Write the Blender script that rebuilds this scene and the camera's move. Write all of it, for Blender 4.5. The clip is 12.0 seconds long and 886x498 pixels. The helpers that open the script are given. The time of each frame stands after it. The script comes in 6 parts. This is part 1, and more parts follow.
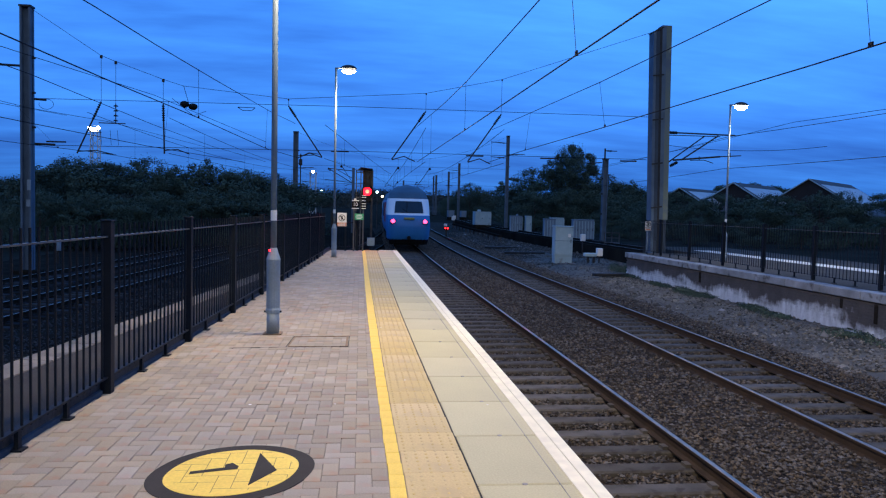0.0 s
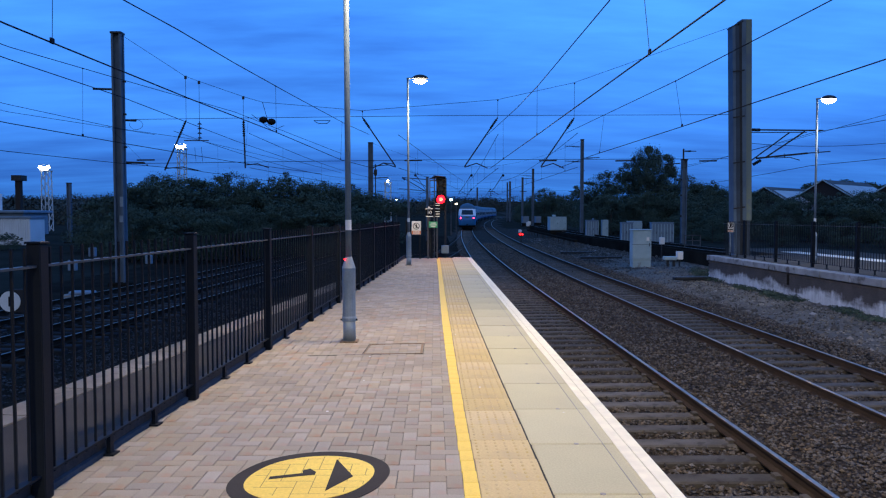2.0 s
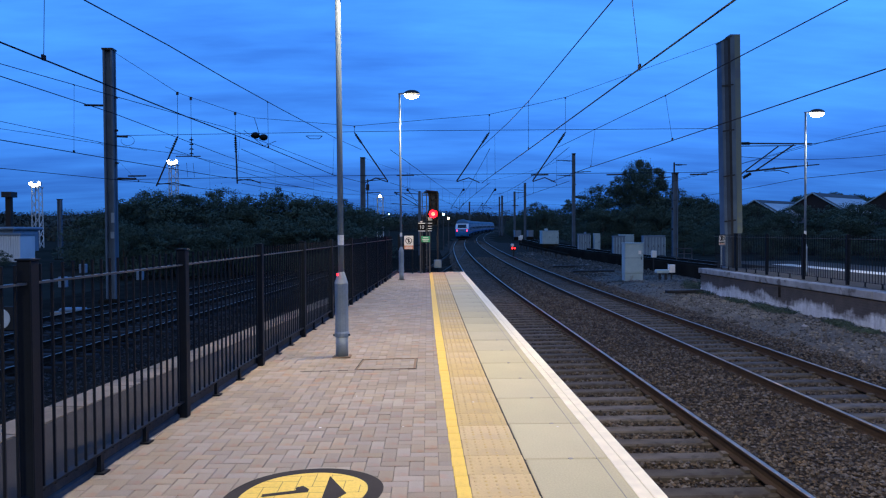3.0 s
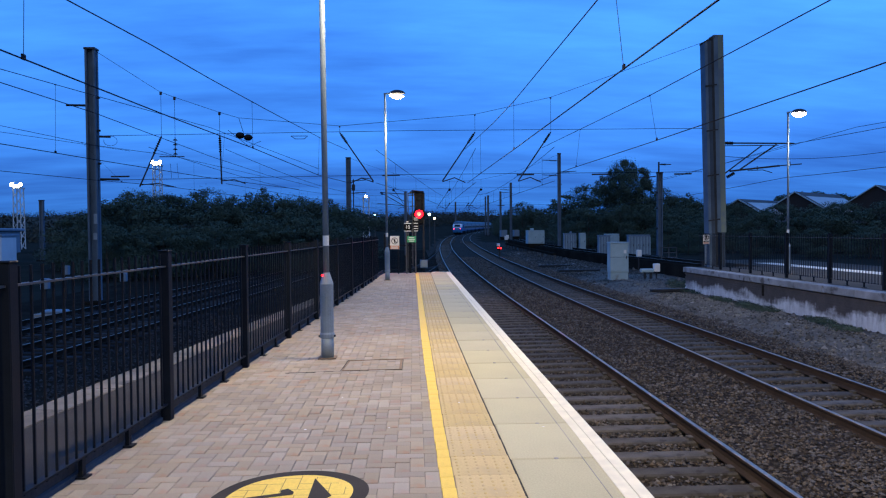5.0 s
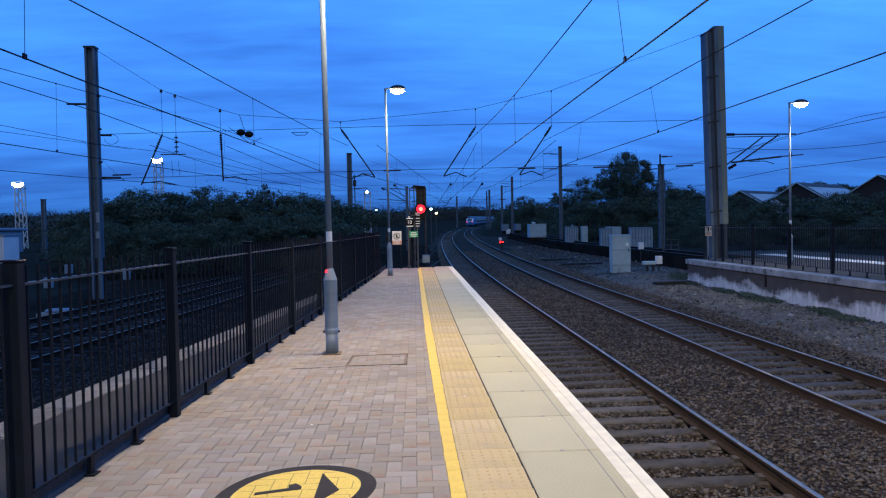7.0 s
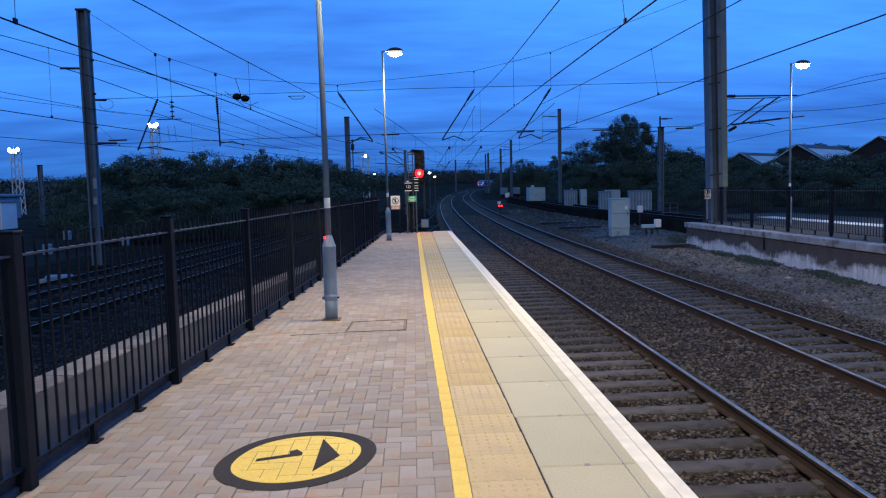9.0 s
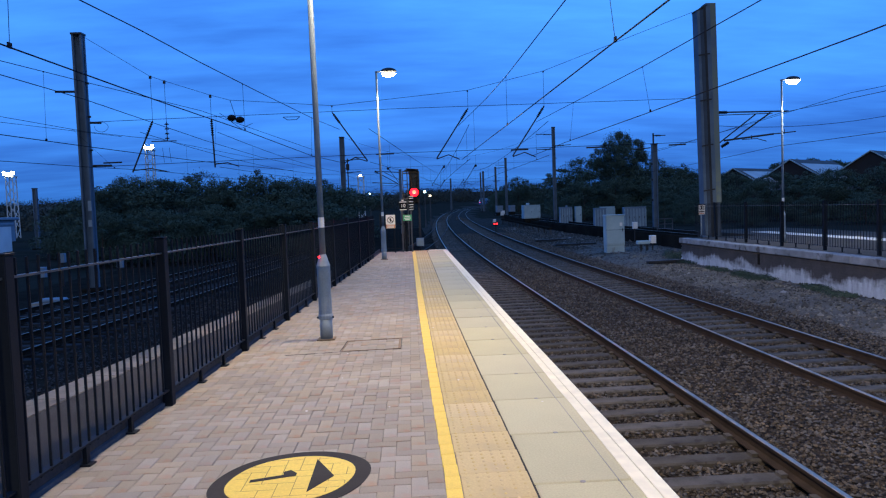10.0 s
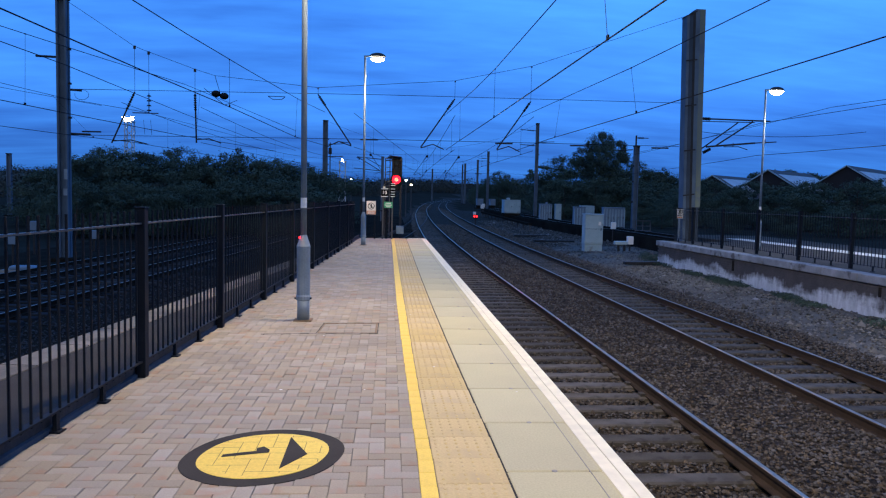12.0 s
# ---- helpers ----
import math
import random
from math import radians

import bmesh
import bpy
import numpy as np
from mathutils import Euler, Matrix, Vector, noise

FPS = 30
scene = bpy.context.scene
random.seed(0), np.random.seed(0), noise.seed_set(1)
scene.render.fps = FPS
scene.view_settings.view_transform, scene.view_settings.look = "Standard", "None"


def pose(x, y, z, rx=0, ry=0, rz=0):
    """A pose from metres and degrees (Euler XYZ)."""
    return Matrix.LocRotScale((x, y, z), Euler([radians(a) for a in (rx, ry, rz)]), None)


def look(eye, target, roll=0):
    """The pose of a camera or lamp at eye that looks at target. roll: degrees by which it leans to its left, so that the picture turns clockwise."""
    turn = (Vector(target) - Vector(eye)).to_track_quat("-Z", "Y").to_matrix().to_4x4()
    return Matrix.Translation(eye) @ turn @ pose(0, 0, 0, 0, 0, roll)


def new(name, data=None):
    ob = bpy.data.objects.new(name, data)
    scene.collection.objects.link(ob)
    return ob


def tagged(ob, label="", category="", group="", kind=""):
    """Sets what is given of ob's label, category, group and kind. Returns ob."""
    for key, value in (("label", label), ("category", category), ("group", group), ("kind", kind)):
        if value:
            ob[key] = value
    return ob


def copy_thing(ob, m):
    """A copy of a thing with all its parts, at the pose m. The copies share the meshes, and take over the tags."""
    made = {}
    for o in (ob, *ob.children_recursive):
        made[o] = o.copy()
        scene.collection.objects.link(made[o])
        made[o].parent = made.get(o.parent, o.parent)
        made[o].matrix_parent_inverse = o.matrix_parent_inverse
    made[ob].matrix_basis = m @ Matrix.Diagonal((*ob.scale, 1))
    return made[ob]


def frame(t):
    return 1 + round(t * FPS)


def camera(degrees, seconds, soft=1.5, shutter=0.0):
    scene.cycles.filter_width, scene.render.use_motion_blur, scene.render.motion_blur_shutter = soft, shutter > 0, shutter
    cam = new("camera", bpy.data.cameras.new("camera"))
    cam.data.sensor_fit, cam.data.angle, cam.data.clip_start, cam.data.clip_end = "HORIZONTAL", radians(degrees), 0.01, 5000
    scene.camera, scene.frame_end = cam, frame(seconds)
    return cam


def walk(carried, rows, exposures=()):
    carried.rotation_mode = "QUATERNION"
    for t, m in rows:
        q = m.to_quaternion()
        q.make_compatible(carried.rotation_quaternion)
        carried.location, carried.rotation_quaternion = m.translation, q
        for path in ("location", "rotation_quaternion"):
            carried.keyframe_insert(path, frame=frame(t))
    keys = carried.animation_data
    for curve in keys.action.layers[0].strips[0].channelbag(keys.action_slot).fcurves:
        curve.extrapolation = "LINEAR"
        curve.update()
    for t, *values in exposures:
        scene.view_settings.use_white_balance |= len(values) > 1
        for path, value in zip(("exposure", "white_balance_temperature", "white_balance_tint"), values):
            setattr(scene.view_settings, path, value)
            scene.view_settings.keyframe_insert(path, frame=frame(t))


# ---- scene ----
cam = camera(63.00, 12.0, soft=1.2)
PATH = [
    (0, (0.001, -0.021, 1.614), (1.149, 9.899, 1.085), 1.43),
    (0.5, (0.007, -0.013, 1.615), (0.613, 9.956, 1.104), 0.60),
    (1, (0.017, -0.005, 1.612), (0.259, 9.974, 1.010), 0.06),
    (1.5, (0.026, -0.004, 1.610), (0.120, 9.980, 1.043), -0.06),
    (2, (0.030, -0.001, 1.608), (0.143, 9.988, 1.162), 0.04),
    (2.5, (0.028, 0.008, 1.604), (0.189, 10.001, 1.275), -0.05),
    (3, (0.029, -0.003, 1.610), (0.246, 9.992, 1.363), -0.26),
    (5, (0.038, 0.011, 1.613), (0.445, 9.999, 1.364), -0.45),
    (5.5, (0.032, 0.008, 1.609), (0.430, 9.997, 1.325), -0.32),
    (6, (0.035, 0.007, 1.607), (0.416, 9.996, 1.307), -0.41),
    (6.5, (0.038, -0.001, 1.613), (0.410, 9.988, 1.302), -0.62),
    (7, (0.020, 0.000, 1.611), (0.402, 9.988, 1.290), -1.09),
    (9, (0.027, 0.009, 1.638), (0.411, 9.968, 0.817), -1.38),
    (9.5, (0.028, 0.004, 1.632), (0.432, 9.971, 0.918), -1.63),
    (10, (0.049, -0.002, 1.631), (0.495, 9.972, 1.065), -2.02),
    (10.5, (0.059, 0.005, 1.621), (0.539, 9.982, 1.155), -2.27),
    (11, (0.028, -0.005, 1.617), (0.507, 9.966, 1.026), -1.50),
    (11.5, (0.033, 0.011, 1.615), (0.767, 9.957, 0.876), -0.97),
    (12, (0.001, -0.005, 1.598), (0.754, 9.942, 0.900), 1.31),
]
walk(cam, [(t, look(eye, target, roll)) for t, eye, target, roll in PATH])

# ---- world, lamps, exposure ----
SKY = 1.0
world = bpy.data.worlds.new("dusk_sky")
scene.world = world
world.use_nodes = True


def dusk_sky():
    """Blue-hour sky with thin banded cloud, and the pale afterglow low in the west behind the camera."""
    nt = world.node_tree
    nt.nodes.clear()
    N = lambda kind: nt.nodes.new(kind)
    out, bg, co = N("ShaderNodeOutputWorld"), N("ShaderNodeBackground"), N("ShaderNodeTexCoord")
    sep = N("ShaderNodeSeparateXYZ")
    nt.links.new(co.outputs["Generated"], sep.inputs[0])
    sky = N("ShaderNodeTexSky")
    sky.sky_type, sky.sun_disc, sky.sun_elevation, sky.sun_rotation = "NISHITA", False, radians(1.0), radians(200)
    # height above the horizon drives the blue
    ramp = N("ShaderNodeValToRGB")
    r = ramp.color_ramp
    r.elements[0].position, r.elements[0].color = 0.0, (0.030, 0.165, 0.60, 1)
    r.elements[1].position, r.elements[1].color = 0.45, (0.080, 0.38, 1.28, 1)
    e = r.elements.new(0.12)
    e.color = (0.056, 0.30, 1.10, 1)
    e = r.elements.new(0.26)
    e.color = (0.082, 0.42, 1.42, 1)
    nt.links.new(sep.outputs[2], ramp.inputs[0])
    # a flat deck of thin cloud: it crowds into streaks towards the horizon
    up, dv = N("ShaderNodeMath"), N("ShaderNodeVectorMath")
    up.operation, dv.operation = "ADD", "DIVIDE"
    up.inputs[1].default_value = 0.13
    L = nt.links.new
    L(sep.outputs[2], up.inputs[0])
    mx, cb = N("ShaderNodeMath"), N("ShaderNodeCombineXYZ")
    mx.operation = "MAXIMUM"
    mx.inputs[1].default_value = 0.04
    L(up.outputs[0], mx.inputs[0])
    for k in range(3):
        L(mx.outputs[0], cb.inputs[k])
    L(co.outputs["Generated"], dv.inputs[0])
    L(cb.outputs[0], dv.inputs[1])

    def deck(scale, place, size, detail):
        mp, ns = N("ShaderNodeMapping"), N("ShaderNodeTexNoise")
        mp.inputs["Scale"].default_value, mp.inputs["Location"].default_value = scale, place
        mp.inputs["Rotation"].default_value = (0, 0, radians(-14))
        L(dv.outputs[0], mp.inputs[0])
        L(mp.outputs[0], ns.inputs["Vector"])
        ns.inputs["Scale"].default_value, ns.inputs["Detail"].default_value, ns.inputs["Roughness"].default_value = size, detail, 0.55
        return ns.outputs["Fac"]

    ad = N("ShaderNodeMix")
    ad.data_type = "FLOAT"
    ad.inputs[0].default_value = 0.42
    L(deck((0.55, 1.0, 0.0), (3.1, 0.4, 1.2), 0.8, 4.0), ad.inputs[2])
    L(deck((0.8, 2.4, 0.0), (1.7, 5.2, 0.3), 1.7, 6.0), ad.inputs[3])
    cr = N("ShaderNodeValToRGB")
    cr.color_ramp.elements[0].position, cr.color_ramp.elements[0].color = 0.36, (0.60, 0.60, 0.67, 1)
    cr.color_ramp.elements[1].position, cr.color_ramp.elements[1].color = 0.64, (1.22, 1.18, 1.10, 1)
    L(ad.outputs[0], cr.inputs[0])
    mul = N("ShaderNodeMix")
    mul.data_type, mul.blend_type = "RGBA", "MULTIPLY"
    mul.inputs[0].default_value = 1.0
    nt.links.new(ramp.outputs[0], mul.inputs[6])
    # paler towards the east
    side, tone = N("ShaderNodeMapRange"), N("ShaderNodeVectorMath")
    side.inputs[1].default_value, side.inputs[2].default_value, side.inputs[3].default_value, side.inputs[4].default_value = -0.6, 0.5, 0.92, 1.0
    tone.operation = "SCALE"
    L(sep.outputs[0], side.inputs[0])
    L(cr.outputs[0], tone.inputs[0])
    L(side.outputs[0], tone.inputs["Scale"])
    L(tone.outputs[0], mul.inputs[7])
    # afterglow towards -y
    mr = N("ShaderNodeMapRange")
    mr.inputs[1].default_value, mr.inputs[2].default_value = -0.05, -0.85
    nt.links.new(sep.outputs[1], mr.inputs[0])
    glow = N("ShaderNodeMix")
    glow.data_type = "RGBA"
    nt.links.new(mr.outputs[0], glow.inputs[0])
    nt.links.new(mul.outputs[2], glow.inputs[6])
    glow.inputs[7].default_value = (0.40, 0.47, 0.62, 1)
    add = N("ShaderNodeMix")
    add.data_type, add.blend_type = "RGBA", "ADD"
    add.inputs[0].default_value = 0.004
    nt.links.new(glow.outputs[2], add.inputs[6])
    nt.links.new(sky.outputs[0], add.inputs[7])
    nt.links.new(add.outputs[2], bg.inputs[0])
    bg.inputs[1].default_value = SKY
    nt.links.new(bg.outputs[0], out.inputs[0])


dusk_sky()
WARM = (1.0, 0.75, 0.47)


def lamp(name, place, watts, colour=WARM, size=0.2, cone=154):
    d = bpy.data.lights.new(name, "SPOT" if cone else "POINT")
    d.energy, d.color, d.shadow_soft_size = watts, colour, size
    if cone:
        d.spot_size, d.spot_blend = radians(cone), 0.45
    ob = new(name, d)
    ob.matrix_basis = pose(*place, 0, -28 if cone else 0, 0)
    return ob


POLES = [(-0.83, 23.93), (-1.07, 9.27), (-1.31, -5.4)]
lamp("lamp_light", (-0.40, 23.93, 5.86), 1120)
lamp("lamp_light", (-0.64, 9.27, 5.86), 1800)
lamp("lamp_light", (-0.88, -5.4, 5.86), 5000)
lamp("lamp_light", (13.75, 25.0, 5.42), 900, (1.0, 0.9, 0.78))
# unseen lamp, added nearer along the opposite platform to light its wall
lamp("lamp_light", (13.5, 11.0, 5.42), 600, (1.0, 0.9, 0.78))
red = lamp("signal_light", (0.27, 28.70, 2.3), 90, (1.0, 0.03, 0.03), 0.08, 120)
red.matrix_basis = look((0.27, 28.70, 2.3), (0.2, 25.5, 0.6))


# ---- materials ----
def mat(name, c1, c2=None, scale=3.0, fine=40.0, rough=0.75, metal=0.0, bump=0.25, rand=0.0, depth=0.01, stain=None, spec=0.4):
    m = bpy.data.materials.new(name)
    m.use_nodes = True
    nt = m.node_tree
    b = nt.nodes["Principled BSDF"]
    L = nt.links.new
    b.inputs["Roughness"].default_value, b.inputs["Metallic"].default_value = rough, metal
    b.inputs["Specular IOR Level"].default_value = spec
    c2 = c2 or tuple(v * 0.7 for v in c1)
    co = nt.nodes.new("ShaderNodeTexCoord")

    def ns(s, det=4.0):
        n = nt.nodes.new("ShaderNodeTexNoise")
        n.inputs["Scale"].default_value, n.inputs["Detail"].default_value = s, det
        L(co.outputs["Object"], n.inputs["Vector"])
        return n

    big, small = ns(scale), ns(fine, 6.0)
    mix = nt.nodes.new("ShaderNodeMix")
    mix.data_type = "RGBA"
    rr = nt.nodes.new("ShaderNodeMapRange")
    rr.inputs[1].default_value, rr.inputs[2].default_value = 0.32, 0.68
    L(big.outputs["Fac"], rr.inputs[0])
    L(rr.outputs[0], mix.inputs[0])
    mix.inputs[6].default_value, mix.inputs[7].default_value = (*c1, 1), (*c2, 1)
    m2 = nt.nodes.new("ShaderNodeMix")
    m2.data_type, m2.blend_type = "RGBA", "MULTIPLY"
    m2.inputs[0].default_value = 0.55
    r2 = nt.nodes.new("ShaderNodeMapRange")
    r2.inputs[3].default_value, r2.inputs[4].default_value = 0.55, 1.35
    L(small.outputs["Fac"], r2.inputs[0])
    L(mix.outputs[2], m2.inputs[6])
    L(r2.outputs[0], m2.inputs[7])
    last = m2.outputs[2]
    if stain:
        st = ns(stain[0], 5.0)
        sr = nt.nodes.new("ShaderNodeMapRange")
        sr.inputs[1].default_value, sr.inputs[2].default_value = stain[2], stain[2] + 0.1
        L(st.outputs["Fac"], sr.inputs[0])
        ms = nt.nodes.new("ShaderNodeMix")
        ms.data_type = "RGBA"
        L(sr.outputs[0], ms.inputs[0])
        L(last, ms.inputs[6])
        ms.inputs[7].default_value = (*stain[1], 1)
        last = ms.outputs[2]
    if rand:
        oi, ge = nt.nodes.new("ShaderNodeObjectInfo"), nt.nodes.new("ShaderNodeNewGeometry")
        ad, fr = nt.nodes.new("ShaderNodeMath"), nt.nodes.new("ShaderNodeMath")
        fr.operation = "FRACT"
        L(oi.outputs["Random"], ad.inputs[0])
        L(ge.outputs["Random Per Island"], ad.inputs[1])
        L(ad.outputs[0], fr.inputs[0])
        hs = nt.nodes.new("ShaderNodeHueSaturation")
        vr = nt.nodes.new("ShaderNodeMapRange")
        vr.inputs[3].default_value, vr.inputs[4].default_value = 1 - rand, 1 + rand
        L(fr.outputs[0], vr.inputs[0])
        L(vr.outputs[0], hs.inputs["Value"])
        f2 = nt.nodes.new("ShaderNodeMath")
        f2.operation = "MULTIPLY"
        f2.inputs[1].default_value = 7.31
        L(fr.outputs[0], f2.inputs[0])
        f3 = nt.nodes.new("ShaderNodeMath")
        f3.operation = "FRACT"
        L(f2.outputs[0], f3.inputs[0])
        sr = nt.nodes.new("ShaderNodeMapRange")
        sr.inputs[3].default_value, sr.inputs[4].default_value = 1 - 1.8 * rand, 1 + 1.5 * rand
        L(f3.outputs[0], sr.inputs[0])
        L(sr.outputs[0], hs.inputs["Saturation"])
        L(last, hs.inputs["Color"])
        last = hs.outputs[0]
    L(last, b.inputs["Base Color"])
    if bump:
        bp = nt.nodes.new("ShaderNodeBump")
        bp.inputs["Strength"].default_value, bp.inputs["Distance"].default_value = bump, depth
        L(small.outputs["Fac"], bp.inputs["Height"])
        L(bp.outputs[0], b.inputs["Normal"])
    return m


def glow(name, colour, strength, base=(0.8, 0.8, 0.8)):
    m = bpy.data.materials.new(name)
    m.use_nodes = True
    b = m.node_tree.nodes["Principled BSDF"]
    b.inputs["Base Color"].default_value = (*base, 1)
    b.inputs["Emission Color"].default_value = (*colour, 1)
    b.inputs["Emission Strength"].default_value = strength
    return m


M_BLOCK = mat("paving_block", (0.352, 0.302, 0.222), (0.272, 0.236, 0.182), 0.8, 90, 0.8, bump=0.3, stain=(4.6, (0.322, 0.222, 0.155), 0.575), rand=0.135, depth=0.004)
M_JOINT = mat("joint_sand", (0.225, 0.19, 0.145), (0.17, 0.145, 0.112), 3, 120, 0.95)
M_YELLOW = mat("yellow_paint", (0.84, 0.605, 0.085), (0.76, 0.53, 0.075), 1.5, 60, 0.6, bump=0.15, depth=0.004, stain=(7, (0.5, 0.38, 0.13), 0.68))
M_TACTILE = mat("buff_tactile", (0.585, 0.455, 0.205), (0.50, 0.385, 0.175), 1.2, 70, 0.8, bump=0.2, depth=0.004, rand=0.06, stain=(3.2, (0.46, 0.36, 0.18), 0.56))
M_COPING = mat("coping_concrete", (0.515, 0.475, 0.275), (0.46, 0.425, 0.25), 0.9, 80, 0.8, bump=0.2, depth=0.004, rand=0.06, stain=(1.7, (0.37, 0.34, 0.205), 0.66))
M_WHITE = mat("white_paint", (0.86, 0.80, 0.58), (0.78, 0.73, 0.53), 0.7, 8, 0.65, bump=0.03, depth=0.003, stain=(3.3, (0.60, 0.55, 0.41), 0.68))
M_PAINTJOINT = mat("worn_paint_joint", (0.30, 0.205, 0.055), (0.24, 0.17, 0.05), 6, 60, 0.85, bump=0)
M_CONC = mat("old_concrete", (0.30, 0.29, 0.27), (0.20, 0.195, 0.185), 1.3, 45, 0.85, bump=0.4, stain=(2.3, (0.10, 0.095, 0.085), 0.60))
M_KERB = mat("blue_grey_kerb", (0.085, 0.098, 0.118), (0.052, 0.06, 0.074), 3, 40, 0.85, bump=0.4, spec=0.1)
M_UPSTAND = mat("dark_blue_grey_upstand", (0.035, 0.042, 0.055), (0.022, 0.027, 0.036), 3, 30, 0.8, bump=0.4, spec=0.15)
M_TARMAC = mat("dark_tarmac", (0.052, 0.049, 0.045), (0.037, 0.035, 0.032), 1.2, 120, 0.9, bump=0.5, spec=0.1)
M_FENCE = mat("black_painted_steel", (0.0065, 0.0105, 0.018), (0.0045, 0.0075, 0.013), 4, 60, 0.55, bump=0.08, spec=0.12)
# top rail's steel made paler: the light its flat top catches is painted in
M_RAILBAR = mat("highlit_black_rail", (0.055, 0.057, 0.058), (0.034, 0.035, 0.037), 4, 60, 0.42, bump=0.05, spec=0.6)
M_BACKCOPE = mat("worn_back_coping", (0.22, 0.19, 0.145), (0.11, 0.098, 0.08), 1.6, 30, 0.9, bump=0.4, rand=0.12, stain=(2.2, (0.07, 0.065, 0.055), 0.60))
M_GALV = mat("grey_painted_steel", (0.245, 0.31, 0.37), (0.19, 0.24, 0.285), 3, 50, 0.5, 0.2, bump=0.08, stain=(6, (0.14, 0.15, 0.15), 0.68))
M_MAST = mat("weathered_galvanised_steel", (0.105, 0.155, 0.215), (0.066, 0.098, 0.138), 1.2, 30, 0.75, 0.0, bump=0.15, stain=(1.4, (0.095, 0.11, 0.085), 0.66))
# pale lattice: the floodlighting that falls on it is put into the colour
M_TOWER = mat("floodlit_galvanised_lattice", (0.62, 0.63, 0.62), (0.5, 0.51, 0.5), 2, 30, 0.6, bump=0.1)
M_MASTDARK = mat("darkened_weathered_steel", (0.045, 0.066, 0.095), (0.03, 0.045, 0.066), 1.2, 30, 0.8, 0.0, bump=0.15)
M_MASTY = mat("rust_streaked_steel", (0.175, 0.20, 0.115), (0.115, 0.155, 0.195), 0.5, 25, 0.75, 0.0, bump=0.15, stain=(0.9, (0.10, 0.13, 0.165), 0.55))
M_POLE = mat("dull_grey_pole", (0.118, 0.172, 0.24), (0.095, 0.138, 0.195), 3, 50, 0.55, 0.0, bump=0.06, spec=0.25)
M_POST = mat("dark_grey_post", (0.085, 0.088, 0.09), (0.06, 0.062, 0.064), 3, 50, 0.6, 0.0, bump=0.06, spec=0.2)
M_DARK = mat("dark_steel", (0.03, 0.032, 0.036), (0.02, 0.021, 0.024), 3, 40, 0.55, 0.4, bump=0.1)
M_WIRE = mat("copper_wire", (0.010, 0.015, 0.025), (0.007, 0.010, 0.017), 3, 40, 0.7, 0.0, bump=0, spec=0.1)
M_RAILTOP = mat("polished_rail_head", (0.46, 0.39, 0.30), (0.32, 0.27, 0.21), 5, 60, 0.40, 0.95, bump=0.02, spec=0.3)
M_RUST = mat("rusty_rail_side", (0.042, 0.030, 0.021), (0.028, 0.021, 0.016), 4, 60, 0.85, 0.0, bump=0.3, spec=0.1)
M_IRON = mat("rusty_iron_frame", (0.26, 0.175, 0.10), (0.15, 0.105, 0.065), 6, 50, 0.85, bump=0.3)
M_IRONDARK = mat("dark_rusty_plate", (0.055, 0.03, 0.022), (0.032, 0.02, 0.017), 4, 40, 0.8, bump=0.2, spec=0.1)
M_SLEEPER = mat("sleeper_concrete", (0.108, 0.102, 0.090), (0.066, 0.062, 0.055), 3.2, 50, 0.9, bump=0.4, rand=0.25, spec=0.06, stain=(5, (0.05, 0.046, 0.04), 0.58))
M_BALLAST = mat("ballast_bed", (0.042, 0.034, 0.026), (0.026, 0.021, 0.016), 1.1, 16, 0.95, bump=1.0, depth=0.06, spec=0.06)
M_STONE = mat("ballast_stone", (0.098, 0.087, 0.075), (0.056, 0.050, 0.043), 2.0, 30, 0.9, bump=0.3, rand=0.6, spec=0.06)
M_CESS = mat("cess_gravel", (0.135, 0.130, 0.116), (0.080, 0.077, 0.069), 0.5, 38, 0.95, bump=0.5, depth=0.02, stain=(0.6, (0.040, 0.040, 0.032), 0.58), spec=0.05)
# near-black tone: the dimness beyond the railings is put into the ballast colour
M_DIM = mat("dim_siding_ballast", (0.027, 0.025, 0.021), (0.016, 0.0145, 0.0125), 0.8, 14, 1.0, bump=0.9, depth=0.05, spec=0.0)
M_BAYRAIL = mat("rusty_bay_rail_head", (0.07, 0.062, 0.054), (0.045, 0.04, 0.035), 5, 60, 0.6, 0.2, bump=0.04, spec=0.1)
M_RAILDULL = mat("dull_rail_head", (0.30, 0.265, 0.225), (0.20, 0.175, 0.145), 5, 60, 0.40, 0.75, bump=0.04, spec=0.2)
M_GROUND = mat("rough_ground", (0.034, 0.035, 0.030), (0.022, 0.024, 0.020), 0.25, 5, 1.0, bump=0.8, depth=0.08, spec=0.0)
M_FARCOPE = mat("blue_grey_coping_stone", (0.255, 0.28, 0.30), (0.15, 0.165, 0.175), 2.1, 40, 0.9, bump=0.4, rand=0.12, stain=(3.1, (0.07, 0.072, 0.072), 0.57))
M_LEAF = mat("dark_foliage", (0.068, 0.102, 0.078), (0.050, 0.076, 0.060), 0.22, 3, 0.9, bump=0, rand=0.12, spec=0.02)
M_LEAFPALE = mat("dull_far_foliage", (0.062, 0.072, 0.064), (0.046, 0.054, 0.048), 0.05, 1.5, 0.9, bump=0, rand=0.15, spec=0.02)
M_FARDECK = mat("worn_far_deck", (0.062, 0.058, 0.05), (0.042, 0.04, 0.035), 0.7, 60, 0.9, bump=0.3, spec=0.1)
M_FARLINE = mat("warm_white_far_edge", (0.70, 0.66, 0.56), (0.55, 0.52, 0.44), 0.9, 40, 0.7, bump=0.2, stain=(1.4, (0.34, 0.32, 0.27), 0.64))
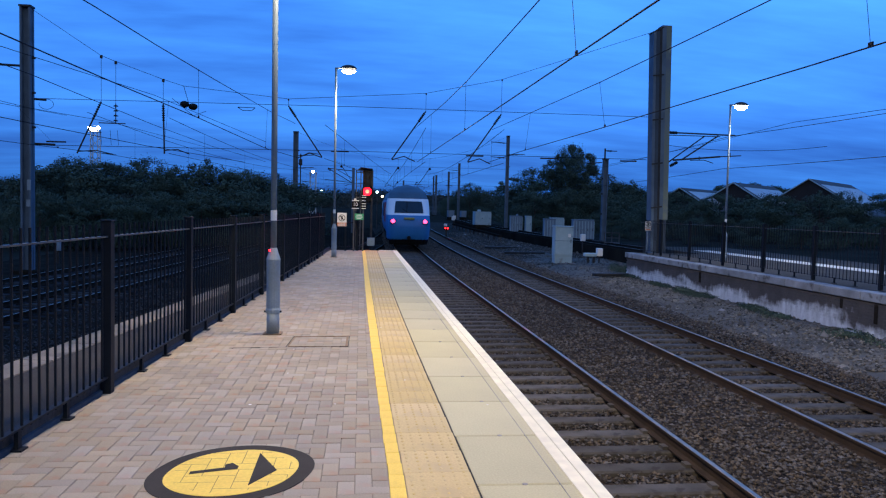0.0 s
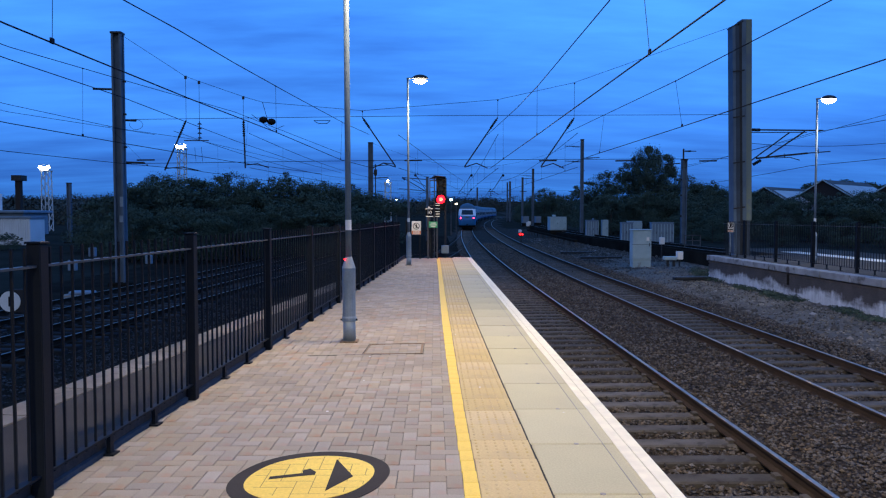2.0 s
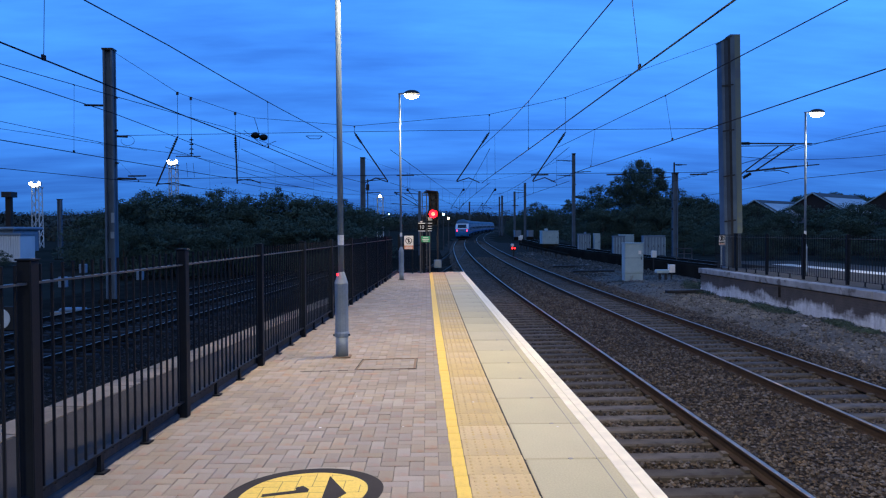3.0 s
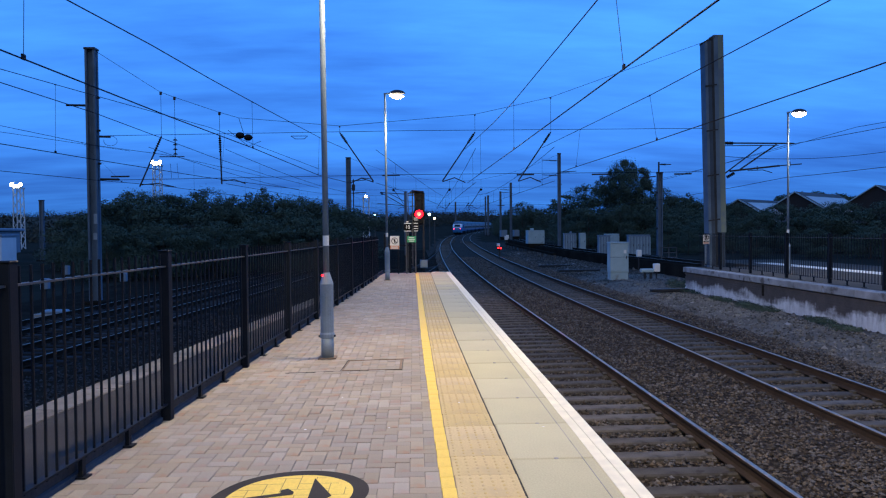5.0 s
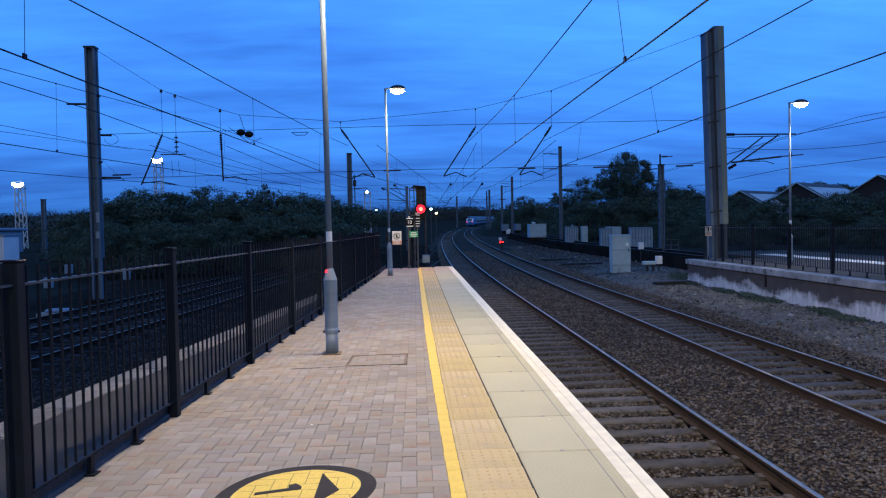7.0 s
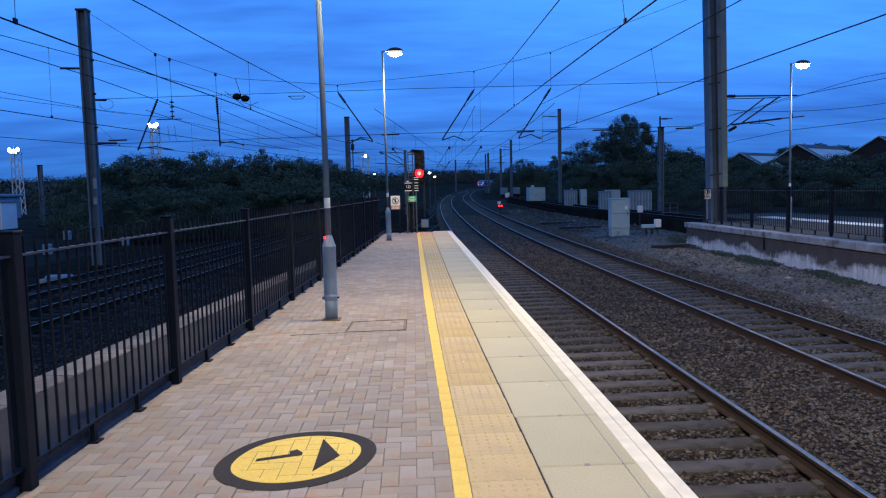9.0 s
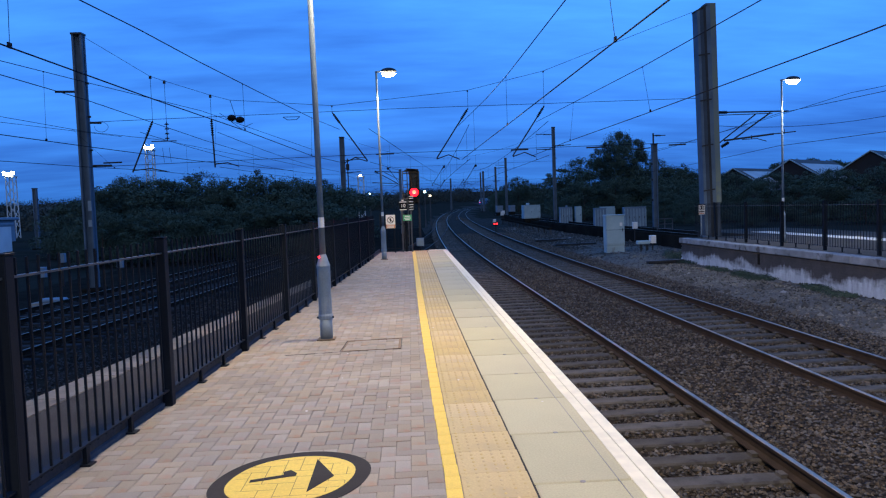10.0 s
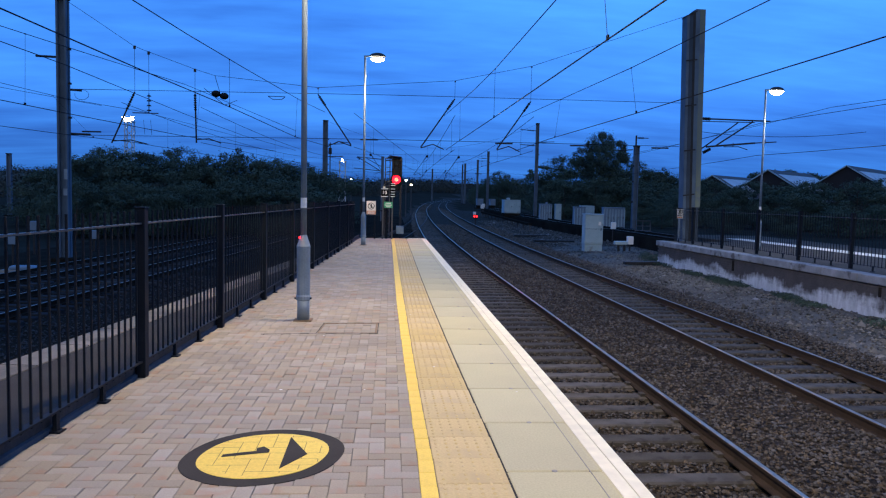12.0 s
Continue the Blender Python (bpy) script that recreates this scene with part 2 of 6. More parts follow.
M_RUBBLE = mat("pale_rubble", (0.165, 0.157, 0.142), (0.085, 0.082, 0.075), 2.0, 30, 0.9, bump=0.3, rand=0.6, spec=0.05)
M_SIDERAIL = mat("worn_siding_rail_head", (0.20, 0.19, 0.175), (0.13, 0.122, 0.115), 5, 60, 0.48, 0.7, bump=0.04, spec=0.3)
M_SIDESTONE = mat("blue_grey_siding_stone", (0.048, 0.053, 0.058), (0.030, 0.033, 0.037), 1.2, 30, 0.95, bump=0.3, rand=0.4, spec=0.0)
M_BARK = mat("bark", (0.055, 0.045, 0.035), (0.035, 0.028, 0.022), 3, 25, 0.95, bump=0.6)
M_CABINET = mat("pale_grey_cabinet", (0.36, 0.48, 0.52), (0.28, 0.385, 0.425), 1.5, 40, 0.55, bump=0.05, stain=(2.5, (0.20, 0.22, 0.21), 0.62))
M_BLUEGREY = mat("blue_grey_cabinet", (0.17, 0.24, 0.315), (0.125, 0.18, 0.24), 1.5, 40, 0.6, bump=0.05)
M_SHED = mat("corrugated_white_cladding", (0.74, 0.78, 0.82), (0.62, 0.66, 0.70), 0.5, 20, 0.6, bump=0.05)
M_ROOF = mat("dark_slate_roof", (0.06, 0.062, 0.068), (0.042, 0.044, 0.05), 0.4, 8, 0.8, bump=0.3)
M_SKYLIGHT = mat("pale_rooflight_sheet", (0.40, 0.44, 0.47), (0.30, 0.34, 0.37), 0.6, 12, 0.5, bump=0.1)
M_SHEDWALL = mat("dark_shed_brick", (0.028, 0.022, 0.020), (0.020, 0.016, 0.015), 0.5, 10, 0.9, bump=0.3)
M_BLACK = mat("black_enamel", (0.0075, 0.0078, 0.0085), (0.006, 0.006, 0.007), 5, 50, 0.6, bump=0.03, spec=0.12)
M_SIGNW = mat("white_sign_face", (0.75, 0.75, 0.73), (0.68, 0.68, 0.66), 5, 50, 0.5, bump=0.02)
M_SIGNO = mat("orange_sign_face", (0.62, 0.20, 0.06), (0.55, 0.17, 0.05), 5, 50, 0.5, bump=0.02)
M_SIGNG = mat("green_sign_face", (0.05, 0.36, 0.17), (0.04, 0.30, 0.14), 5, 50, 0.5, bump=0.02)
M_DISC = mat("charcoal_floor_marking", (0.052, 0.048, 0.043), (0.038, 0.035, 0.032), 2, 90, 0.85, bump=0.2, depth=0.003, spec=0.1)
M_TBLUE = mat("rail_blue_paint", (0.028, 0.19, 0.48), (0.023, 0.155, 0.40), 0.8, 20, 0.4, bump=0.03)
M_TWHITE = mat("off_white_coach_paint", (0.74, 0.78, 0.82), (0.66, 0.70, 0.74), 0.8, 20, 0.4, bump=0.03)
M_TROOF = mat("blue_grey_roof", (0.045, 0.10, 0.155), (0.034, 0.075, 0.12), 0.8, 15, 0.6, bump=0.05)
M_TGREY = mat("grey_coach_side", (0.20, 0.24, 0.29), (0.16, 0.19, 0.24), 0.8, 15, 0.45, bump=0.03)
M_GLASS = mat("dark_window_glass", (0.012, 0.014, 0.017), (0.01, 0.011, 0.013), 2, 20, 0.08, bump=0)
M_EMBLEM = mat("dull_yellow_emblem", (0.30, 0.30, 0.10), (0.22, 0.24, 0.10), 4, 30, 0.5, bump=0.02)
M_REDSTRIPE = mat("red_panel", (0.40, 0.02, 0.03), (0.34, 0.018, 0.025), 2, 20, 0.45, bump=0.02)


def whitewash():
    """Sooty brick with old whitewash that has flaked off the upper courses and runs down in streaks."""
    m = bpy.data.materials.new("flaking_whitewash_on_brick")
    m.use_nodes = True
    nt = m.node_tree
    b = nt.nodes["Principled BSDF"]
    b.inputs["Roughness"].default_value, b.inputs["Specular IOR Level"].default_value = 0.9, 0.2
    L, N = nt.links.new, nt.nodes.new
    ge, sp = N("ShaderNodeNewGeometry"), N("ShaderNodeSeparateXYZ")
    L(ge.outputs["Position"], sp.inputs[0])

    def cloud(scale, stretch, detail=5.0):
        mp, n = N("ShaderNodeMapping"), N("ShaderNodeTexNoise")
        mp.inputs["Scale"].default_value = stretch
        L(ge.outputs["Position"], mp.inputs[0])
        L(mp.outputs[0], n.inputs["Vector"])
        n.inputs["Scale"].default_value, n.inputs["Detail"].default_value, n.inputs["Roughness"].default_value = scale, detail, 0.62
        return n.outputs["Fac"]

    def mth(op, a, v):
        n = N("ShaderNodeMath")
        n.operation = op
        L(a, n.inputs[0])
        if isinstance(v, float):
            n.inputs[1].default_value = v
        else:
            L(v, n.inputs[1])
        return n.outputs[0]

    # paint left on: less towards the coping, in patches as long as a few bricks
    patch = mth("ADD", mth("MULTIPLY", cloud(0.8, (1, 0.55, 1.3)), 1.5), mth("MULTIPLY", cloud(5.0, (1, 1.0, 0.5)), 0.55))
    keep = mth("SUBTRACT", patch, mth("MULTIPLY", mth("ADD", sp.outputs[2], 0.62), 1.15))
    mr = N("ShaderNodeMapRange")
    mr.inputs[1].default_value, mr.inputs[2].default_value = 0.98, 1.24
    L(keep, mr.inputs[0])
    soot, lime = N("ShaderNodeMix"), N("ShaderNodeMix")
    soot.data_type = lime.data_type = "RGBA"
    L(cloud(2.2, (1, 1, 1)), soot.inputs[0])
    soot.inputs[6].default_value, soot.inputs[7].default_value = (0.028, 0.031, 0.036, 1), (0.105, 0.10, 0.096, 1)
    L(cloud(3.0, (1, 2.2, 0.6)), lime.inputs[0])
    lime.inputs[6].default_value, lime.inputs[7].default_value = (0.13, 0.16, 0.19, 1), (0.80, 0.87, 0.92, 1)
    mix = N("ShaderNodeMix")
    mix.data_type = "RGBA"
    L(mr.outputs[0], mix.inputs[0])
    L(soot.outputs[2], mix.inputs[6])
    L(lime.outputs[2], mix.inputs[7])
    L(mix.outputs[2], b.inputs["Base Color"])
    bp = N("ShaderNodeBump")
    bp.inputs["Strength"].default_value, bp.inputs["Distance"].default_value = 0.5, 0.01
    L(cloud(40, (1, 1, 1)), bp.inputs["Height"])
    L(bp.outputs[0], b.inputs["Normal"])
    return m


M_WASH = whitewash()
G_LAMP = glow("lamp_bowl_lit", (1.0, 0.86, 0.62), 40.0)
G_LAMPW = glow("lamp_bowl_lit_white", (1.0, 0.95, 0.86), 25.0)
G_FLOOD = glow("floodlight_lit", (1.0, 0.93, 0.80), 22.0)
G_REDCORE = glow("red_aspect_core", (1.0, 0.05, 0.022), 12.0)
G_RED = glow("red_aspect_lit", (1.0, 0.003, 0.012), 9.0, (0.3, 0.0, 0.0))
G_TAIL = glow("tail_lamp_lit", (1.0, 0.025, 0.075), 12.0, (0.3, 0.0, 0.0))
G_REDS = glow("shunt_red_lit", (1.0, 0.015, 0.02), 7.0, (0.3, 0.0, 0.0))
G_WINDOW = glow("distant_lamp", (1.0, 0.8, 0.5), 8.0)
G_COOL = glow("distant_cool_lamp", (0.6, 0.95, 1.0), 14.0)


# ---- mesh helpers ----
def finish(name, me, material):
    for m in (material if isinstance(material, (list, tuple)) else [material]):
        me.materials.append(m)
    return new(name, me)


def part(name, bm, material, parent=None, label="", smooth=False):
    me = bpy.data.meshes.new(name)
    bmesh.ops.recalc_face_normals(bm, faces=bm.faces)
    bm.to_mesh(me)
    bm.free()
    if smooth:
        for p in me.polygons:
            p.use_smooth = True
    ob = finish(name, me, material)
    ob.parent = parent
    if label:
        ob["label"] = label
    return ob


def thing(name, place, label, category, group="", rz=0.0, kind=""):
    ob = new(name)
    ob.empty_display_size = 0.2
    ob.matrix_basis = pose(*place, 0, 0, rz)
    return tagged(ob, label, category, group, kind)


def box(bm, x0, y0, z0, x1, y1, z1, bev=0.0, m=None):
    r = bmesh.ops.create_cube(bm, size=1.0)
    mm = Matrix.Translation(((x0 + x1) / 2, (y0 + y1) / 2, (z0 + z1) / 2)) @ Matrix.Diagonal((abs(x1 - x0), abs(y1 - y0), abs(z1 - z0), 1))
    bmesh.ops.transform(bm, matrix=(m @ mm) if m else mm, verts=r["verts"])
    if bev:
        es = {e for v in r["verts"] for e in v.link_edges}
        bmesh.ops.bevel(bm, geom=list(es), offset=bev, segments=1, affect="EDGES", profile=0.5)
    return bm


def B(*a, **k):
    return box(bmesh.new(), *a, **k)


def rod(bm, p, q, r0, r1=None, n=8, cap=True):
    p, q = Vector(p), Vector(q)
    d = q - p
    if d.length < 1e-6:
        return bm
    mm = Matrix.Translation((p + q) / 2) @ d.to_track_quat("Z", "Y").to_matrix().to_4x4()
    bmesh.ops.create_cone(bm, cap_ends=cap, segments=n, radius1=r0, radius2=r0 if r1 is None else r1, depth=d.length, matrix=mm)
    return bm


def R(*a, **k):
    return rod(bmesh.new(), *a, **k)


def lathe(rings, n=16, centre=(0, 0)):
    """A turned body from rows of radius and height."""
    bm = bmesh.new()
    rows = [[bm.verts.new((centre[0] + r * math.cos(2 * math.pi * k / n), centre[1] + r * math.sin(2 * math.pi * k / n), z)) for k in range(n)] for r, z in rings]
    for a, b in zip(rows, rows[1:]):
        for k in range(n):
            bm.faces.new((a[k], a[(k + 1) % n], b[(k + 1) % n], b[k]))
    bm.faces.new(rows[0])
    bm.faces.new(rows[-1])
    return bm


def sweep(line, section, closed=True):
    """A bmesh that carries a flat section (across, up) along a line of points."""
    bm = bmesh.new()
    rows = []
    for i, p in enumerate(line):
        a, b = Vector(line[max(i - 1, 0)]), Vector(line[min(i + 1, len(line) - 1)])
        d = (b - a).normalized()
        side = Vector((d.y, -d.x, 0)).normalized()
        up = side.cross(d)
        rows.append([bm.verts.new(Vector(p) + side * s + up * u) for s, u in section])
    n = len(section)
    for a, b in zip(rows, rows[1:]):
        for k in range(n if closed else n - 1):
            bm.faces.new((a[k], a[(k + 1) % n], b[(k + 1) % n], b[k]))
    if closed:
        bm.faces.new(rows[0])
        bm.faces.new(rows[-1])
    return bm


def circle(r, n=6):
    return [(r * math.cos(2 * math.pi * k / n), r * math.sin(2 * math.pi * k / n)) for k in range(n)]


def mesh_np(name, verts, faces, material):
    me = bpy.data.meshes.new(name)
    me.from_pydata(verts, [], faces)
    me.update()
    return finish(name, me, material)


# ---- lines of the place ----
def rise(y):
    """The line climbs gently past the platform end."""
    u = max(0.0, y - 25.0)
    return 0.0085 * u * u / (u + 22.0)


def main_x(y):
    u = max(0.0, y - 28.0)
    return 2.9 + 3.1e-4 * u * u - 6e-8 * u ** 3


def fast_x(y):
    return main_x(y) + 3.62


def bay_x(y):
    """The bay line curves in to join the near line beyond the platform end."""
    if y < 28:
        u = y - 7.5
        return -5.05 + 0.1 * u + 0.0016 * max(u, 0) ** 2
    u = min(1.0, (y - 28) / 72)
    return main_x(y) - (5.228 * (2 * u ** 3 - 3 * u * u + 1) - 0.166 * 72 * (u ** 3 - 2 * u * u + u))


def left_x(k):
    return lambda y: -9.5 + 0.085 * (y - 19.7) - 3.4 * k + 2.2e-4 * max(0.0, y - 40) ** 2


def fence_x(y):
    return -2.10 + 0.0466 * (y - 6.3)


def left_edge(y):
    return -3.42 + 0.1 * (y - 7.5) if y > -4 else -4.57


def lane(ys, xs):
    return lambda y: float(np.interp(y, ys, xs))


# the strips along the edge wander by a few centimetres
strip_x = lane((3.5, 4.4, 6, 7, 8.5, 10.8, 14.6, 22.6, 28), (0.012, 0.008, -0.012, -0.022, -0.032, -0.042, -0.042, -0.026, -0.02))
yellow_l = lane((3.0, 4.33, 5.1, 6.6, 8.5, 10.8, 14.6, 22.7, 28), (0.207, 0.203, 0.192, 0.178, 0.158, 0.143, 0.132, 0.122, 0.10))
yellow_r = lane((3.0, 4.33, 5.1, 6.6, 8.5, 10.8, 14.6, 22.7, 28), (0.297, 0.293, 0.281, 0.270, 0.266, 0.258, 0.246, 0.234, 0.225))
groove_x = lane((4.0, 4.6, 7.0, 10.7), (1.384, 1.383, 1.372, 1.357))
edge_x = lane((4.0, 4.6, 7.0, 10.7), (1.466, 1.468, 1.467, 1.46))
RAIL = -0.915
LOW = -1.30
END = 28.2


def frange(a, b, s):
    n = max(1, round((b - a) / s))
    return [a + (b - a) * i / n for i in range(n + 1)]


# ---- ground ----
def ground_z(x, y):
    """One sheet of ground: a flat track bed that climbs with the line, lower on the west side, wooded hills far off."""
    z = RAIL - 0.27 + rise(y)
    if x < -3.0:
        z -= 0.385 * min(1.0, (-3.0 - x) / 3.0) * max(0.0, 1 - max(0.0, y - 45) / 60)
    if x > 8.6:
        z += 0.17 * min(1.0, (x - 8.6) / 2.0)
    far = math.hypot(x - 3, y)
    if far > 300:
        z += 13 * min(1.0, (far - 300) / 450) ** 1.5 + 2.0 * noise.noise((x * 0.006, y * 0.006, 0)) * min(1, (far - 300) / 200)
    return z


def ground():
    xs = [-4000, -2000, -900, -500, -300, -180, -110, -70, -45, -30, -22] + frange(-18, 24, 0.75) + [28, 36, 48, 65, 90, 130, 200, 320, 520, 900, 2000, 4000]
    ys = [-4000, -1500, -500, -200, -80, -40, -20] + frange(-10, 60, 1.0) + [65, 72, 80, 90, 105, 120, 140, 165, 200, 240, 290, 350, 420, 500, 600, 720, 900, 1500, 4000]
    vs = [(x, y, ground_z(x, y) + (0.03 * noise.noise((x * 0.9, y * 0.9, 3)) if -18 < x < 24 and y < 60 else 0)) for y in ys for x in xs]
    w = len(xs)
    fs = [(j * w + i, j * w + i + 1, (j + 1) * w + i + 1, (j + 1) * w + i) for j in range(len(ys) - 1) for i in range(w - 1)]
    ob = mesh_np("ground", vs, fs, [M_GROUND, M_BALLAST, M_CESS, M_DIM])
    for p in ob.data.polygons:
        c = p.center
        if -19 < c.x < 60 and -60 < c.y < 420:
            m = main_x(c.y)
            if m - 2.2 < c.x < m + 5.9:
                p.material_index = 1
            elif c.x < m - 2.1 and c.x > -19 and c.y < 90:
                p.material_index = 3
            elif m + 5.8 < c.x < m + 13 and c.y < 120:
                p.material_index = 2 if c.y + 5 * noise.noise((c.x * 0.4, c.y * 0.25, 2)) < 42 else 1
    tagged(ob, "dark ballast and gravel ground around the tracks", "ground", kind="structure")
    return ob


ground()


# ---- tracks ----
def rail_line(fx, off, z, y0, y1):
    line = []
    for y in frange(y0, y1, 2.0 if y1 < 150 else 5.0):
        d = (fx(y + 0.5) - fx(y - 0.5))
        c = 1 / math.hypot(1, d)
        line.append((fx(y) + off * c, y - off * d * c, z + rise(y)))
    return line


FOOT = [(-0.07, -0.16), (0.07, -0.16), (0.07, -0.145), (0.012, -0.125), (0.012, -0.045), (0.034, -0.035), (0.036, -0.006), (-0.036, -0.006), (-0.034, -0.035), (-0.012, -0.045), (-0.012, -0.125), (-0.07, -0.145)]
HEAD = [(-0.026, -0.006), (0.026, -0.006), (0.021, 0.0), (-0.021, 0.0)]


def sleeper_mesh(m):
    bm = bmesh.new()
    box(bm, -1.25, -0.125, -0.2, 1.25, 0.125, 0.0, 0.02)
    for x in (-0.84, -0.66, 0.66, 0.84):
        box(bm, x - 0.035, -0.06, 0.0, x + 0.035, 0.06, 0.035)
    me = bpy.data.meshes.new("sleeper")
    bm.to_mesh(me)
    bm.free()
    me.materials.append(m)
    return me


TIE = 0.592
SLEEPER, DARK_SLEEPER = sleeper_mesh(M_SLEEPER), sleeper_mesh(M_SIDESTONE)


def track(name, label, fx, z, y0, y1, parts_to, head=M_RAILTOP, tie=None, web=M_RUST):
    t = thing(name, (0, 0, 0), label, "railway track", "railway tracks", kind="structure")
    for off in (-0.7525, 0.7525):
        line = rail_line(fx, off, z, y0, y1)
        r = part("rail", sweep(line, FOOT), web, t, "rusty rail foot and web")
        part("rail_head", sweep(line, HEAD), head, r, "polished rail head")
    far = bmesh.new()
    y = y0
    while y < y1:
        a = math.atan(fx(y + 0.5) - fx(y - 0.5))
        m = pose(fx(y), y, z - 0.165 + rise(y), 0, 0, -math.degrees(a))
        if 3.0 < y < parts_to:
            s = new("sleeper", tie or SLEEPER)
            s.parent, s.matrix_basis = t, m
        else:
            box(far, -1.25, -0.125, -0.2, 1.25, 0.125, 0.0, m=m)
        y += TIE
    part("sleeper_run", far, M_DIM if tie else M_SLEEPER, t)["kind"] = "stuff"
    return t


track("railway_track", "near running line on concrete sleepers beside the platform", main_x, RAIL, -14, 560, 110)
track("railway_track", "second running line on concrete sleepers in ballast", fast_x, RAIL, -14, 560, 110, M_RAILDULL)
# sleepers and siding rail sides are darker here, standing in for dim light
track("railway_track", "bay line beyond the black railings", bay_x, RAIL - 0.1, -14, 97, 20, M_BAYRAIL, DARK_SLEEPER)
track("railway_track", "lower siding track beyond the black railings", left_x(0), LOW, -14, 140, 60, M_SIDERAIL, DARK_SLEEPER, M_DIM)
track("railway_track", "far lower siding track beyond the black railings", left_x(1), LOW, -14, 140, 60, M_SIDERAIL, DARK_SLEEPER, M_DIM)


# ---- platform ----
def platform():
    p = thing("platform", (0, 0, 0), "brick-paved station platform with yellow line, buff tactile strip and white edge", "platform", kind="structure")
    # the body under the paving, and the tarmac strip behind the railings
    bm = bmesh.new()
    ys = frange(-14, END - 0.02, 2.1)
    top = [[bm.verts.new((x, y, z)) for x, z in ((left_edge(y) + 0.03, -1.75), (left_edge(y) + 0.03, -0.012), (1.38, -0.012), (1.38, -1.3))] for y in ys]
    for a, b in zip(top, top[1:]):
        for k in range(3):
            bm.faces.new((a[k], a[k + 1], b[k + 1], b[k]))
    bm.faces.new(top[0]), bm.faces.new(top[-1])
    part("platform_body", bm, M_JOINT, p, "dark bedding under the paving")
    bm = bmesh.new()
    rows = [[bm.verts.new(v) for v in ((left_edge(y) + 0.36, y, 0.0), (fence_x(y) - 0.10, y, 0.0))] for y in ys if left_edge(y) + 0.37 < fence_x(y) - 0.11]
    for a, b in zip(rows, rows[1:]):
        bm.faces.new((a[0], a[1], b[1], b[0]))
    part("tarmac_strip", bm, M_TARMAC, p, "dark tarmac strip behind the railings")
    y = -6.0
    while y < 22:
        a, b = (left_edge(y) + 0.17, y, 0.004), (left_edge(y + 0.9) + 0.17, y + 0.89, 0.004)
        part("back_coping", sweep([a, b], [(-0.17, -0.1), (0.17, -0.1), (0.17, 0), (-0.17, 0)]), M_BACKCOPE, p)
        y += 0.91
    line = [(fence_x(y) + 0.0, y, 0.0) for y in ys]
    part("upstand", sweep(line, [(-0.085, 0.0), (-0.05, 0.0), (-0.05, 0.118), (-0.085, 0.118)]), M_UPSTAND, p, "dark upstand behind the railing feet")
    part("kerb", sweep(line, [(-0.10, -0.05), (-0.024, -0.05), (-0.024, 0.03), (-0.10, 0.045)]), M_KERB, p, "low blue-grey kerb under the railings")
    # coping slabs, with their own joints
    slab = B(-0.371, -0.4565, -0.13, 0.369, 0.4565, 0.0, 0.007)
    me = bpy.data.meshes.new("coping_slab")
    slab.to_mesh(me), slab.free()
    me.materials.append(M_COPING)
    y = 4.116 - 0.9285 * 18.5
    while y < END - 0.3:
        s = new("coping_slab", me)
        b = strip_x(y)
        s.parent, s.matrix_basis = p, pose(1.081 + b / 2, y, random.uniform(-0.003, 0.003), 0, random.uniform(-0.15, 0.15), -2.5 * (strip_x(y + 0.4) - strip_x(y - 0.4))) @ Matrix.Diagonal(((0.74 - b) / 0.74, 1, 1, 1))
        bm = lathe([(0.017, -0.001), (0.017, 0.0036)], 10, (1.03 + random.uniform(-0.03, 0.03), y + 0.464))
        part("lifting_hole", bm, M_CONC, p)
        y += 0.9285
    part("coping_bed", B(0.65, -14, -0.04, 1.27, END - 0.03, -0.009), M_TARMAC, p, "dark bed that shows in the slab joints")
    # painted white edge in two bands with a groove between, widening towards the near end
    run = frange(-14, 3, 2.0) + frange(3.4, 12, 0.4) + frange(13, END, 1.0)

    def band(name, left, right, z0, z1, m, label=""):
        bm = bmesh.new()
        rows = [[bm.verts.new((x, y, z)) for x, z in ((left(y), z0), (right(y), z0), (right(y), z1), (left(y), z1))] for y in run]
        for a, b in zip(rows, rows[1:]):
            for k in range(4):
                bm.faces.new((a[k], a[(k + 1) % 4], b[(k + 1) % 4], b[k]))
        bm.faces.new(rows[0]), bm.faces.new(rows[-1])
        part(name, bm, m, p, label)

    wob = lambda y: 1.298 + 0.012 * noise.noise((y * 0.6, 3.0, 0)) + 0.004 * noise.noise((y * 5, 1.0, 0))
    band("white_edge_line", wob, lambda y: groove_x(y) - 0.004, -0.02, 0.0065, M_WHITE, "worn white painted platform edge")
    band("white_edge_line", lambda y: groove_x(y) + 0.004, edge_x, -0.02, 0.0065, M_WHITE, "worn white painted platform edge")
    band("slab_groove", lambda y: 1.218, lambda y: 1.2225, -0.02, 0.0034, M_CONC)
    band("tactile_joint", lambda y: 0.699 + strip_x(y) + 0.003 * noise.noise((y * 2, 0, 0)), lambda y: 0.7115 + strip_x(y), -0.03, -0.002, M_TARMAC)
    band("edge_nosing", lambda y: edge_x(y) - 0.04, lambda y: edge_x(y) - 0.005, -0.16, -0.021, M_CONC)
    bm = bmesh.new()
    for k in range(9):
        box(bm, 0.76 + 0.078 * k, END - 0.06, -0.10, 0.828 + 0.078 * k, END + 0.06, 0.02 + 0.006 * (k % 2), 0.012)
    part("end_nosing", bm, M_WHITE, p, "white painted nosing at the platform end")
    # tactile paving and yellow line
    tile = B(-0.194, -0.198, -0.06, 0.194, 0.198, 0.0, 0.003)
    me = bpy.data.meshes.new("tactile_tile")
    tile.to_mesh(me), tile.free()
    me.materials.append(M_TACTILE)
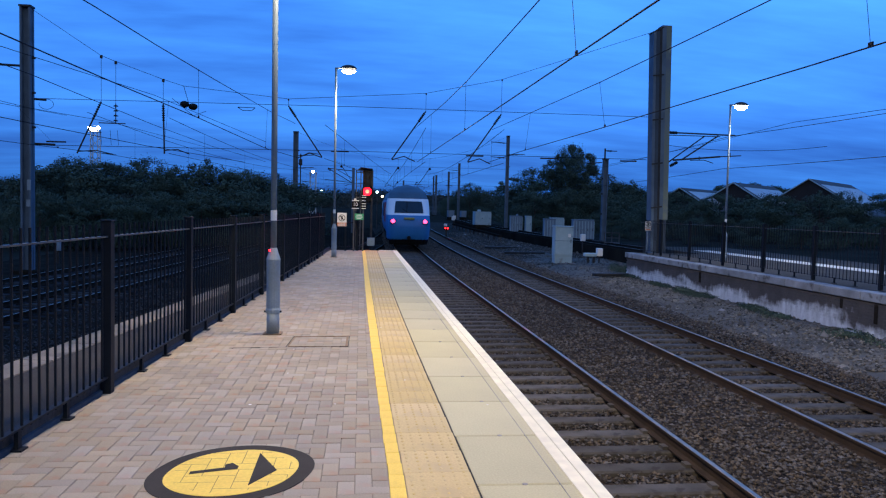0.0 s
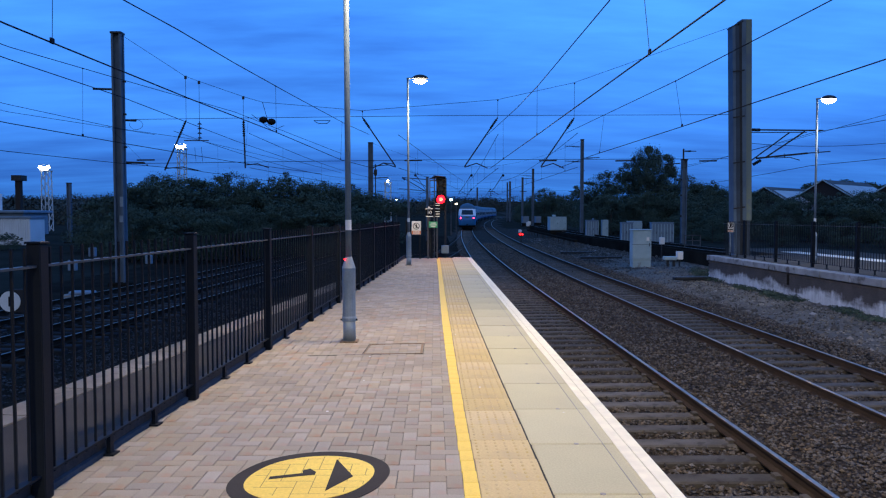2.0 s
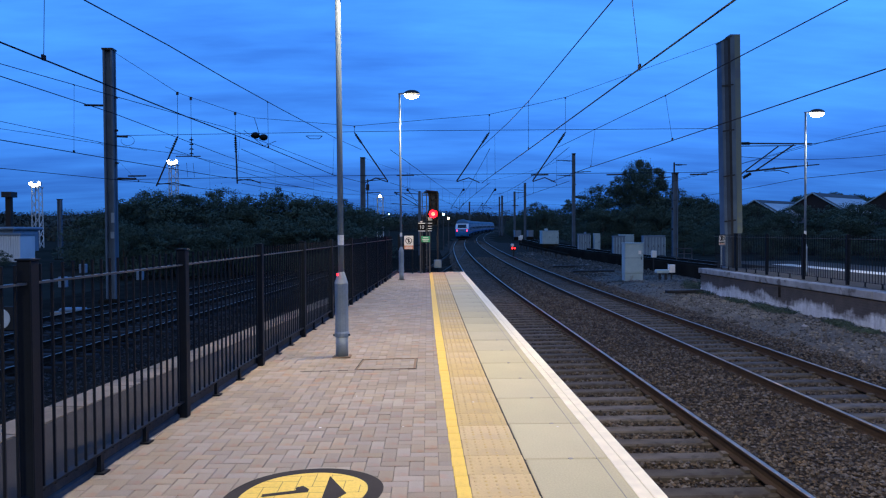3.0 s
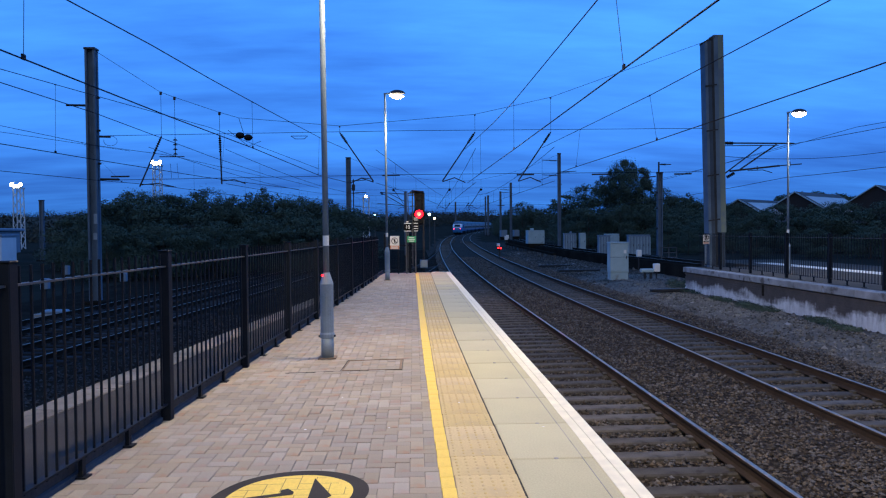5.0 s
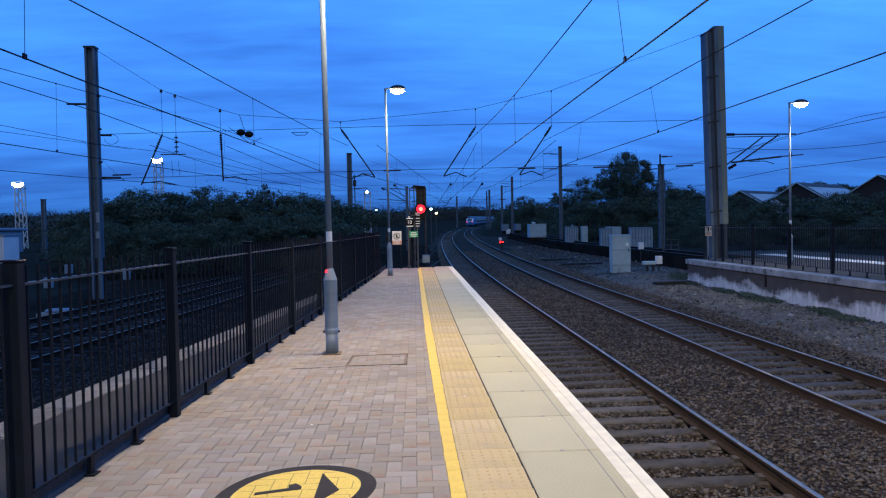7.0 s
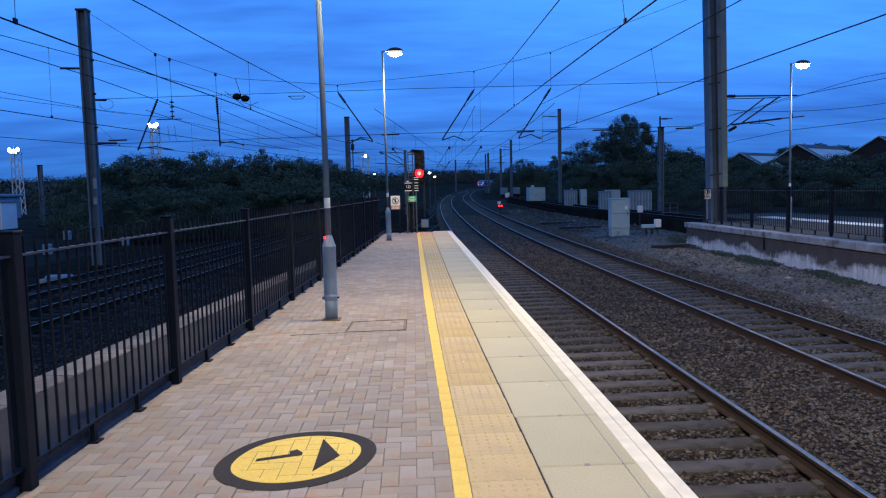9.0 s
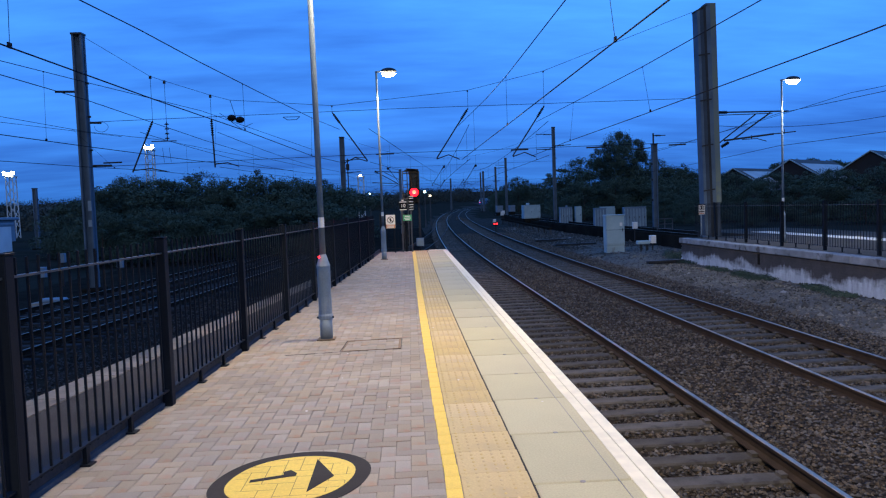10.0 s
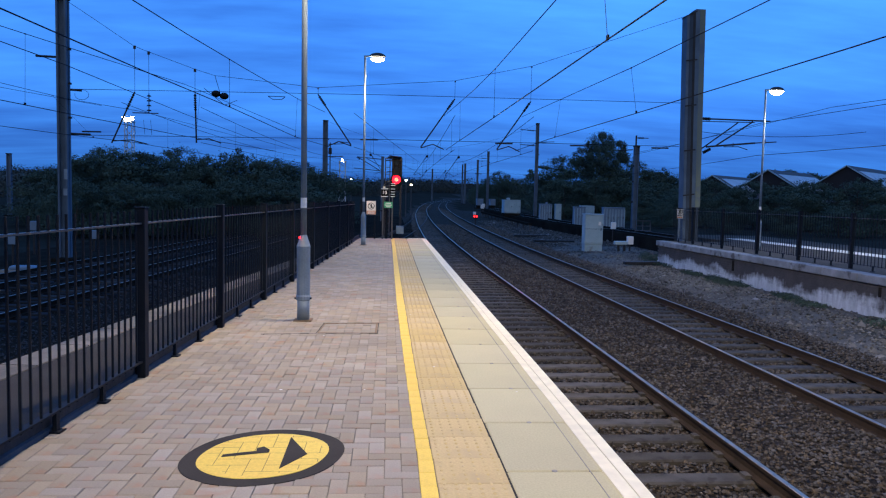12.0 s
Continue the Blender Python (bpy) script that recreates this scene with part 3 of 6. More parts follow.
    y = 5.54 - 0.4 * 48 + 0.2
    while y < END:
        s = new("tactile_tile", me)
        l, r = yellow_r(y) + 0.007, 0.700 + strip_x(y)
        s.parent, s.matrix_basis = p, pose((l + r) / 2, y, random.uniform(-0.002, 0.001)) @ Matrix.Diagonal(((r - l) / 0.388, 1, 1, 1))
        y += 0.4
    vs, fs = [], []
    for j in range(int((END - 2) / 0.0667)):
        for i in range(6):
            yy = 2.0 + 0.0667 * j
            x = yellow_r(yy) + 0.042 + (0.655 + strip_x(yy) - yellow_r(yy)) * i / 5.55
            b = len(vs)
            for r, z, n in ((0.0145, -0.001, 6), (0.009, 0.0045, 6)):
                vs += [(x + r * 0.8 * math.cos(k * math.pi / 3), yy + r * 1.3 * math.sin(k * math.pi / 3), z) for k in range(6)]
            fs += [(b + k, b + (k + 1) % 6, b + 6 + (k + 1) % 6, b + 6 + k) for k in range(6)] + [tuple(range(b + 6, b + 12))]
    o = mesh_np("blister_rows", vs, fs, M_TACTILE)
    o.parent, o["kind"] = p, "stuff"
    block = B(-0.062, -0.0993, -0.06, 0.062, 0.0993, 0.003, 0.002)
    me = bpy.data.meshes.new("yellow_block")
    block.to_mesh(me), block.free()
    me.materials.append(M_YELLOW)
    y = -9.0
    while y < END:
        s = new("yellow_block", me)
        l, r = yellow_l(y) + random.uniform(-0.003, 0.003), yellow_r(y) + random.uniform(-0.002, 0.002)
        s.parent, s.matrix_basis = p, pose((l + r) / 2, y, random.uniform(-0.001, 0.001)) @ Matrix.Diagonal(((r - l) / 0.124, 1, 1, 1))
        y += 0.2
    return p


PLATFORM = platform()


def paving():
    """Red-brown clay blocks laid in square herringbone."""
    w, g, c = 0.1005, 0.0017, 0.0028

    def block_mesh(l, h):
        vs = [(-l + g, -h + g, -0.03), (l - g, -h + g, -0.03), (l - g, h - g, -0.03), (-l + g, h - g, -0.03)]
        vs += [(x, y, -c) for x, y, _ in vs[:4]]
        vs += [(x - math.copysign(c, x), y - math.copysign(c, y), 0.0) for x, y, _ in vs[:4]]
        fs = [(a + k, a + (k + 1) % 4, a + 4 + (k + 1) % 4, a + 4 + k) for a in (0, 4) for k in range(4)] + [(8, 9, 10, 11)]
        return vs, fs

    shapes = {}
    for key, (l, h) in {"h": (w, w / 2), "v": (w / 2, w)}.items():
        vs, fs = block_mesh(l, h)
        me = bpy.data.meshes.new("paving_block")
        me.from_pydata(vs, [], fs)
        me.materials.append(M_BLOCK)
        shapes[key] = (vs, fs, me)
    V, F, near = [], [], 0
    for j in range(int(-9 / w), int(END / w)):
        for i in range(-36, 4):
            k = (i - j) % 4
            if k not in (0, 3):
                continue
            key = "h" if k == 0 else "v"
            x, y = (i + 1) * w if k == 0 else (i + 0.5) * w, (j + 0.5) * w if k == 0 else (j + 1) * w
            half, lo, hi = (w if k == 0 else w / 2), fence_x(y) - 0.02, yellow_l(y) - 0.002
            if x + half < lo + 0.02 or x - half > hi - 0.02:
                continue
            cut = x - half < lo or x + half > hi
            dz, tx, ty = random.uniform(-0.0028, 0.0018), random.uniform(-0.35, 0.35), random.uniform(-0.35, 0.35)
            m = pose(x, y, dz, tx, ty, random.uniform(-0.4, 0.4))
            vs, fs, me = shapes[key]
            if 3.9 < y < 7.0 and near < 300 and not cut:
                ob = new("paving_block", me)
                ob.parent, ob.matrix_basis = PLATFORM, m
                near += 1
            else:
                b = len(V)
                V += [(min(max(q.x, lo), hi), q.y, q.z) for q in (m @ Vector(v) for v in vs)]
                F += [tuple(q + b for q in f) for f in fs]
    ob = mesh_np("paving_field", V, F, M_BLOCK)
    ob.parent, ob["kind"] = PLATFORM, "stuff"


def floor_marking():
    t = thing("floor_marking", (-0.735, 4.415, 0.0), "round yellow floor marking with dark rim, numeral and arrowhead", "floor marking")
    n = 56
    for name, r, z0, z1, m, label in (("rim", 0.482, -0.004, 0.0032, M_DISC, "charcoal grey rim"), ("disc", 0.385, -0.003, 0.0062, M_YELLOW, "yellow painted disc")):
        bm = lathe([(r, z0), (r, z1)], n)
        for v in bm.verts:
            a = math.atan2(v.co.y, v.co.x)
            v.co.y += 0.12 * v.co.x - 0.012 + 0.004 * math.sin(3 * a + 1)
            v.co.x += 0.004 * math.sin(5 * a)
        part(name, bm, m, t, label)
    a = math.radians(27)

    def flat(name, pts, label):
        bm = bmesh.new()
        vs = [bm.verts.new((x * math.cos(a) - y * math.sin(a), x * math.sin(a) + y * math.cos(a), 0.0092)) for x, y in pts]
        f = bm.faces.new(vs)
        ext = bmesh.ops.extrude_face_region(bm, geom=[f])
        bmesh.ops.translate(bm, vec=(0, 0, -0.004), verts=[v for v in ext["geom"] if isinstance(v, bmesh.types.BMVert)])
        part(name, bm, M_DISC, t, label)

    # joints of the blocks show through the paint
    V, F, w, c = [], [], 0.1005, (-0.735, 4.415)

    def seg(x0, y0, x1, y1):
        n = 8
        for q in range(n):
            ax, ay, bx, by = x0 + (x1 - x0) * q / n, y0 + (y1 - y0) * q / n, x0 + (x1 - x0) * (q + 1) / n, y0 + (y1 - y0) * (q + 1) / n
            if max(math.hypot(ax - c[0], ay - c[1]), math.hypot(bx - c[0], by - c[1])) > 0.366:
                continue
            z = 0.0068
            hx, hy = (0.0, 0.0022) if y0 == y1 else (0.0022, 0.0)
            b = len(V)
            V.extend([(ax - hx - c[0], ay - hy - c[1], z), (bx - hx - c[0], by - hy - c[1], z), (bx + hx - c[0], by + hy - c[1], z), (ax + hx - c[0], ay + hy - c[1], z)])
            F.append((b, b + 1, b + 2, b + 3))

    for j in range(34, 54):
        for i in range(-16, 4):
            k = (i - j) % 4
            if k in (0, 3):
                dx, dy = (2, 1) if k == 0 else (1, 2)
                seg(i * w, j * w, (i + dx) * w, j * w)
                seg(i * w, j * w, i * w, (j + dy) * w)
    o = mesh_np("paint_joints", V, F, M_PAINTJOINT)
    o.parent, o["kind"] = t, "stuff"
    return flat


def floor_marking_signs():
    flat = floor_marking()
    c = (-0.735, 4.415)

    def loc(x, y):
        a = -math.radians(27)
        x, y = x - c[0], y - c[1]
        return x * math.cos(a) - y * math.sin(a), x * math.sin(a) + y * math.cos(a)

    flat("arrowhead", [loc(*q) for q in ((-0.616, 4.715), (-0.476, 4.403), (-0.476, 4.400), (-0.612, 4.16))], "dark arrowhead")
    flat("numeral", [loc(*q) for q in ((-0.985, 4.395), (-0.985, 4.355), (-0.715, 4.433), (-0.715, 4.475), (-0.76, 4.535), (-0.80, 4.505), (-0.795, 4.455))], "dark numeral one")


floor_marking_signs()


def hatch():
    t = thing("inspection_cover", (-0.46, 8.81, 0), "rusty-framed inspection cover inlaid with paving blocks", "manhole cover")
    ring = [(-0.34, -0.40), (0.33, -0.37), (0.335, 0.30), (-0.31, 0.24)]
    for k in range(4):
        (ax, ay), (bx, by) = ring[k], ring[(k + 1) % 4]
        w = (0.006, 0.013, 0.006, 0.005)[k]
        part("frame_bar", sweep([(ax, ay, 0.004), (bx, by, 0.004)], [(-w, -0.02), (w, -0.02), (w, 0.001), (-w, 0.001)]), M_IRON, t)
        part("joint", sweep([(ax * 1.06, ay * 1.06, 0.0036), (bx * 1.06, by * 1.06, 0.0036)], [(-0.0035, -0.02), (0.0035, -0.02), (0.0035, 0.0), (-0.0035, 0.0)]), M_TARMAC, t)
    part("joint", sweep([(-0.36, -0.43, 0.0032), (-0.98, -0.50, 0.0032)], [(-0.004, -0.02), (0.004, -0.02), (0.004, 0.0), (-0.004, 0.0)]), M_TARMAC, t, "open joint beside the cover")


hatch()


# ---- railings ----
def bar_mesh(h):
    bm = bmesh.new()
    rod(bm, (0, 0, 0.12), (0, 0, h), 0.0095, n=6)
    me = bpy.data.meshes.new("bar")
    bm.to_mesh(me), bm.free()
    me.materials.append(M_FENCE)
    return me


BAR = bar_mesh(1.435)


def railing(fx, z, posts, label, bars=18):
    """One bay after another: posts, two rails, round bars that stand over the top rail, small feet."""
    ang = math.degrees(math.atan2(fx(posts[-1]) - fx(posts[0]), posts[-1] - posts[0]))
    for ya, yb in zip(posts, posts[1:]):
        t = thing("railing_panel", (fx(ya), ya, z), label, "railing", "platform railings", rz=-ang)
        L = math.hypot(fx(yb) - fx(ya), yb - ya)
        bm = B(-0.042, -0.042, 0.0, 0.042, 0.042, 1.455, 0.006)
        box(bm, -0.048, -0.048, 1.455, 0.048, 0.048, 1.468, 0.004)
        part("post", bm, M_FENCE, t)
        part("top_rail", B(-0.022, 0.042, 1.322, 0.022, L - 0.042, 1.335), M_RAILBAR, t)
        part("bottom_rail", B(-0.022, 0.042, 0.135, 0.022, L - 0.042, 0.148), M_FENCE, t)
        for q in (0.345, 0.655):
            bm = B(-0.014, L * q - 0.022, 0.012, 0.014, L * q + 0.022, 0.135)
            box(bm, -0.045, L * q - 0.045, 0.0, 0.045, L * q + 0.045, 0.012)
            part("foot", bm, M_FENCE, t)
        for b in range(bars):
            o = new("bar", BAR)
            o.parent, o.matrix_basis = t, pose(0, L * (b + 1) / (bars + 1), 0)


railing(fence_x, 0.0, [-4.9, -2.65, -0.4, 1.85, 4.08, 6.32, 8.72, 11.08, 13.45, 15.9, 18.3, 20.7, 23.1, 25.5], "black steel platform railing panel with round bars")
railing(lambda y: 12.17, 0.0, [0.3 + 2.55 * k for k in range(8)] + [20.61, 23.06, 25.59, 28.12, 30.3], "black steel railing panel on the opposite platform")


def end_railing():
    y = END + 0.05
    t = thing("end_railing", (-1.05, y - 0.3, 0), "black steel railing and gate closing the platform end", "railing")
    part("top_rail", B(0, -0.02, 1.05, 1.05, 0.02, 1.09), M_FENCE, t)
    part("bottom_rail", B(0, -0.02, 0.12, 1.05, 0.02, 0.15), M_FENCE, t)
    for k in range(9):
        part("bar", R((0.05 + k * 0.118, 0, 0.1), (0.05 + k * 0.118, 0, 1.2), 0.011, n=6), M_FENCE, t)
    for x in (0.0, 0.95):
        part("post", B(x - 0.05, -0.05, 0, x + 0.05, 0.05, 1.5, 0.006), M_FENCE, t)


end_railing()


# ---- lamp posts ----
def lamp_post(x, y, z, h, label, bowl, head=1.0):
    t = thing("lamp_post", (x, y, z), label, "lamp post", "platform lamp posts")
    t.matrix_basis = pose(x, y, z, 0, -0.26, 0)
    part("base_plate", B(-0.115, -0.105, 0, 0.115, 0.105, 0.016, 0.004), M_IRON, t, "rusty base plate")
    part("root", lathe([(0.081, 0.014), (0.079, 0.30)], 16), M_GALV, t, smooth=True)
    part("sleeve", lathe([(0.084, 0.262), (0.096, 0.27), (0.097, 0.312), (0.086, 0.335), (0.084, 0.60), (0.086, 0.93), (0.088, 0.95), (0.042, 1.095)], 16), M_GALV, t, "grey steel base sleeve with conical top")
    part("bolt", R((0.09, -0.03, 0.29), (0.108, -0.035, 0.29), 0.012, n=6), M_DARK, t)
    part("bolt", R((-0.09, -0.03, 0.29), (-0.108, -0.035, 0.29), 0.012, n=6), M_DARK, t)
    part("shaft", lathe([(0.038, 1.09), (0.037, 2.5), (0.034, h)], 16), M_POLE, t, smooth=True)
    part("marker_band", lathe([(0.0395, 1.437), (0.0395, 1.567)], 16), M_SIGNW, t, "white number band")
    part("arm", R((-0.04, 0, h - 0.02), (0.22, 0, h), 0.028, n=8), M_GALV, t)
    bm = bmesh.new()
    bmesh.ops.create_uvsphere(bm, u_segments=16, v_segments=10, radius=1.0)
    bmesh.ops.transform(bm, matrix=Matrix.Translation((0.40, 0, h - 0.02)) @ Matrix.Diagonal((0.27, 0.16, 0.13, 1)), verts=bm.verts)
    bmesh.ops.delete(bm, geom=[v for v in bm.verts if v.co.z < h - 0.035], context="VERTS")
    part("hood", bm, M_DARK, t, "dark lantern hood", True)
    bm = bmesh.new()
    bmesh.ops.create_uvsphere(bm, u_segments=16, v_segments=10, radius=1.0)
    bmesh.ops.transform(bm, matrix=Matrix.Translation((0.40, 0, h - 0.04)) @ Matrix.Diagonal((0.25, 0.15, 0.15, 1)), verts=bm.verts)
    bmesh.ops.delete(bm, geom=[v for v in bm.verts if v.co.z > h - 0.04], context="VERTS")
    o = part("bowl", bm, bowl, t, "lit lantern bowl", True)
    o.visible_shadow = False
    return t


for (x, y) in POLES:
    lamp_post(x, y, 0.0, 6.15, "grey steel platform lamp post with a lit lantern", G_LAMP)
lamp_post(13.25, 25.0, 0.0, 5.70, "grey lamp post with lit lantern on the opposite platform", G_LAMPW)
# added post for that unseen lamp, always out of view
lamp_post(13.0, 11.0, 0.0, 5.70, "grey lamp post with lit lantern on the opposite platform", G_LAMPW)


tagged(part("indicator_lamp", B(-1.125, 9.18, 1.055, -1.105, 9.20, 1.078), G_REDS), "tiny red indicator lamp fixed to the lamp post sleeve", "indicator")


# ---- opposite platform ----
def opposite_platform():
    t = thing("opposite_platform", (0, 0, 0), "opposite platform with whitewashed brick side wall and concrete coping", "platform", kind="structure")
    x0, y1, z = 11.62, 30.4, 0.0
    part("deck", B(x0 + 0.05, -14, -1.6, 19.6, y1 - 0.05, z - 0.01), M_FARDECK, t, "worn grey-brown deck")
    part("far_deck", B(15.0, y1 - 0.04, -1.6, 19.6, 37, z - 0.01), M_FARDECK, t)
    part("far_edge", B(16.1, -14, z - 0.009, 16.95, 33.4, z), M_FARLINE, t, "pale lit far platform edge")
    y = y1
    k = 0
    while y > -6:
        part("coping_stone", B(x0 - 0.10, y - 1.494, z - 0.21, x0 + 0.30, y - 0.004, z + random.uniform(-0.008, 0.006), 0.018), M_FARCOPE, t)
        y -= 1.5
    part("wall_core", B(x0 + 0.02, -14, -1.5, x0 + 0.2, y1 - 0.02, z - 0.24), M_WASH, t)
    part("wall_end_core", B(x0 + 0.02, y1 - 0.2, -1.5, 19.5, y1 - 0.02, z - 0.01), M_WASH, t)
    brick = bmesh.new()
    box(brick, -0.02, -0.1075, -0.0352, 0.02, 0.1075, 0.0352, 0.003)
    me = bpy.data.meshes.new("brick")
    brick.to_mesh(me), brick.free()
    me.materials.append(M_WASH)
    base = [tuple(v.co) for v in me.vertices]
    polys = [tuple(q.vertices) for q in me.polygons]
    V, F = [], []
    made = 0
    for r in range(13):
        zz = z - 0.28 - r * 0.075
        y = y1 - 0.12 - (0.11 if r % 2 else 0)
        while y > 8:
            m = pose(x0 + random.uniform(-0.003, 0.003), y, zz)
            if 18 < y < 20.5 and made < 150:
                o = new("brick", me)
                o.parent, o.matrix_basis = t, m
                made += 1
            else:
                b = len(V)
                V += [tuple(m @ Vector(c)) for c in base]
                F += [tuple(q + b for q in f) for f in polys]
            y -= 0.22
    o = mesh_np("brickwork", V, F, M_WASH)
    o.parent, o["kind"] = t, "stuff"
    # the end wall and the sloping ramp of rubble at its foot
    for r in range(12):
        for k in range(9):
            o = new("brick", me)
            o.parent, o.matrix_basis = t, pose(x0 + 0.13 + 0.22 * k + (0.11 if r % 2 else 0), y1 + 0.0, z - 0.28 - r * 0.075, 0, 0, 90)
    for y, w, zb in ((23.4, 0.16, -0.62), (14.9, 0.12, -0.7), (16.1, 0.10, -0.5)):
        part("drain_slot", B(x0 - 0.028, y, zb, x0 - 0.018, y + w, z - 0.26), M_DIM, t, "dark stained drain slot")


opposite_platform()


# ---- overhead line ----
def lattice_mast(x, y, z0, z1, w, d, label, two=True):
    t = thing("overhead_line_mast", (x, y, z0), label, "mast", "overhead line masts")
    h = z1 - z0
    if two:
        def leg(x0, x1, base, top, lean, m, label):
            bm = B(x0, -d / 2, base, x1, d / 2, top, 0.008)
            for v in bm.verts:
                v.co.x += lean * (v.co.z - h) / h
            part("column", bm, m, t, label)

        # a rolled section seen flange-on with its web, and a second one behind a gap
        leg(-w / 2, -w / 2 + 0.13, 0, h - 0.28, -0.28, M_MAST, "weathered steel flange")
        # web and gap lie flush; their shade is put into darker steel
        leg(-w / 2 + 0.13, -w / 2 + 0.30, 0.0, h - 0.26, -0.28, M_MASTDARK, "web darkened as if recessed")
        leg(-w / 2 + 0.30, -w / 2 + 0.42, 0, h - 0.10, -0.28, M_DARK, "dark strip in place of the shaded gap")
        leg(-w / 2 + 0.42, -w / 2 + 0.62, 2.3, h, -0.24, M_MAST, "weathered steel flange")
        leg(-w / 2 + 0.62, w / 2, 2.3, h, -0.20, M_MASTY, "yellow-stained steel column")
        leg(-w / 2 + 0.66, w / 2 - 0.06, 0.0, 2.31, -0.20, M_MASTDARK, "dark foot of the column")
        for k in range(4):
            zz = 2.9 + k * 2.05
            o = part("batten", B(-w / 2 - 0.02, -d / 2 - 0.03, -0.03, w / 2 - 0.36, -d / 2 - 0.006, 0.03), M_DARK, t)
            o.matrix_basis = pose(0.28 * (h - zz) / h, 0, zz, 0, -8, 0)
        o = part("cap", B(-w / 2 - 0.06, -d / 2 - 0.02, 0, w / 2 - 0.38, d / 2 + 0.02, 0.045), M_DARK, t)
        o.matrix_basis = pose(0, 0, h - 0.13, 0, -27, 0)
    else:
        part("flange", B(-w / 2, -d / 2, 0, -w / 2 + 0.03 + w * 0.12, d / 2, h, 0.005), M_MAST, t)
        part("flange", B(w / 2 - 0.03 - w * 0.12, -d / 2, 0, w / 2, d / 2, h, 0.005), M_MAST, t)
        part("web", B(-w / 2, -0.03, 0, w / 2, 0.03, h), M_MAST, t)
        part("cap", B(-w / 2 - 0.03, -d / 2 - 0.03, h, w / 2 + 0.03, d / 2 + 0.03, h + 0.08), M_DARK, t)
        for k in range(3):
            zz = h * (0.55 + 0.13 * k)
            part("bracket", B(w / 2, -0.05, zz, w / 2 + 0.12, 0.05, zz + 0.08), M_DARK, t)
    part("footing", B(-w / 2 - 0.25, -d / 2 - 0.25, -0.5, w / 2 + 0.25, d / 2 + 0.25, 0.12, 0.03), M_CONC if two else M_DIM, t)
    return t


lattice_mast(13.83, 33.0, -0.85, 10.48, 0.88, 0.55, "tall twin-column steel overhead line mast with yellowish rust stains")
lattice_mast(-14.22, 33.0, -1.5, 9.78, 0.43, 0.4, "tall steel overhead line mast beyond the siding tracks", two=False)
for x, y, z1, w, lab in ((16.9, 83, 10.4, 0.36, "slender steel overhead line mast"), (-7.3, 83, 10.0, 0.55, "steel overhead line mast beside the far tracks"),
                         (18.6, 137, 10.6, 0.42, "distant steel overhead line mast"), (20.72, 60, 6.3, 0.43, "grey steel mast beside the equipment cabinets"),
                         (19.75, 190, 10.8, 0.5, "distant steel overhead line mast"), (19.25, 192, 10.6, 0.36, "distant steel overhead line mast"),
                         (13.5, 230, 10.8, 0.5, "distant steel overhead line mast"), (-37.1, 74, 4.95, 0.4, "short steel mast in the sidings"),
                         (16.5, 136, 8.9, 0.36, "distant steel mast with a short arm")):
    lattice_mast(x, y, ground_z(x, y), z1, w, w * 0.8, lab, two=False)


def wire(name, pts, r, label, sag=0.0, n=10, thing_of=None):
    line = []
    for a, b in zip(pts, pts[1:]):
        for k in range(n):
            u = k / n
            line.append((a[0] + (b[0] - a[0]) * u, a[1] + (b[1] - a[1]) * u, a[2] + (b[2] - a[2]) * u - 4 * sag * u * (1 - u)))
    line.append(pts[-1])
    o = part(name, sweep(line, circle(r, 5)), M_WIRE, thing_of)
    if not thing_of:
        tagged(o, label, "overhead wire", "overhead wires", kind="structure")
    return o


def across(name, pts, r, t):
    """A wire that runs across the line, as rods end to end."""
    bm = bmesh.new()
    for a, b in zip(pts, pts[1:]):
        rod(bm, a, b, r, n=5)
    return part(name, bm, M_WIRE, t)


SUPPORTS = [-17, 33, 83, 137, 190, 245, 300, 360]


def catenary(fx, ext, zc, zs, zm, label, near=-17, phase=0.62):
    t = thing("overhead_line", (0, 0, 0), label, "overhead wire", "overhead wires", kind="structure")
    sup = [s for s in SUPPORTS if near <= s <= ext]
    for a, b in zip(sup, sup[1:]):
        n = 16
        mid = [(fx(a + (b - a) * k / n), a + (b - a) * k / n) for k in range(n + 1)]
        mess = [(x, y, zm + (zs - zm) * (2 * k / n - 1) ** 2 + rise(y)) for k, (x, y) in enumerate(mid)]
        cont = [(x, y, zc + rise(y)) for x, y in mid]
        part("messenger_wire", sweep(mess, circle(0.0125, 5)), M_WIRE, t)
        part("contact_wire", sweep(cont, circle(0.0115, 5)), M_WIRE, t)
        m = 6
        for k in range(m):
            y = a + (b - a) * (k + phase) / m
            u = 2 * (y - a) / (b - a) - 1
            part("dropper", R((fx(y), y, zc + rise(y)), (fx(y), y, zm + (zs - zm) * u * u + rise(y)), 0.005, n=4), M_WIRE, t)
            part("clip", B(fx(y) - 0.015, y - 0.05, zc + rise(y) - 0.01, fx(y) + 0.015, y + 0.05, zc + rise(y) + 0.05), M_WIRE, t)


catenary(main_x, 360, 3.80, 5.35, 4.75, "contact wire, messenger and droppers over the near line beyond the first span", near=33, phase=0.205)
catenary(fast_x, 360, 3.85, 5.40, 4.80, "contact wire, messenger and droppers over the second line beyond the first span", near=33, phase=0.39)
catenary(left_x(0), 137, 3.80, 5.35, 4.8, "contact wire, messenger and droppers over the lower siding beyond the first span", near=33)
catenary(left_x(1), 137, 3.80, 5.45, 4.9, "contact wire, messenger and droppers over the far siding beyond the first span", near=33)
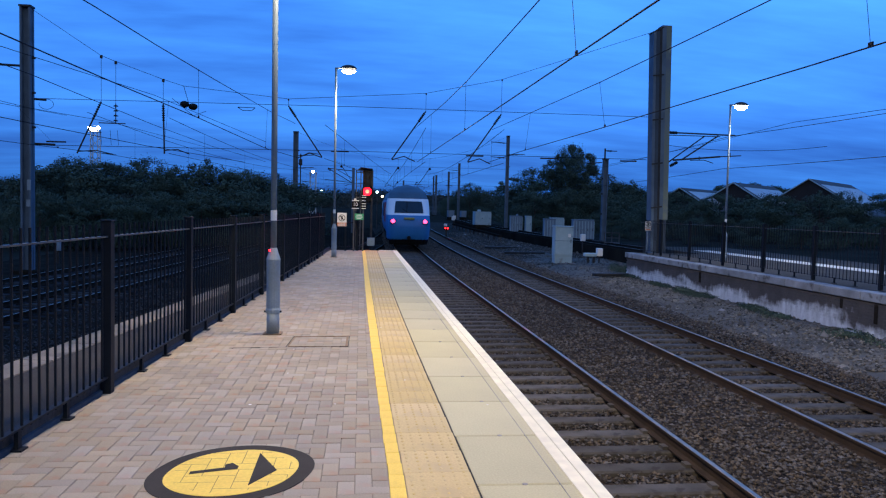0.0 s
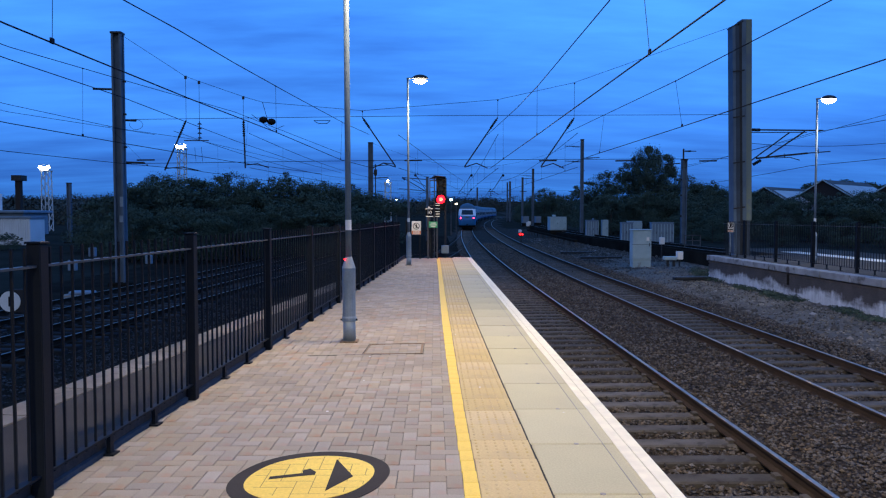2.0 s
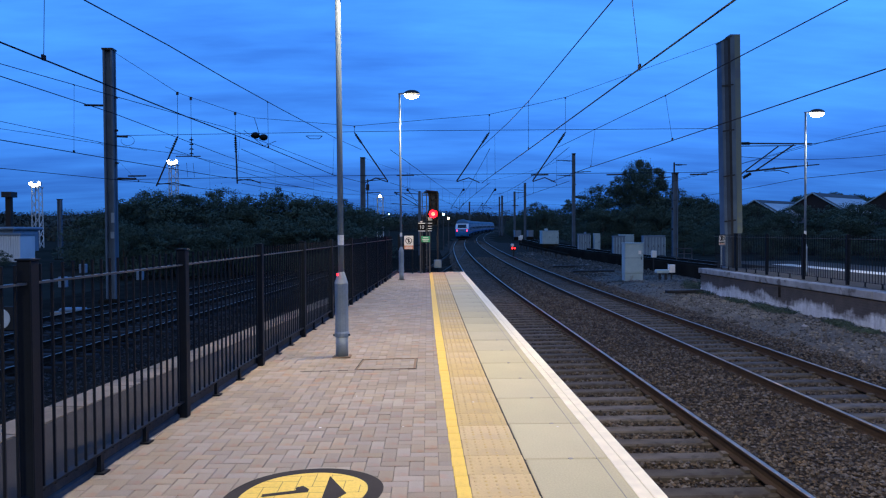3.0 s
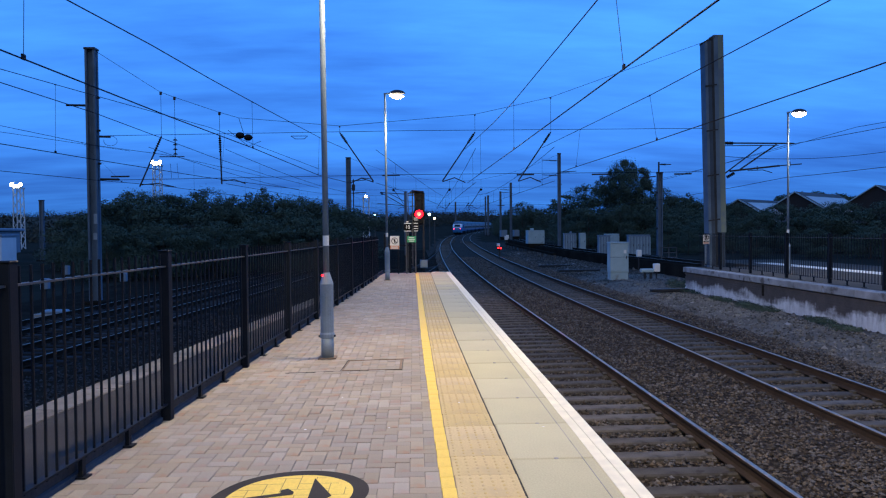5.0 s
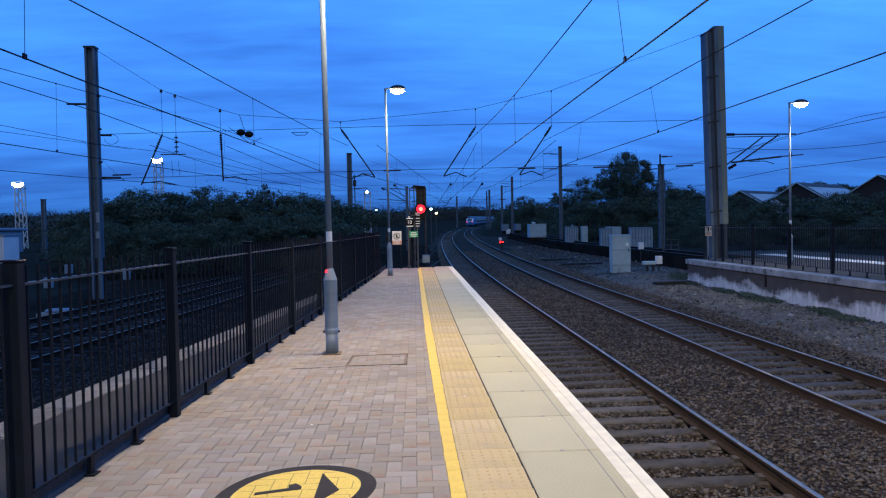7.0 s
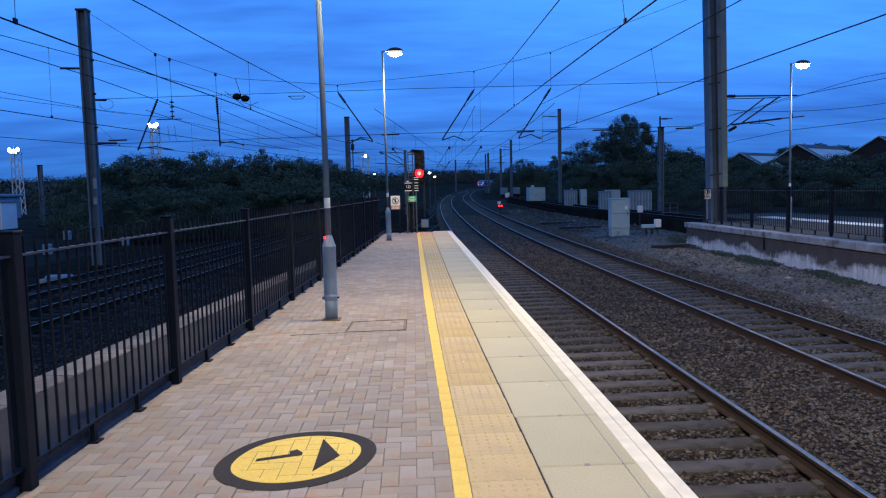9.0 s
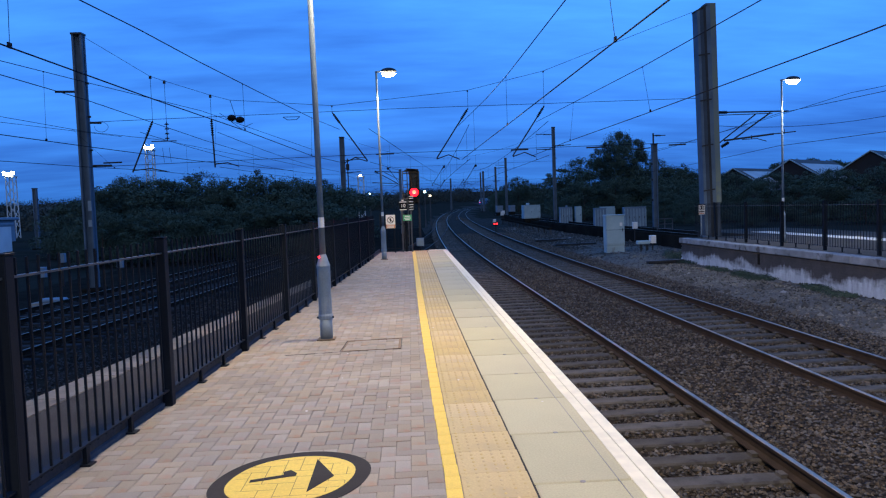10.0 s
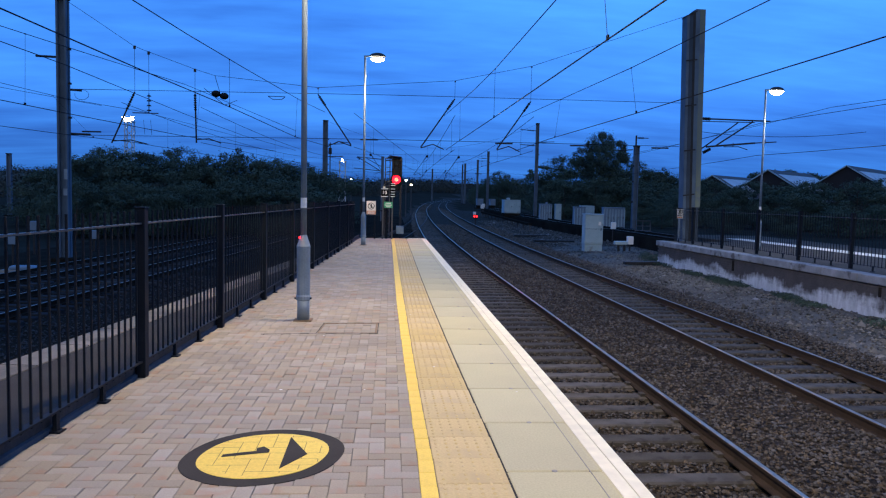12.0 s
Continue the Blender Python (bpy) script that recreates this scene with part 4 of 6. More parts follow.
catenary(lambda y: bay_x(y) - 0.1, 83, 3.80, 5.3, 4.8, "contact wire, messenger and droppers over the bay line beyond the first span", near=33)


def first_span(label, mess, cont, drops):
    """The span over the platform: messenger and contact wire through their own points, joined by droppers at the distances given."""
    t = thing("overhead_line", (0, 0, 0), label, "overhead wire", "overhead wires", kind="structure")
    at = lambda pts, y: [float(np.interp(y, [q[1] for q in pts], [q[k] for q in pts])) for k in (0, 2)]

    def fine(pts):
        out = []
        for q, r in zip(pts, pts[1:]):
            out += [tuple(q[i] + (r[i] - q[i]) * k / 4 for i in range(3)) for k in range(4)]
        return out + [pts[-1]]

    part("messenger_wire", sweep(fine(mess), circle(0.0105, 5)), M_WIRE, t)
    part("contact_wire", sweep(fine(cont), circle(0.0115, 5)), M_WIRE, t)
    for y in drops:
        (x0, z0), (x1, z1) = at(cont, y), at(mess, y)
        part("dropper", R((x0, y, z0), (x1, y, z1), 0.0045, n=4), M_WIRE, t)
        part("clip", B(x0 - 0.012, y - 0.04, z0 - 0.01, x0 + 0.012, y + 0.04, z0 + 0.06), M_WIRE, t)
        part("clip", B(x1 - 0.01, y - 0.03, z1 - 0.02, x1 + 0.01, y + 0.03, z1 + 0.012), M_WIRE, t)


BAY_TOP = [(-5.6, -12, 5.3), (-5.1, 3, 4.9), (-4.73, 10.24, 4.85), (-4.56, 13.10, 4.94), (-4.34, 15.94, 4.95), (-4.00, 20.42, 5.02), (-3.51, 28.41, 5.25), (-2.95, 33, 5.33)]
SIDING_TOP = [(-11.6, -10, 5.7), (-9.96, 17.27, 5.58), (-9.30, 21.82, 5.68), (-7.97, 29.12, 5.78), (-4.78, 37.41, 4.85)]
first_span("contact wire, messenger and droppers over the near line beside the platform", [(3.0, -17, 5.6), (2.85, 2, 5.02), (2.78, 10.66, 5.0), (2.77, 19.5, 5.09), (2.74, 24, 5.2), (2.41, 33, 5.32)],
           [(3.1, -17, 3.8), (2.97, 6.88, 3.8), (2.92, 9.73, 3.8), (2.77, 19.51, 3.8), (2.69, 23.59, 3.8), (2.53, 33, 3.8)], [1, 9.8, 19.5, 27.5])
first_span("contact wire, messenger and droppers over the second line", [(6.5, -17, 5.6), (6.4, 2, 5.05), (6.26, 10.63, 5.0), (5.99, 18, 4.97), (5.96, 33, 5.39)],
           [(6.8, -17, 3.85), (6.45, 10, 3.85), (6.15, 18.5, 3.85), (5.78, 26.4, 3.85), (5.71, 33, 3.85)], [0, 8.7, 18, 25.5])
first_span("contact wire, messenger and droppers over the bay line", BAY_TOP,
           [(-5.3, -12, 3.8), (-4.86, 8.46, 3.8), (-4.52, 13.87, 3.8), (-4.10, 19, 3.8), (-3.59, 28.1, 3.8), (-2.75, 33, 3.8)], [0, 9.3, 19, 28])
first_span("contact wire, messenger and droppers over the lower siding", SIDING_TOP,
           [(-11.5, -10, 3.8), (-10.0, 17.27, 3.8), (-9.33, 21.82, 3.8), (-8.13, 28.79, 3.8), (-5.8, 37.4, 3.8)], [9.5, 20, 30])
first_span("contact wire, messenger and droppers over the far siding", [(-17.5, -10, 5.6), (-14.81, 25.58, 5.5), (-13.9, 32.52, 5.5), (-12.1, 36.86, 5.5), (-10.26, 51.84, 5.5)],
           [(-17.5, -10, 3.8), (-14.37, 24.76, 3.8), (-12.91, 30.15, 3.8), (-11.15, 34.74, 3.8)], [14, 31.5])
wire("feeder_wire", [(-11.2, -10, 5.6), (-10.81, 18.7, 5.6), (-10.45, 24.4, 5.6), (-10.5, 38.4, 5.6), (-10.1, 51, 5.6), (-8.5, 66.4, 5.6)], 0.014, "bare feeder wire over the sidings", 0.0)
wire("feeder_wire", [(-18, -10, 5.5), (-15.04, 25.96, 5.3), (-13.27, 31.05, 5.3), (-12.6, 33, 5.3)], 0.009, "thin bare wire over the far siding", 0.0)


def insulator(bm, p, q, r=0.05, n=5):
    p, q = Vector(p), Vector(q)
    rod(bm, p, q, 0.02, n=6)
    for k in range(n):
        c = p.lerp(q, (k + 0.5) / n)
        d = (q - p).normalized() * 0.025
        rod(bm, c - d, c + d, r, r * 0.6, n=8)


def headspan(y, xl, xr, top_l, top_r, low, tracks, label, hung=None):
    """Wires slung between two masts, with the arms that hold the contact wires."""
    t = thing("headspan", (0, 0, 0), label, "overhead wire", "headspans", kind="structure")
    g = rise(y)
    up, dn = 6.08 + g, 4.12 + g
    pts = []
    for k in range(15):
        u = k / 14
        x = xl + (xr - xl) * u
        s = (2 * u - 1)
        pts.append((x, y, low + ((top_l if u < 0.5 else top_r) - low) * abs(s) ** 1.9))
    if hung:
        pts = [(x, y, z) for x, z in hung]
    head_z = lambda x: float(np.interp(x, [q[0] for q in pts], [q[2] for q in pts]))
    across("head_wire", pts, 0.010, t)
    across("upper_span_wire", [(xl, y, up - 0.12), ((xl + xr) / 2, y, up + 0.08), (xr, y, up + 0.16)], 0.012, t)
    across("lower_span_wire", [(xl, y, dn - 0.14), ((xl + xr) / 2, y, dn + 0.05), (xr, y, dn + 0.12)], 0.012, t)
    for x in [xl + 0.9, xr - 0.9] + [a + 2.3 for a, _ in tracks]:
        for z in (dn, up):
            if z == dn:
                bm = bmesh.new()
                rod(bm, (x - 0.4, y, z + 0.02), (x + 0.4, y, z + 0.03), 0.034, n=8)
                part("insulator", bm, M_DARK, t)
    for x, lean in tracks:
        zt = head_z(x)
        across("hanger", [(x, y, zt), (x, y, up)], 0.008, t)
        part("bob", B(x - 0.03, y - 0.03, zt - 0.07, x + 0.03, y + 0.03, zt), M_DARK, t)
        bx = x - 1.5 * lean
        bm = R((x, y, up), (bx, y, dn - 0.25), 0.03 if y < 50 else 0.026, n=6)
        part("drop_tube", bm, M_DARK, t, "slanting drop tube")
        bm = bmesh.new()
        v = Vector((bx - x, 0, dn - 0.25 - up))
        insulator(bm, Vector((x, y, up)) + v * 0.04, Vector((x, y, up)) + v * 0.22, 0.07, 6)
        part("insulator", bm, M_DARK, t)
        if y > 50:
            bm = bmesh.new()
            bmesh.ops.create_uvsphere(bm, u_segments=10, v_segments=8, radius=0.15)
            bmesh.ops.translate(bm, vec=(x, y, up - 0.1), verts=bm.verts)
            part("insulator_bowl", bm, M_BLACK, t, "black rounded insulator", True)
        part("registration_arm", sweep([(bx, y, dn - 0.28), (bx + 0.55 * lean, y, dn - 0.1), (bx + 1.05 * lean, y, dn - 0.32)], circle(0.026, 6)), M_DARK, t)
    return t


HUNG = [(-14.0, 9.72), (-11.25, 7.94), (-10.79, 7.76), (-8.57, 7.0), (-7.76, 6.77), (-3.25, 6.40), (2.86, 6.91), (6.34, 7.68), (13.04, 10.06), (13.40, 10.19)]
headspan(33.0, -13.95, 13.4, 9.75, 10.35, 6.75, [(2.88, 1), (6.36, 1), (-3.25, -1)], "headspan wires and registration arms between the nearest masts", HUNG)
headspan(83.0, -7.1, 16.7, 10.0, 10.3, 7.3, [(main_x(83) + 0.4, 1), (fast_x(83) + 0.4, 1), (-2.2, -1)], "headspan wires and registration arms between farther masts")
headspan(137.0, -5, 19.0, 10.5, 10.3, 7.9, [(main_x(137) + 0.4, 1), (fast_x(137) + 0.4, 1)], "distant headspan wires and registration arms")
headspan(250.0, 6, 26, 11.5, 11.5, 8.8, [(main_x(250) + 0.4, 1), (fast_x(250) + 0.4, 1)], "distant headspan wires and registration arms")
headspan(190.0, 0, 21.5, 11, 11.2, 8.4, [(main_x(190) + 0.4, 1), (fast_x(190) + 0.4, 1)], "distant headspan wires and registration arms")


def siding_hangers():
    t = thing("siding_hanger", (0, 33.0, 0), "hanging tubes, insulators and weights over the sidings", "overhead line fitting")
    y = 0.0
    part("tube", R((-8.62, y, 5.95), (-8.56, y, 3.8), 0.036, n=6), M_DARK, t)
    part("registration_arm", sweep([(-8.55, y, 3.95), (-8.0, y, 4.0), (-7.5, y, 3.82)], circle(0.026, 6)), M_DARK, t)
    part("tube", R((-11.2, y, 5.95), (-12.2, y, 3.7), 0.036, n=6), M_DARK, t)
    part("cross_arm", B(-11.3, y - 0.02, 5.02, -10.2, y + 0.02, 5.06), M_DARK, t)
    bm = bmesh.new()
    insulator(bm, (-10.6, y, 5.06), (-10.6, y, 5.9), 0.11, 4)
    part("insulator", bm, M_DARK, t)
    for a, b in (((-8.62, y, 5.9), (-8.60, y, 5.2)), ((-11.25, y, 5.85), (-11.55, y, 5.17))):
        bm = bmesh.new()
        insulator(bm, a, b, 0.075, 7)
        part("insulator", bm, M_DARK, t, "ribbed dark insulator")
    part("registration_arm", sweep([(-12.2, y, 3.78), (-11.4, y, 3.85), (-10.7, y, 3.7)], circle(0.026, 6)), M_DARK, t)
    for x, z in ((-10.6, 5.9), (-11.2, 5.95), (-8.62, 5.95)):
        top = float(np.interp(x, [q[0] for q in HUNG], [q[1] for q in HUNG]))
        part("hanger", R((x, y, z), (x, y, top), 0.009, n=4), M_WIRE, t)
        part("clamp", B(x - 0.05, y - 0.03, top - 0.12, x + 0.05, y + 0.03, top + 0.02), M_DARK, t)
    part("hanger", R((-7.76, y, 6.77), (-7.55, y, 6.05), 0.012, n=4), M_WIRE, t)
    part("yoke_wire", sweep([(-8.25, y + 0.02, 6.22), (-7.35, y + 0.02, 5.5), (-6.8, y + 0.02, 5.72)], circle(0.012, 5)), M_WIRE, t)
    for dx in (0, 0.36):
        bm = bmesh.new()
        bmesh.ops.create_uvsphere(bm, u_segments=12, v_segments=8, radius=0.20)
        bmesh.ops.transform(bm, matrix=Matrix.Translation((-7.72 + dx, y, 5.98 - dx * 0.25)) @ Matrix.Diagonal((1, 0.8, 0.75, 1)), verts=bm.verts)
        part("weight", bm, M_BLACK, t, "black rounded weight", True)


siding_hangers()


def mast_fittings():
    t = thing("mast_arm", (20.7, 60.0, 0), "short pole and arms on the grey steel mast", "overhead line fitting", "mast arms")
    part("pole", R((-0.05, 0, 6.3), (-0.05, 0, 7.25), 0.07, n=6), M_DARK, t)
    part("arm", R((-0.05, 0, 7.05), (1.0, 0, 7.05), 0.035, n=6), M_DARK, t)
    part("arm", R((-0.3, 0, 6.05), (-1.6, 0, 5.95), 0.045, n=6), M_DARK, t)
    for z in (3.3, 4.6, 1.6):
        part("fitting", B(-0.36, -0.3, z, -0.24, -0.2, z + 0.16), M_DARK, t)
    bm = bmesh.new()
    insulator(bm, (0.1, 0, 7.05), (0.6, 0, 7.05), 0.09, 5)
    part("insulator", bm, M_DARK, t)
    for x, y, z, d in ((16.9, 83.0, 9.6, -1), (16.9, 83.0, 7.9, -1), (16.9, 83.0, 8.3, 1), (18.6, 137.0, 9.3, -1), (16.5, 136.0, 8.75, 1), (-7.3, 83.0, 7.4, 1), (-7.3, 83.0, 6.0, 1)):
        t = thing("mast_arm", (x, y, z), "short insulated arm on a steel mast", "overhead line fitting", "mast arms")
        part("arm", R((0.1 * d, 0, 0), (2.0 * d, 0, 0.1), 0.04, n=6), M_DARK, t)
        bm = bmesh.new()
        insulator(bm, (0.4 * d, 0, 0), (1.2 * d, 0, 0.06), 0.1, 6)
        part("insulator", bm, M_DARK, t)


mast_fittings()


def mast_details():
    t = thing("mast_arm", (-14.2, 33.0, 0), "insulated arms, loop and small plates on the tall mast", "overhead line fitting", "mast arms")
    for x0, x1, z in ((-1.15, -0.28, 7.35), (0.28, 0.75, 5.95), (0.28, 1.1, 4.05)):
        part("insulated_arm", R((x0, 0, z), (x1, 0, z - 0.02), 0.05, n=8), M_DARK, t)
    part("number_plate", B(0.05, -0.235, 2.05, 0.2, -0.215, 2.5), M_GALV, t, "small pale plate")
    part("number_plate", B(0.02, -0.235, 1.35, 0.18, -0.215, 1.65), M_GALV, t, "small pale plate")
    loop = [(0.75 + 0.3 * math.cos(a), 0.0, 5.75 + 0.22 * math.sin(a)) for a in [math.pi * (0.5 - 1.6 * i / 10) for i in range(11)]]
    bm = bmesh.new()
    for a, b in zip(loop, loop[1:]):
        rod(bm, a, b, 0.009, n=4)
    part("cable_loop", bm, M_WIRE, t)
    for x in (-5.6, -5.2, -4.9):
        part("loop_drop", R((x + 8.6, 0.05, 4.1), (x + 8.55, 0.05, 4.75), 0.008, n=4), M_WIRE, t)
    bm = bmesh.new()
    for a, b in (((8.75, 0, 5.95), (8.95, 0, 5.82)), ((8.95, 0, 5.82), (9.35, 0, 5.82)), ((9.35, 0, 5.82), (9.5, 0, 5.95)), ((8.75, 0, 5.95), (9.5, 0, 5.95))):
        rod(bm, a, b, 0.014, n=4)
    part("span_clamp", bm, M_WIRE, t)


mast_details()


def mast_companion():
    z = ground_z(-6.75, 83)
    t = thing("cable_pole", (-6.75, 83.0, z), "dark pole with switch boxes beside a steel mast", "mast")
    part("pole", R((0, 0, 0), (0, 0, 7.6 - z), 0.06, n=8), M_DARK, t)
    part("switch_box", B(-0.18, -0.15, 6.3 - z, 0.18, 0.15, 7.0 - z, 0.03), M_DARK, t)
    part("switch_box", B(-0.12, -0.12, 2.6 - z, 0.12, 0.12, 3.3 - z, 0.03), M_DARK, t)
    part("bent_arm", sweep([(0, 0, 7.3 - z), (0.9, 0, 7.75 - z), (2.2, 0, 7.6 - z)], circle(0.045, 6)), M_DARK, t)


mast_companion()


def small_cantilever():
    x, y = -0.75, 75.0
    z = ground_z(x, y)
    t = thing("cantilever_mast", (x, y, z), "slender mast with a steel cantilever bracket between the tracks", "mast", "overhead line masts")
    h = 5.75 - z
    part("mast", B(-0.14, -0.14, 0, 0.14, 0.14, h, 0.01), M_MAST, t)
    part("top_tube", R((0, 0, h - 0.3), (-2.6, 0, h - 0.1), 0.04, n=6), M_DARK, t)
    part("stay_tube", R((0, 0, h - 1.6), (-2.4, 0, h - 0.2), 0.04, n=6), M_DARK, t)
    part("stay_tube", R((0, 0, h - 1.1), (-1.6, 0, h - 0.25), 0.03, n=6), M_DARK, t)
    part("registration_tube", R((0, 0, h - 1.5), (-2.9, 0, h - 1.25), 0.035, n=6), M_DARK, t)
    bm = bmesh.new()
    insulator(bm, (-2.6, 0, h - 0.1), (-2.3, 0, h - 0.35), 0.14, 4)
    part("insulator", bm, M_BLACK, t)


small_cantilever()


def bracket_arm():
    t = thing("cantilever_bracket", (14.25, 33.0, 0), "steel cantilever bracket fixed to the tall mast", "overhead line fitting")
    part("top_tube", R((0.1, 0, 5.58), (3.5, 0, 5.55), 0.035, n=6), M_DARK, t)
    part("top_tube", R((0.1, 0, 5.45), (2.75, 0, 5.47), 0.02, n=6), M_DARK, t)
    part("stay_tube", R((0.2, 0, 4.16), (1.95, 0, 5.45), 0.03, n=6), M_DARK, t)
    part("stay_tube", R((0.85, 0, 4.3), (2.65, 0, 5.5), 0.035, n=6), M_DARK, t)
    part("registration_tube", R((0.45, 0, 4.28), (2.8, 0, 4.52), 0.042, n=6), M_DARK, t)
    part("registration_tube", R((2.8, 0, 4.52), (3.85, 0, 4.6), 0.025, n=6), M_DARK, t)
    part("registration_arm", sweep([(1.3, 0, 4.3), (2.0, 0, 4.33), (2.45, 0, 4.2)], circle(0.02, 6)), M_DARK, t)
    for x in (1.75, 3.3):
        part("stub", R((x, 0, 4.3 if x < 2 else 4.5), (x, 0, 4.5 if x < 2 else 4.72), 0.018, n=5), M_DARK, t)
    for a, b in (((0.25, 0, 5.575), (0.62, 0, 5.57)), ((0.32, 0, 4.0), (0.68, 0, 4.2))):
        bm = bmesh.new()
        insulator(bm, a, b, 0.085, 5)
        part("insulator", bm, M_DARK, t)


bracket_arm()
for pts in ([(17.4, -10, 5.2), (17.4, 33, 5.48), (22, 83, 6.0)], [(17.2, -10, 3.95), (17.2, 33, 3.95), (21.6, 83, 4.4)], [(22.5, 33, 5.2), (14.2, 33.1, 5.0)], [(20.7, -5, 5.8), (20.7, 33, 6.3), (24, 83, 6.6)]):
    wire("overhead_wire", pts, 0.012, "overhead wire for the line behind the opposite platform", 0.25)


# ---- train ----
SPEED, START = 33.0, 44.0


def along(s):
    """Place and heading on the near line, s metres up the line."""
    return main_x(s), s, RAIL + rise(s), -math.degrees(math.atan(main_x(s + 0.5) - main_x(s - 0.5)))


RING = [(-1.30, 0.95), (-1.37, 1.3), (-1.37, 2.5), (-1.30, 3.05), (-1.10, 3.6), (-0.68, 3.92), (0, 4.06), (0.68, 3.92), (1.10, 3.6), (1.30, 3.05), (1.37, 2.5), (1.37, 1.3), (1.30, 0.95)]


def shell(y0, y1, lo, hi, k=1.0):
    """The part of the body shell between two indices of the section."""
    bm = bmesh.new()
    rows = [[bm.verts.new((x * k, y, z)) for x, z in RING[lo:hi + 1]] for y in (y0, y1)]
    for i in range(hi - lo):
        bm.faces.new((rows[0][i], rows[0][i + 1], rows[1][i + 1], rows[1][i]))
    return bm


def bogie(t, y):
    bm = bmesh.new()
    for s in (-1, 1):
        box(bm, s * 1.0 - 0.08, y - 1.7, 0.35, s * 1.0 + 0.08, y + 1.7, 0.75, 0.03)
    box(bm, -0.9, y - 0.3, 0.4, 0.9, y + 0.3, 0.8)
    b = part("bogie", bm, M_BLACK, t, "black bogie frame")
    for dy in (-1.3, 1.3):
        for s in (-1, 1):
            part("wheel", R((s * 0.69, y + dy, 0.46), (s * 0.82, y + dy, 0.46), 0.46, n=20), M_RUST, b)


def coach(name, label, length, power):
    x, y, z, a = along(START)
    t = thing(name, (x, y, z), label, "train", "passing train", rz=a)
    y0 = 3.6 if power else 0.0
    L = length
    part("lower_side", shell(y0, L, 0, 1), M_TBLUE, t)
    part("lower_side", shell(y0, L, 11, 12), M_TBLUE, t)
    for lo in (1, 10):
        part("side", shell(y0, L, lo, lo + 1), M_TBLUE if power else M_TGREY, t, "blue body side" if power else "grey-blue body side")
    for lo in (2, 9):
        part("cant_panel", shell(y0, L, lo, lo + 1), M_TGREY if not power else M_TBLUE, t)
    part("roof", shell(y0, L, 3, 9), M_TROOF, t, "blue-grey roof", True)
    ends = bmesh.new()
    for yy in ((L,) if power else (0.0, L)):
        ends.faces.new([ends.verts.new((xx, yy, zz)) for xx, zz in RING])
    part("end_wall", ends, M_BLACK, t)
    part("underframe", B(-1.2, y0 + 4, 0.25, 1.2, L - 4, 0.95, 0.05), M_BLACK, t)
    bogie(t, y0 + 1.2 if power else 3.2)
    bogie(t, L - 3.2)
    if not power:
        for s in (-1, 1):
            for k in range(8):
                yy = 2.6 + k * (L - 5.2) / 7
                part("window", B(s * 1.372 - 0.008, yy - 0.85, 1.75, s * 1.372 + 0.008, yy + 0.85, 2.45), M_GLASS, t)
    else:
        part("grille", B(-1.382, 9, 1.9, -1.36, 13, 2.9), M_BLACK, t)
        part("grille", B(1.36, 9, 1.9, 1.382, 13, 2.9), M_BLACK, t)
        # red patch, on the left side only
        part("red_panel", B(-1.385, 4.0, 1.6, -1.362, 8.4, 2.9), M_REDSTRIPE, t, "red patch on the left body side")
    return t


def nose_y(z):
    return float(np.interp(z, [0.3, 0.9, 1.5, 2.05, 2.2, 3.05, 3.55, 3.88, 4.08], [0.35, 0.08, 0.0, 0.12, 0.35, 1.15, 1.65, 2.5, 3.6]))


def nose_w(z):
    return float(np.interp(z, [0.3, 0.9, 1.5, 2.2, 2.6, 3.05, 3.55, 3.88, 4.08], [1.16, 1.28, 1.31, 1.28, 1.24, 1.14, 0.98, 0.66, 0.05]))


def nose_patch(z0, z1, u0=-1.0, u1=1.0, lift=0.0, nz=8, nu=12, sides=False):
    bm = bmesh.new()
    rows = []
    for j in range(nz + 1):
        z = z0 + (z1 - z0) * j / nz
        row = []
        for i in range(nu + 1):
            u = u0 + (u1 - u0) * i / nu
            row.append(bm.verts.new((u * nose_w(z), nose_y(z) + 0.35 * abs(u) ** 5 - lift, z)))
        if sides:
            # carry the edge back to the full body width
            w = float(np.interp(z, [v[1] for v in RING[:7]], [-v[0] for v in RING[:7]]))
            back = [bm.verts.new((s * (nose_w(z) + (w - nose_w(z)) * 0.8), max(nose_y(z) + 0.36, 1.6), z)) for s in (-1, 1)]
            end = [bm.verts.new((s * w, 3.62, z)) for s in (-1, 1)]
            row = [end[0], back[0]] + row + [back[1], end[1]]
        rows.append(row)
    for a, b in zip(rows, rows[1:]):
        for i in range(len(a) - 1):
            bm.faces.new((a[i], a[i + 1], b[i + 1], b[i]))
    return bm


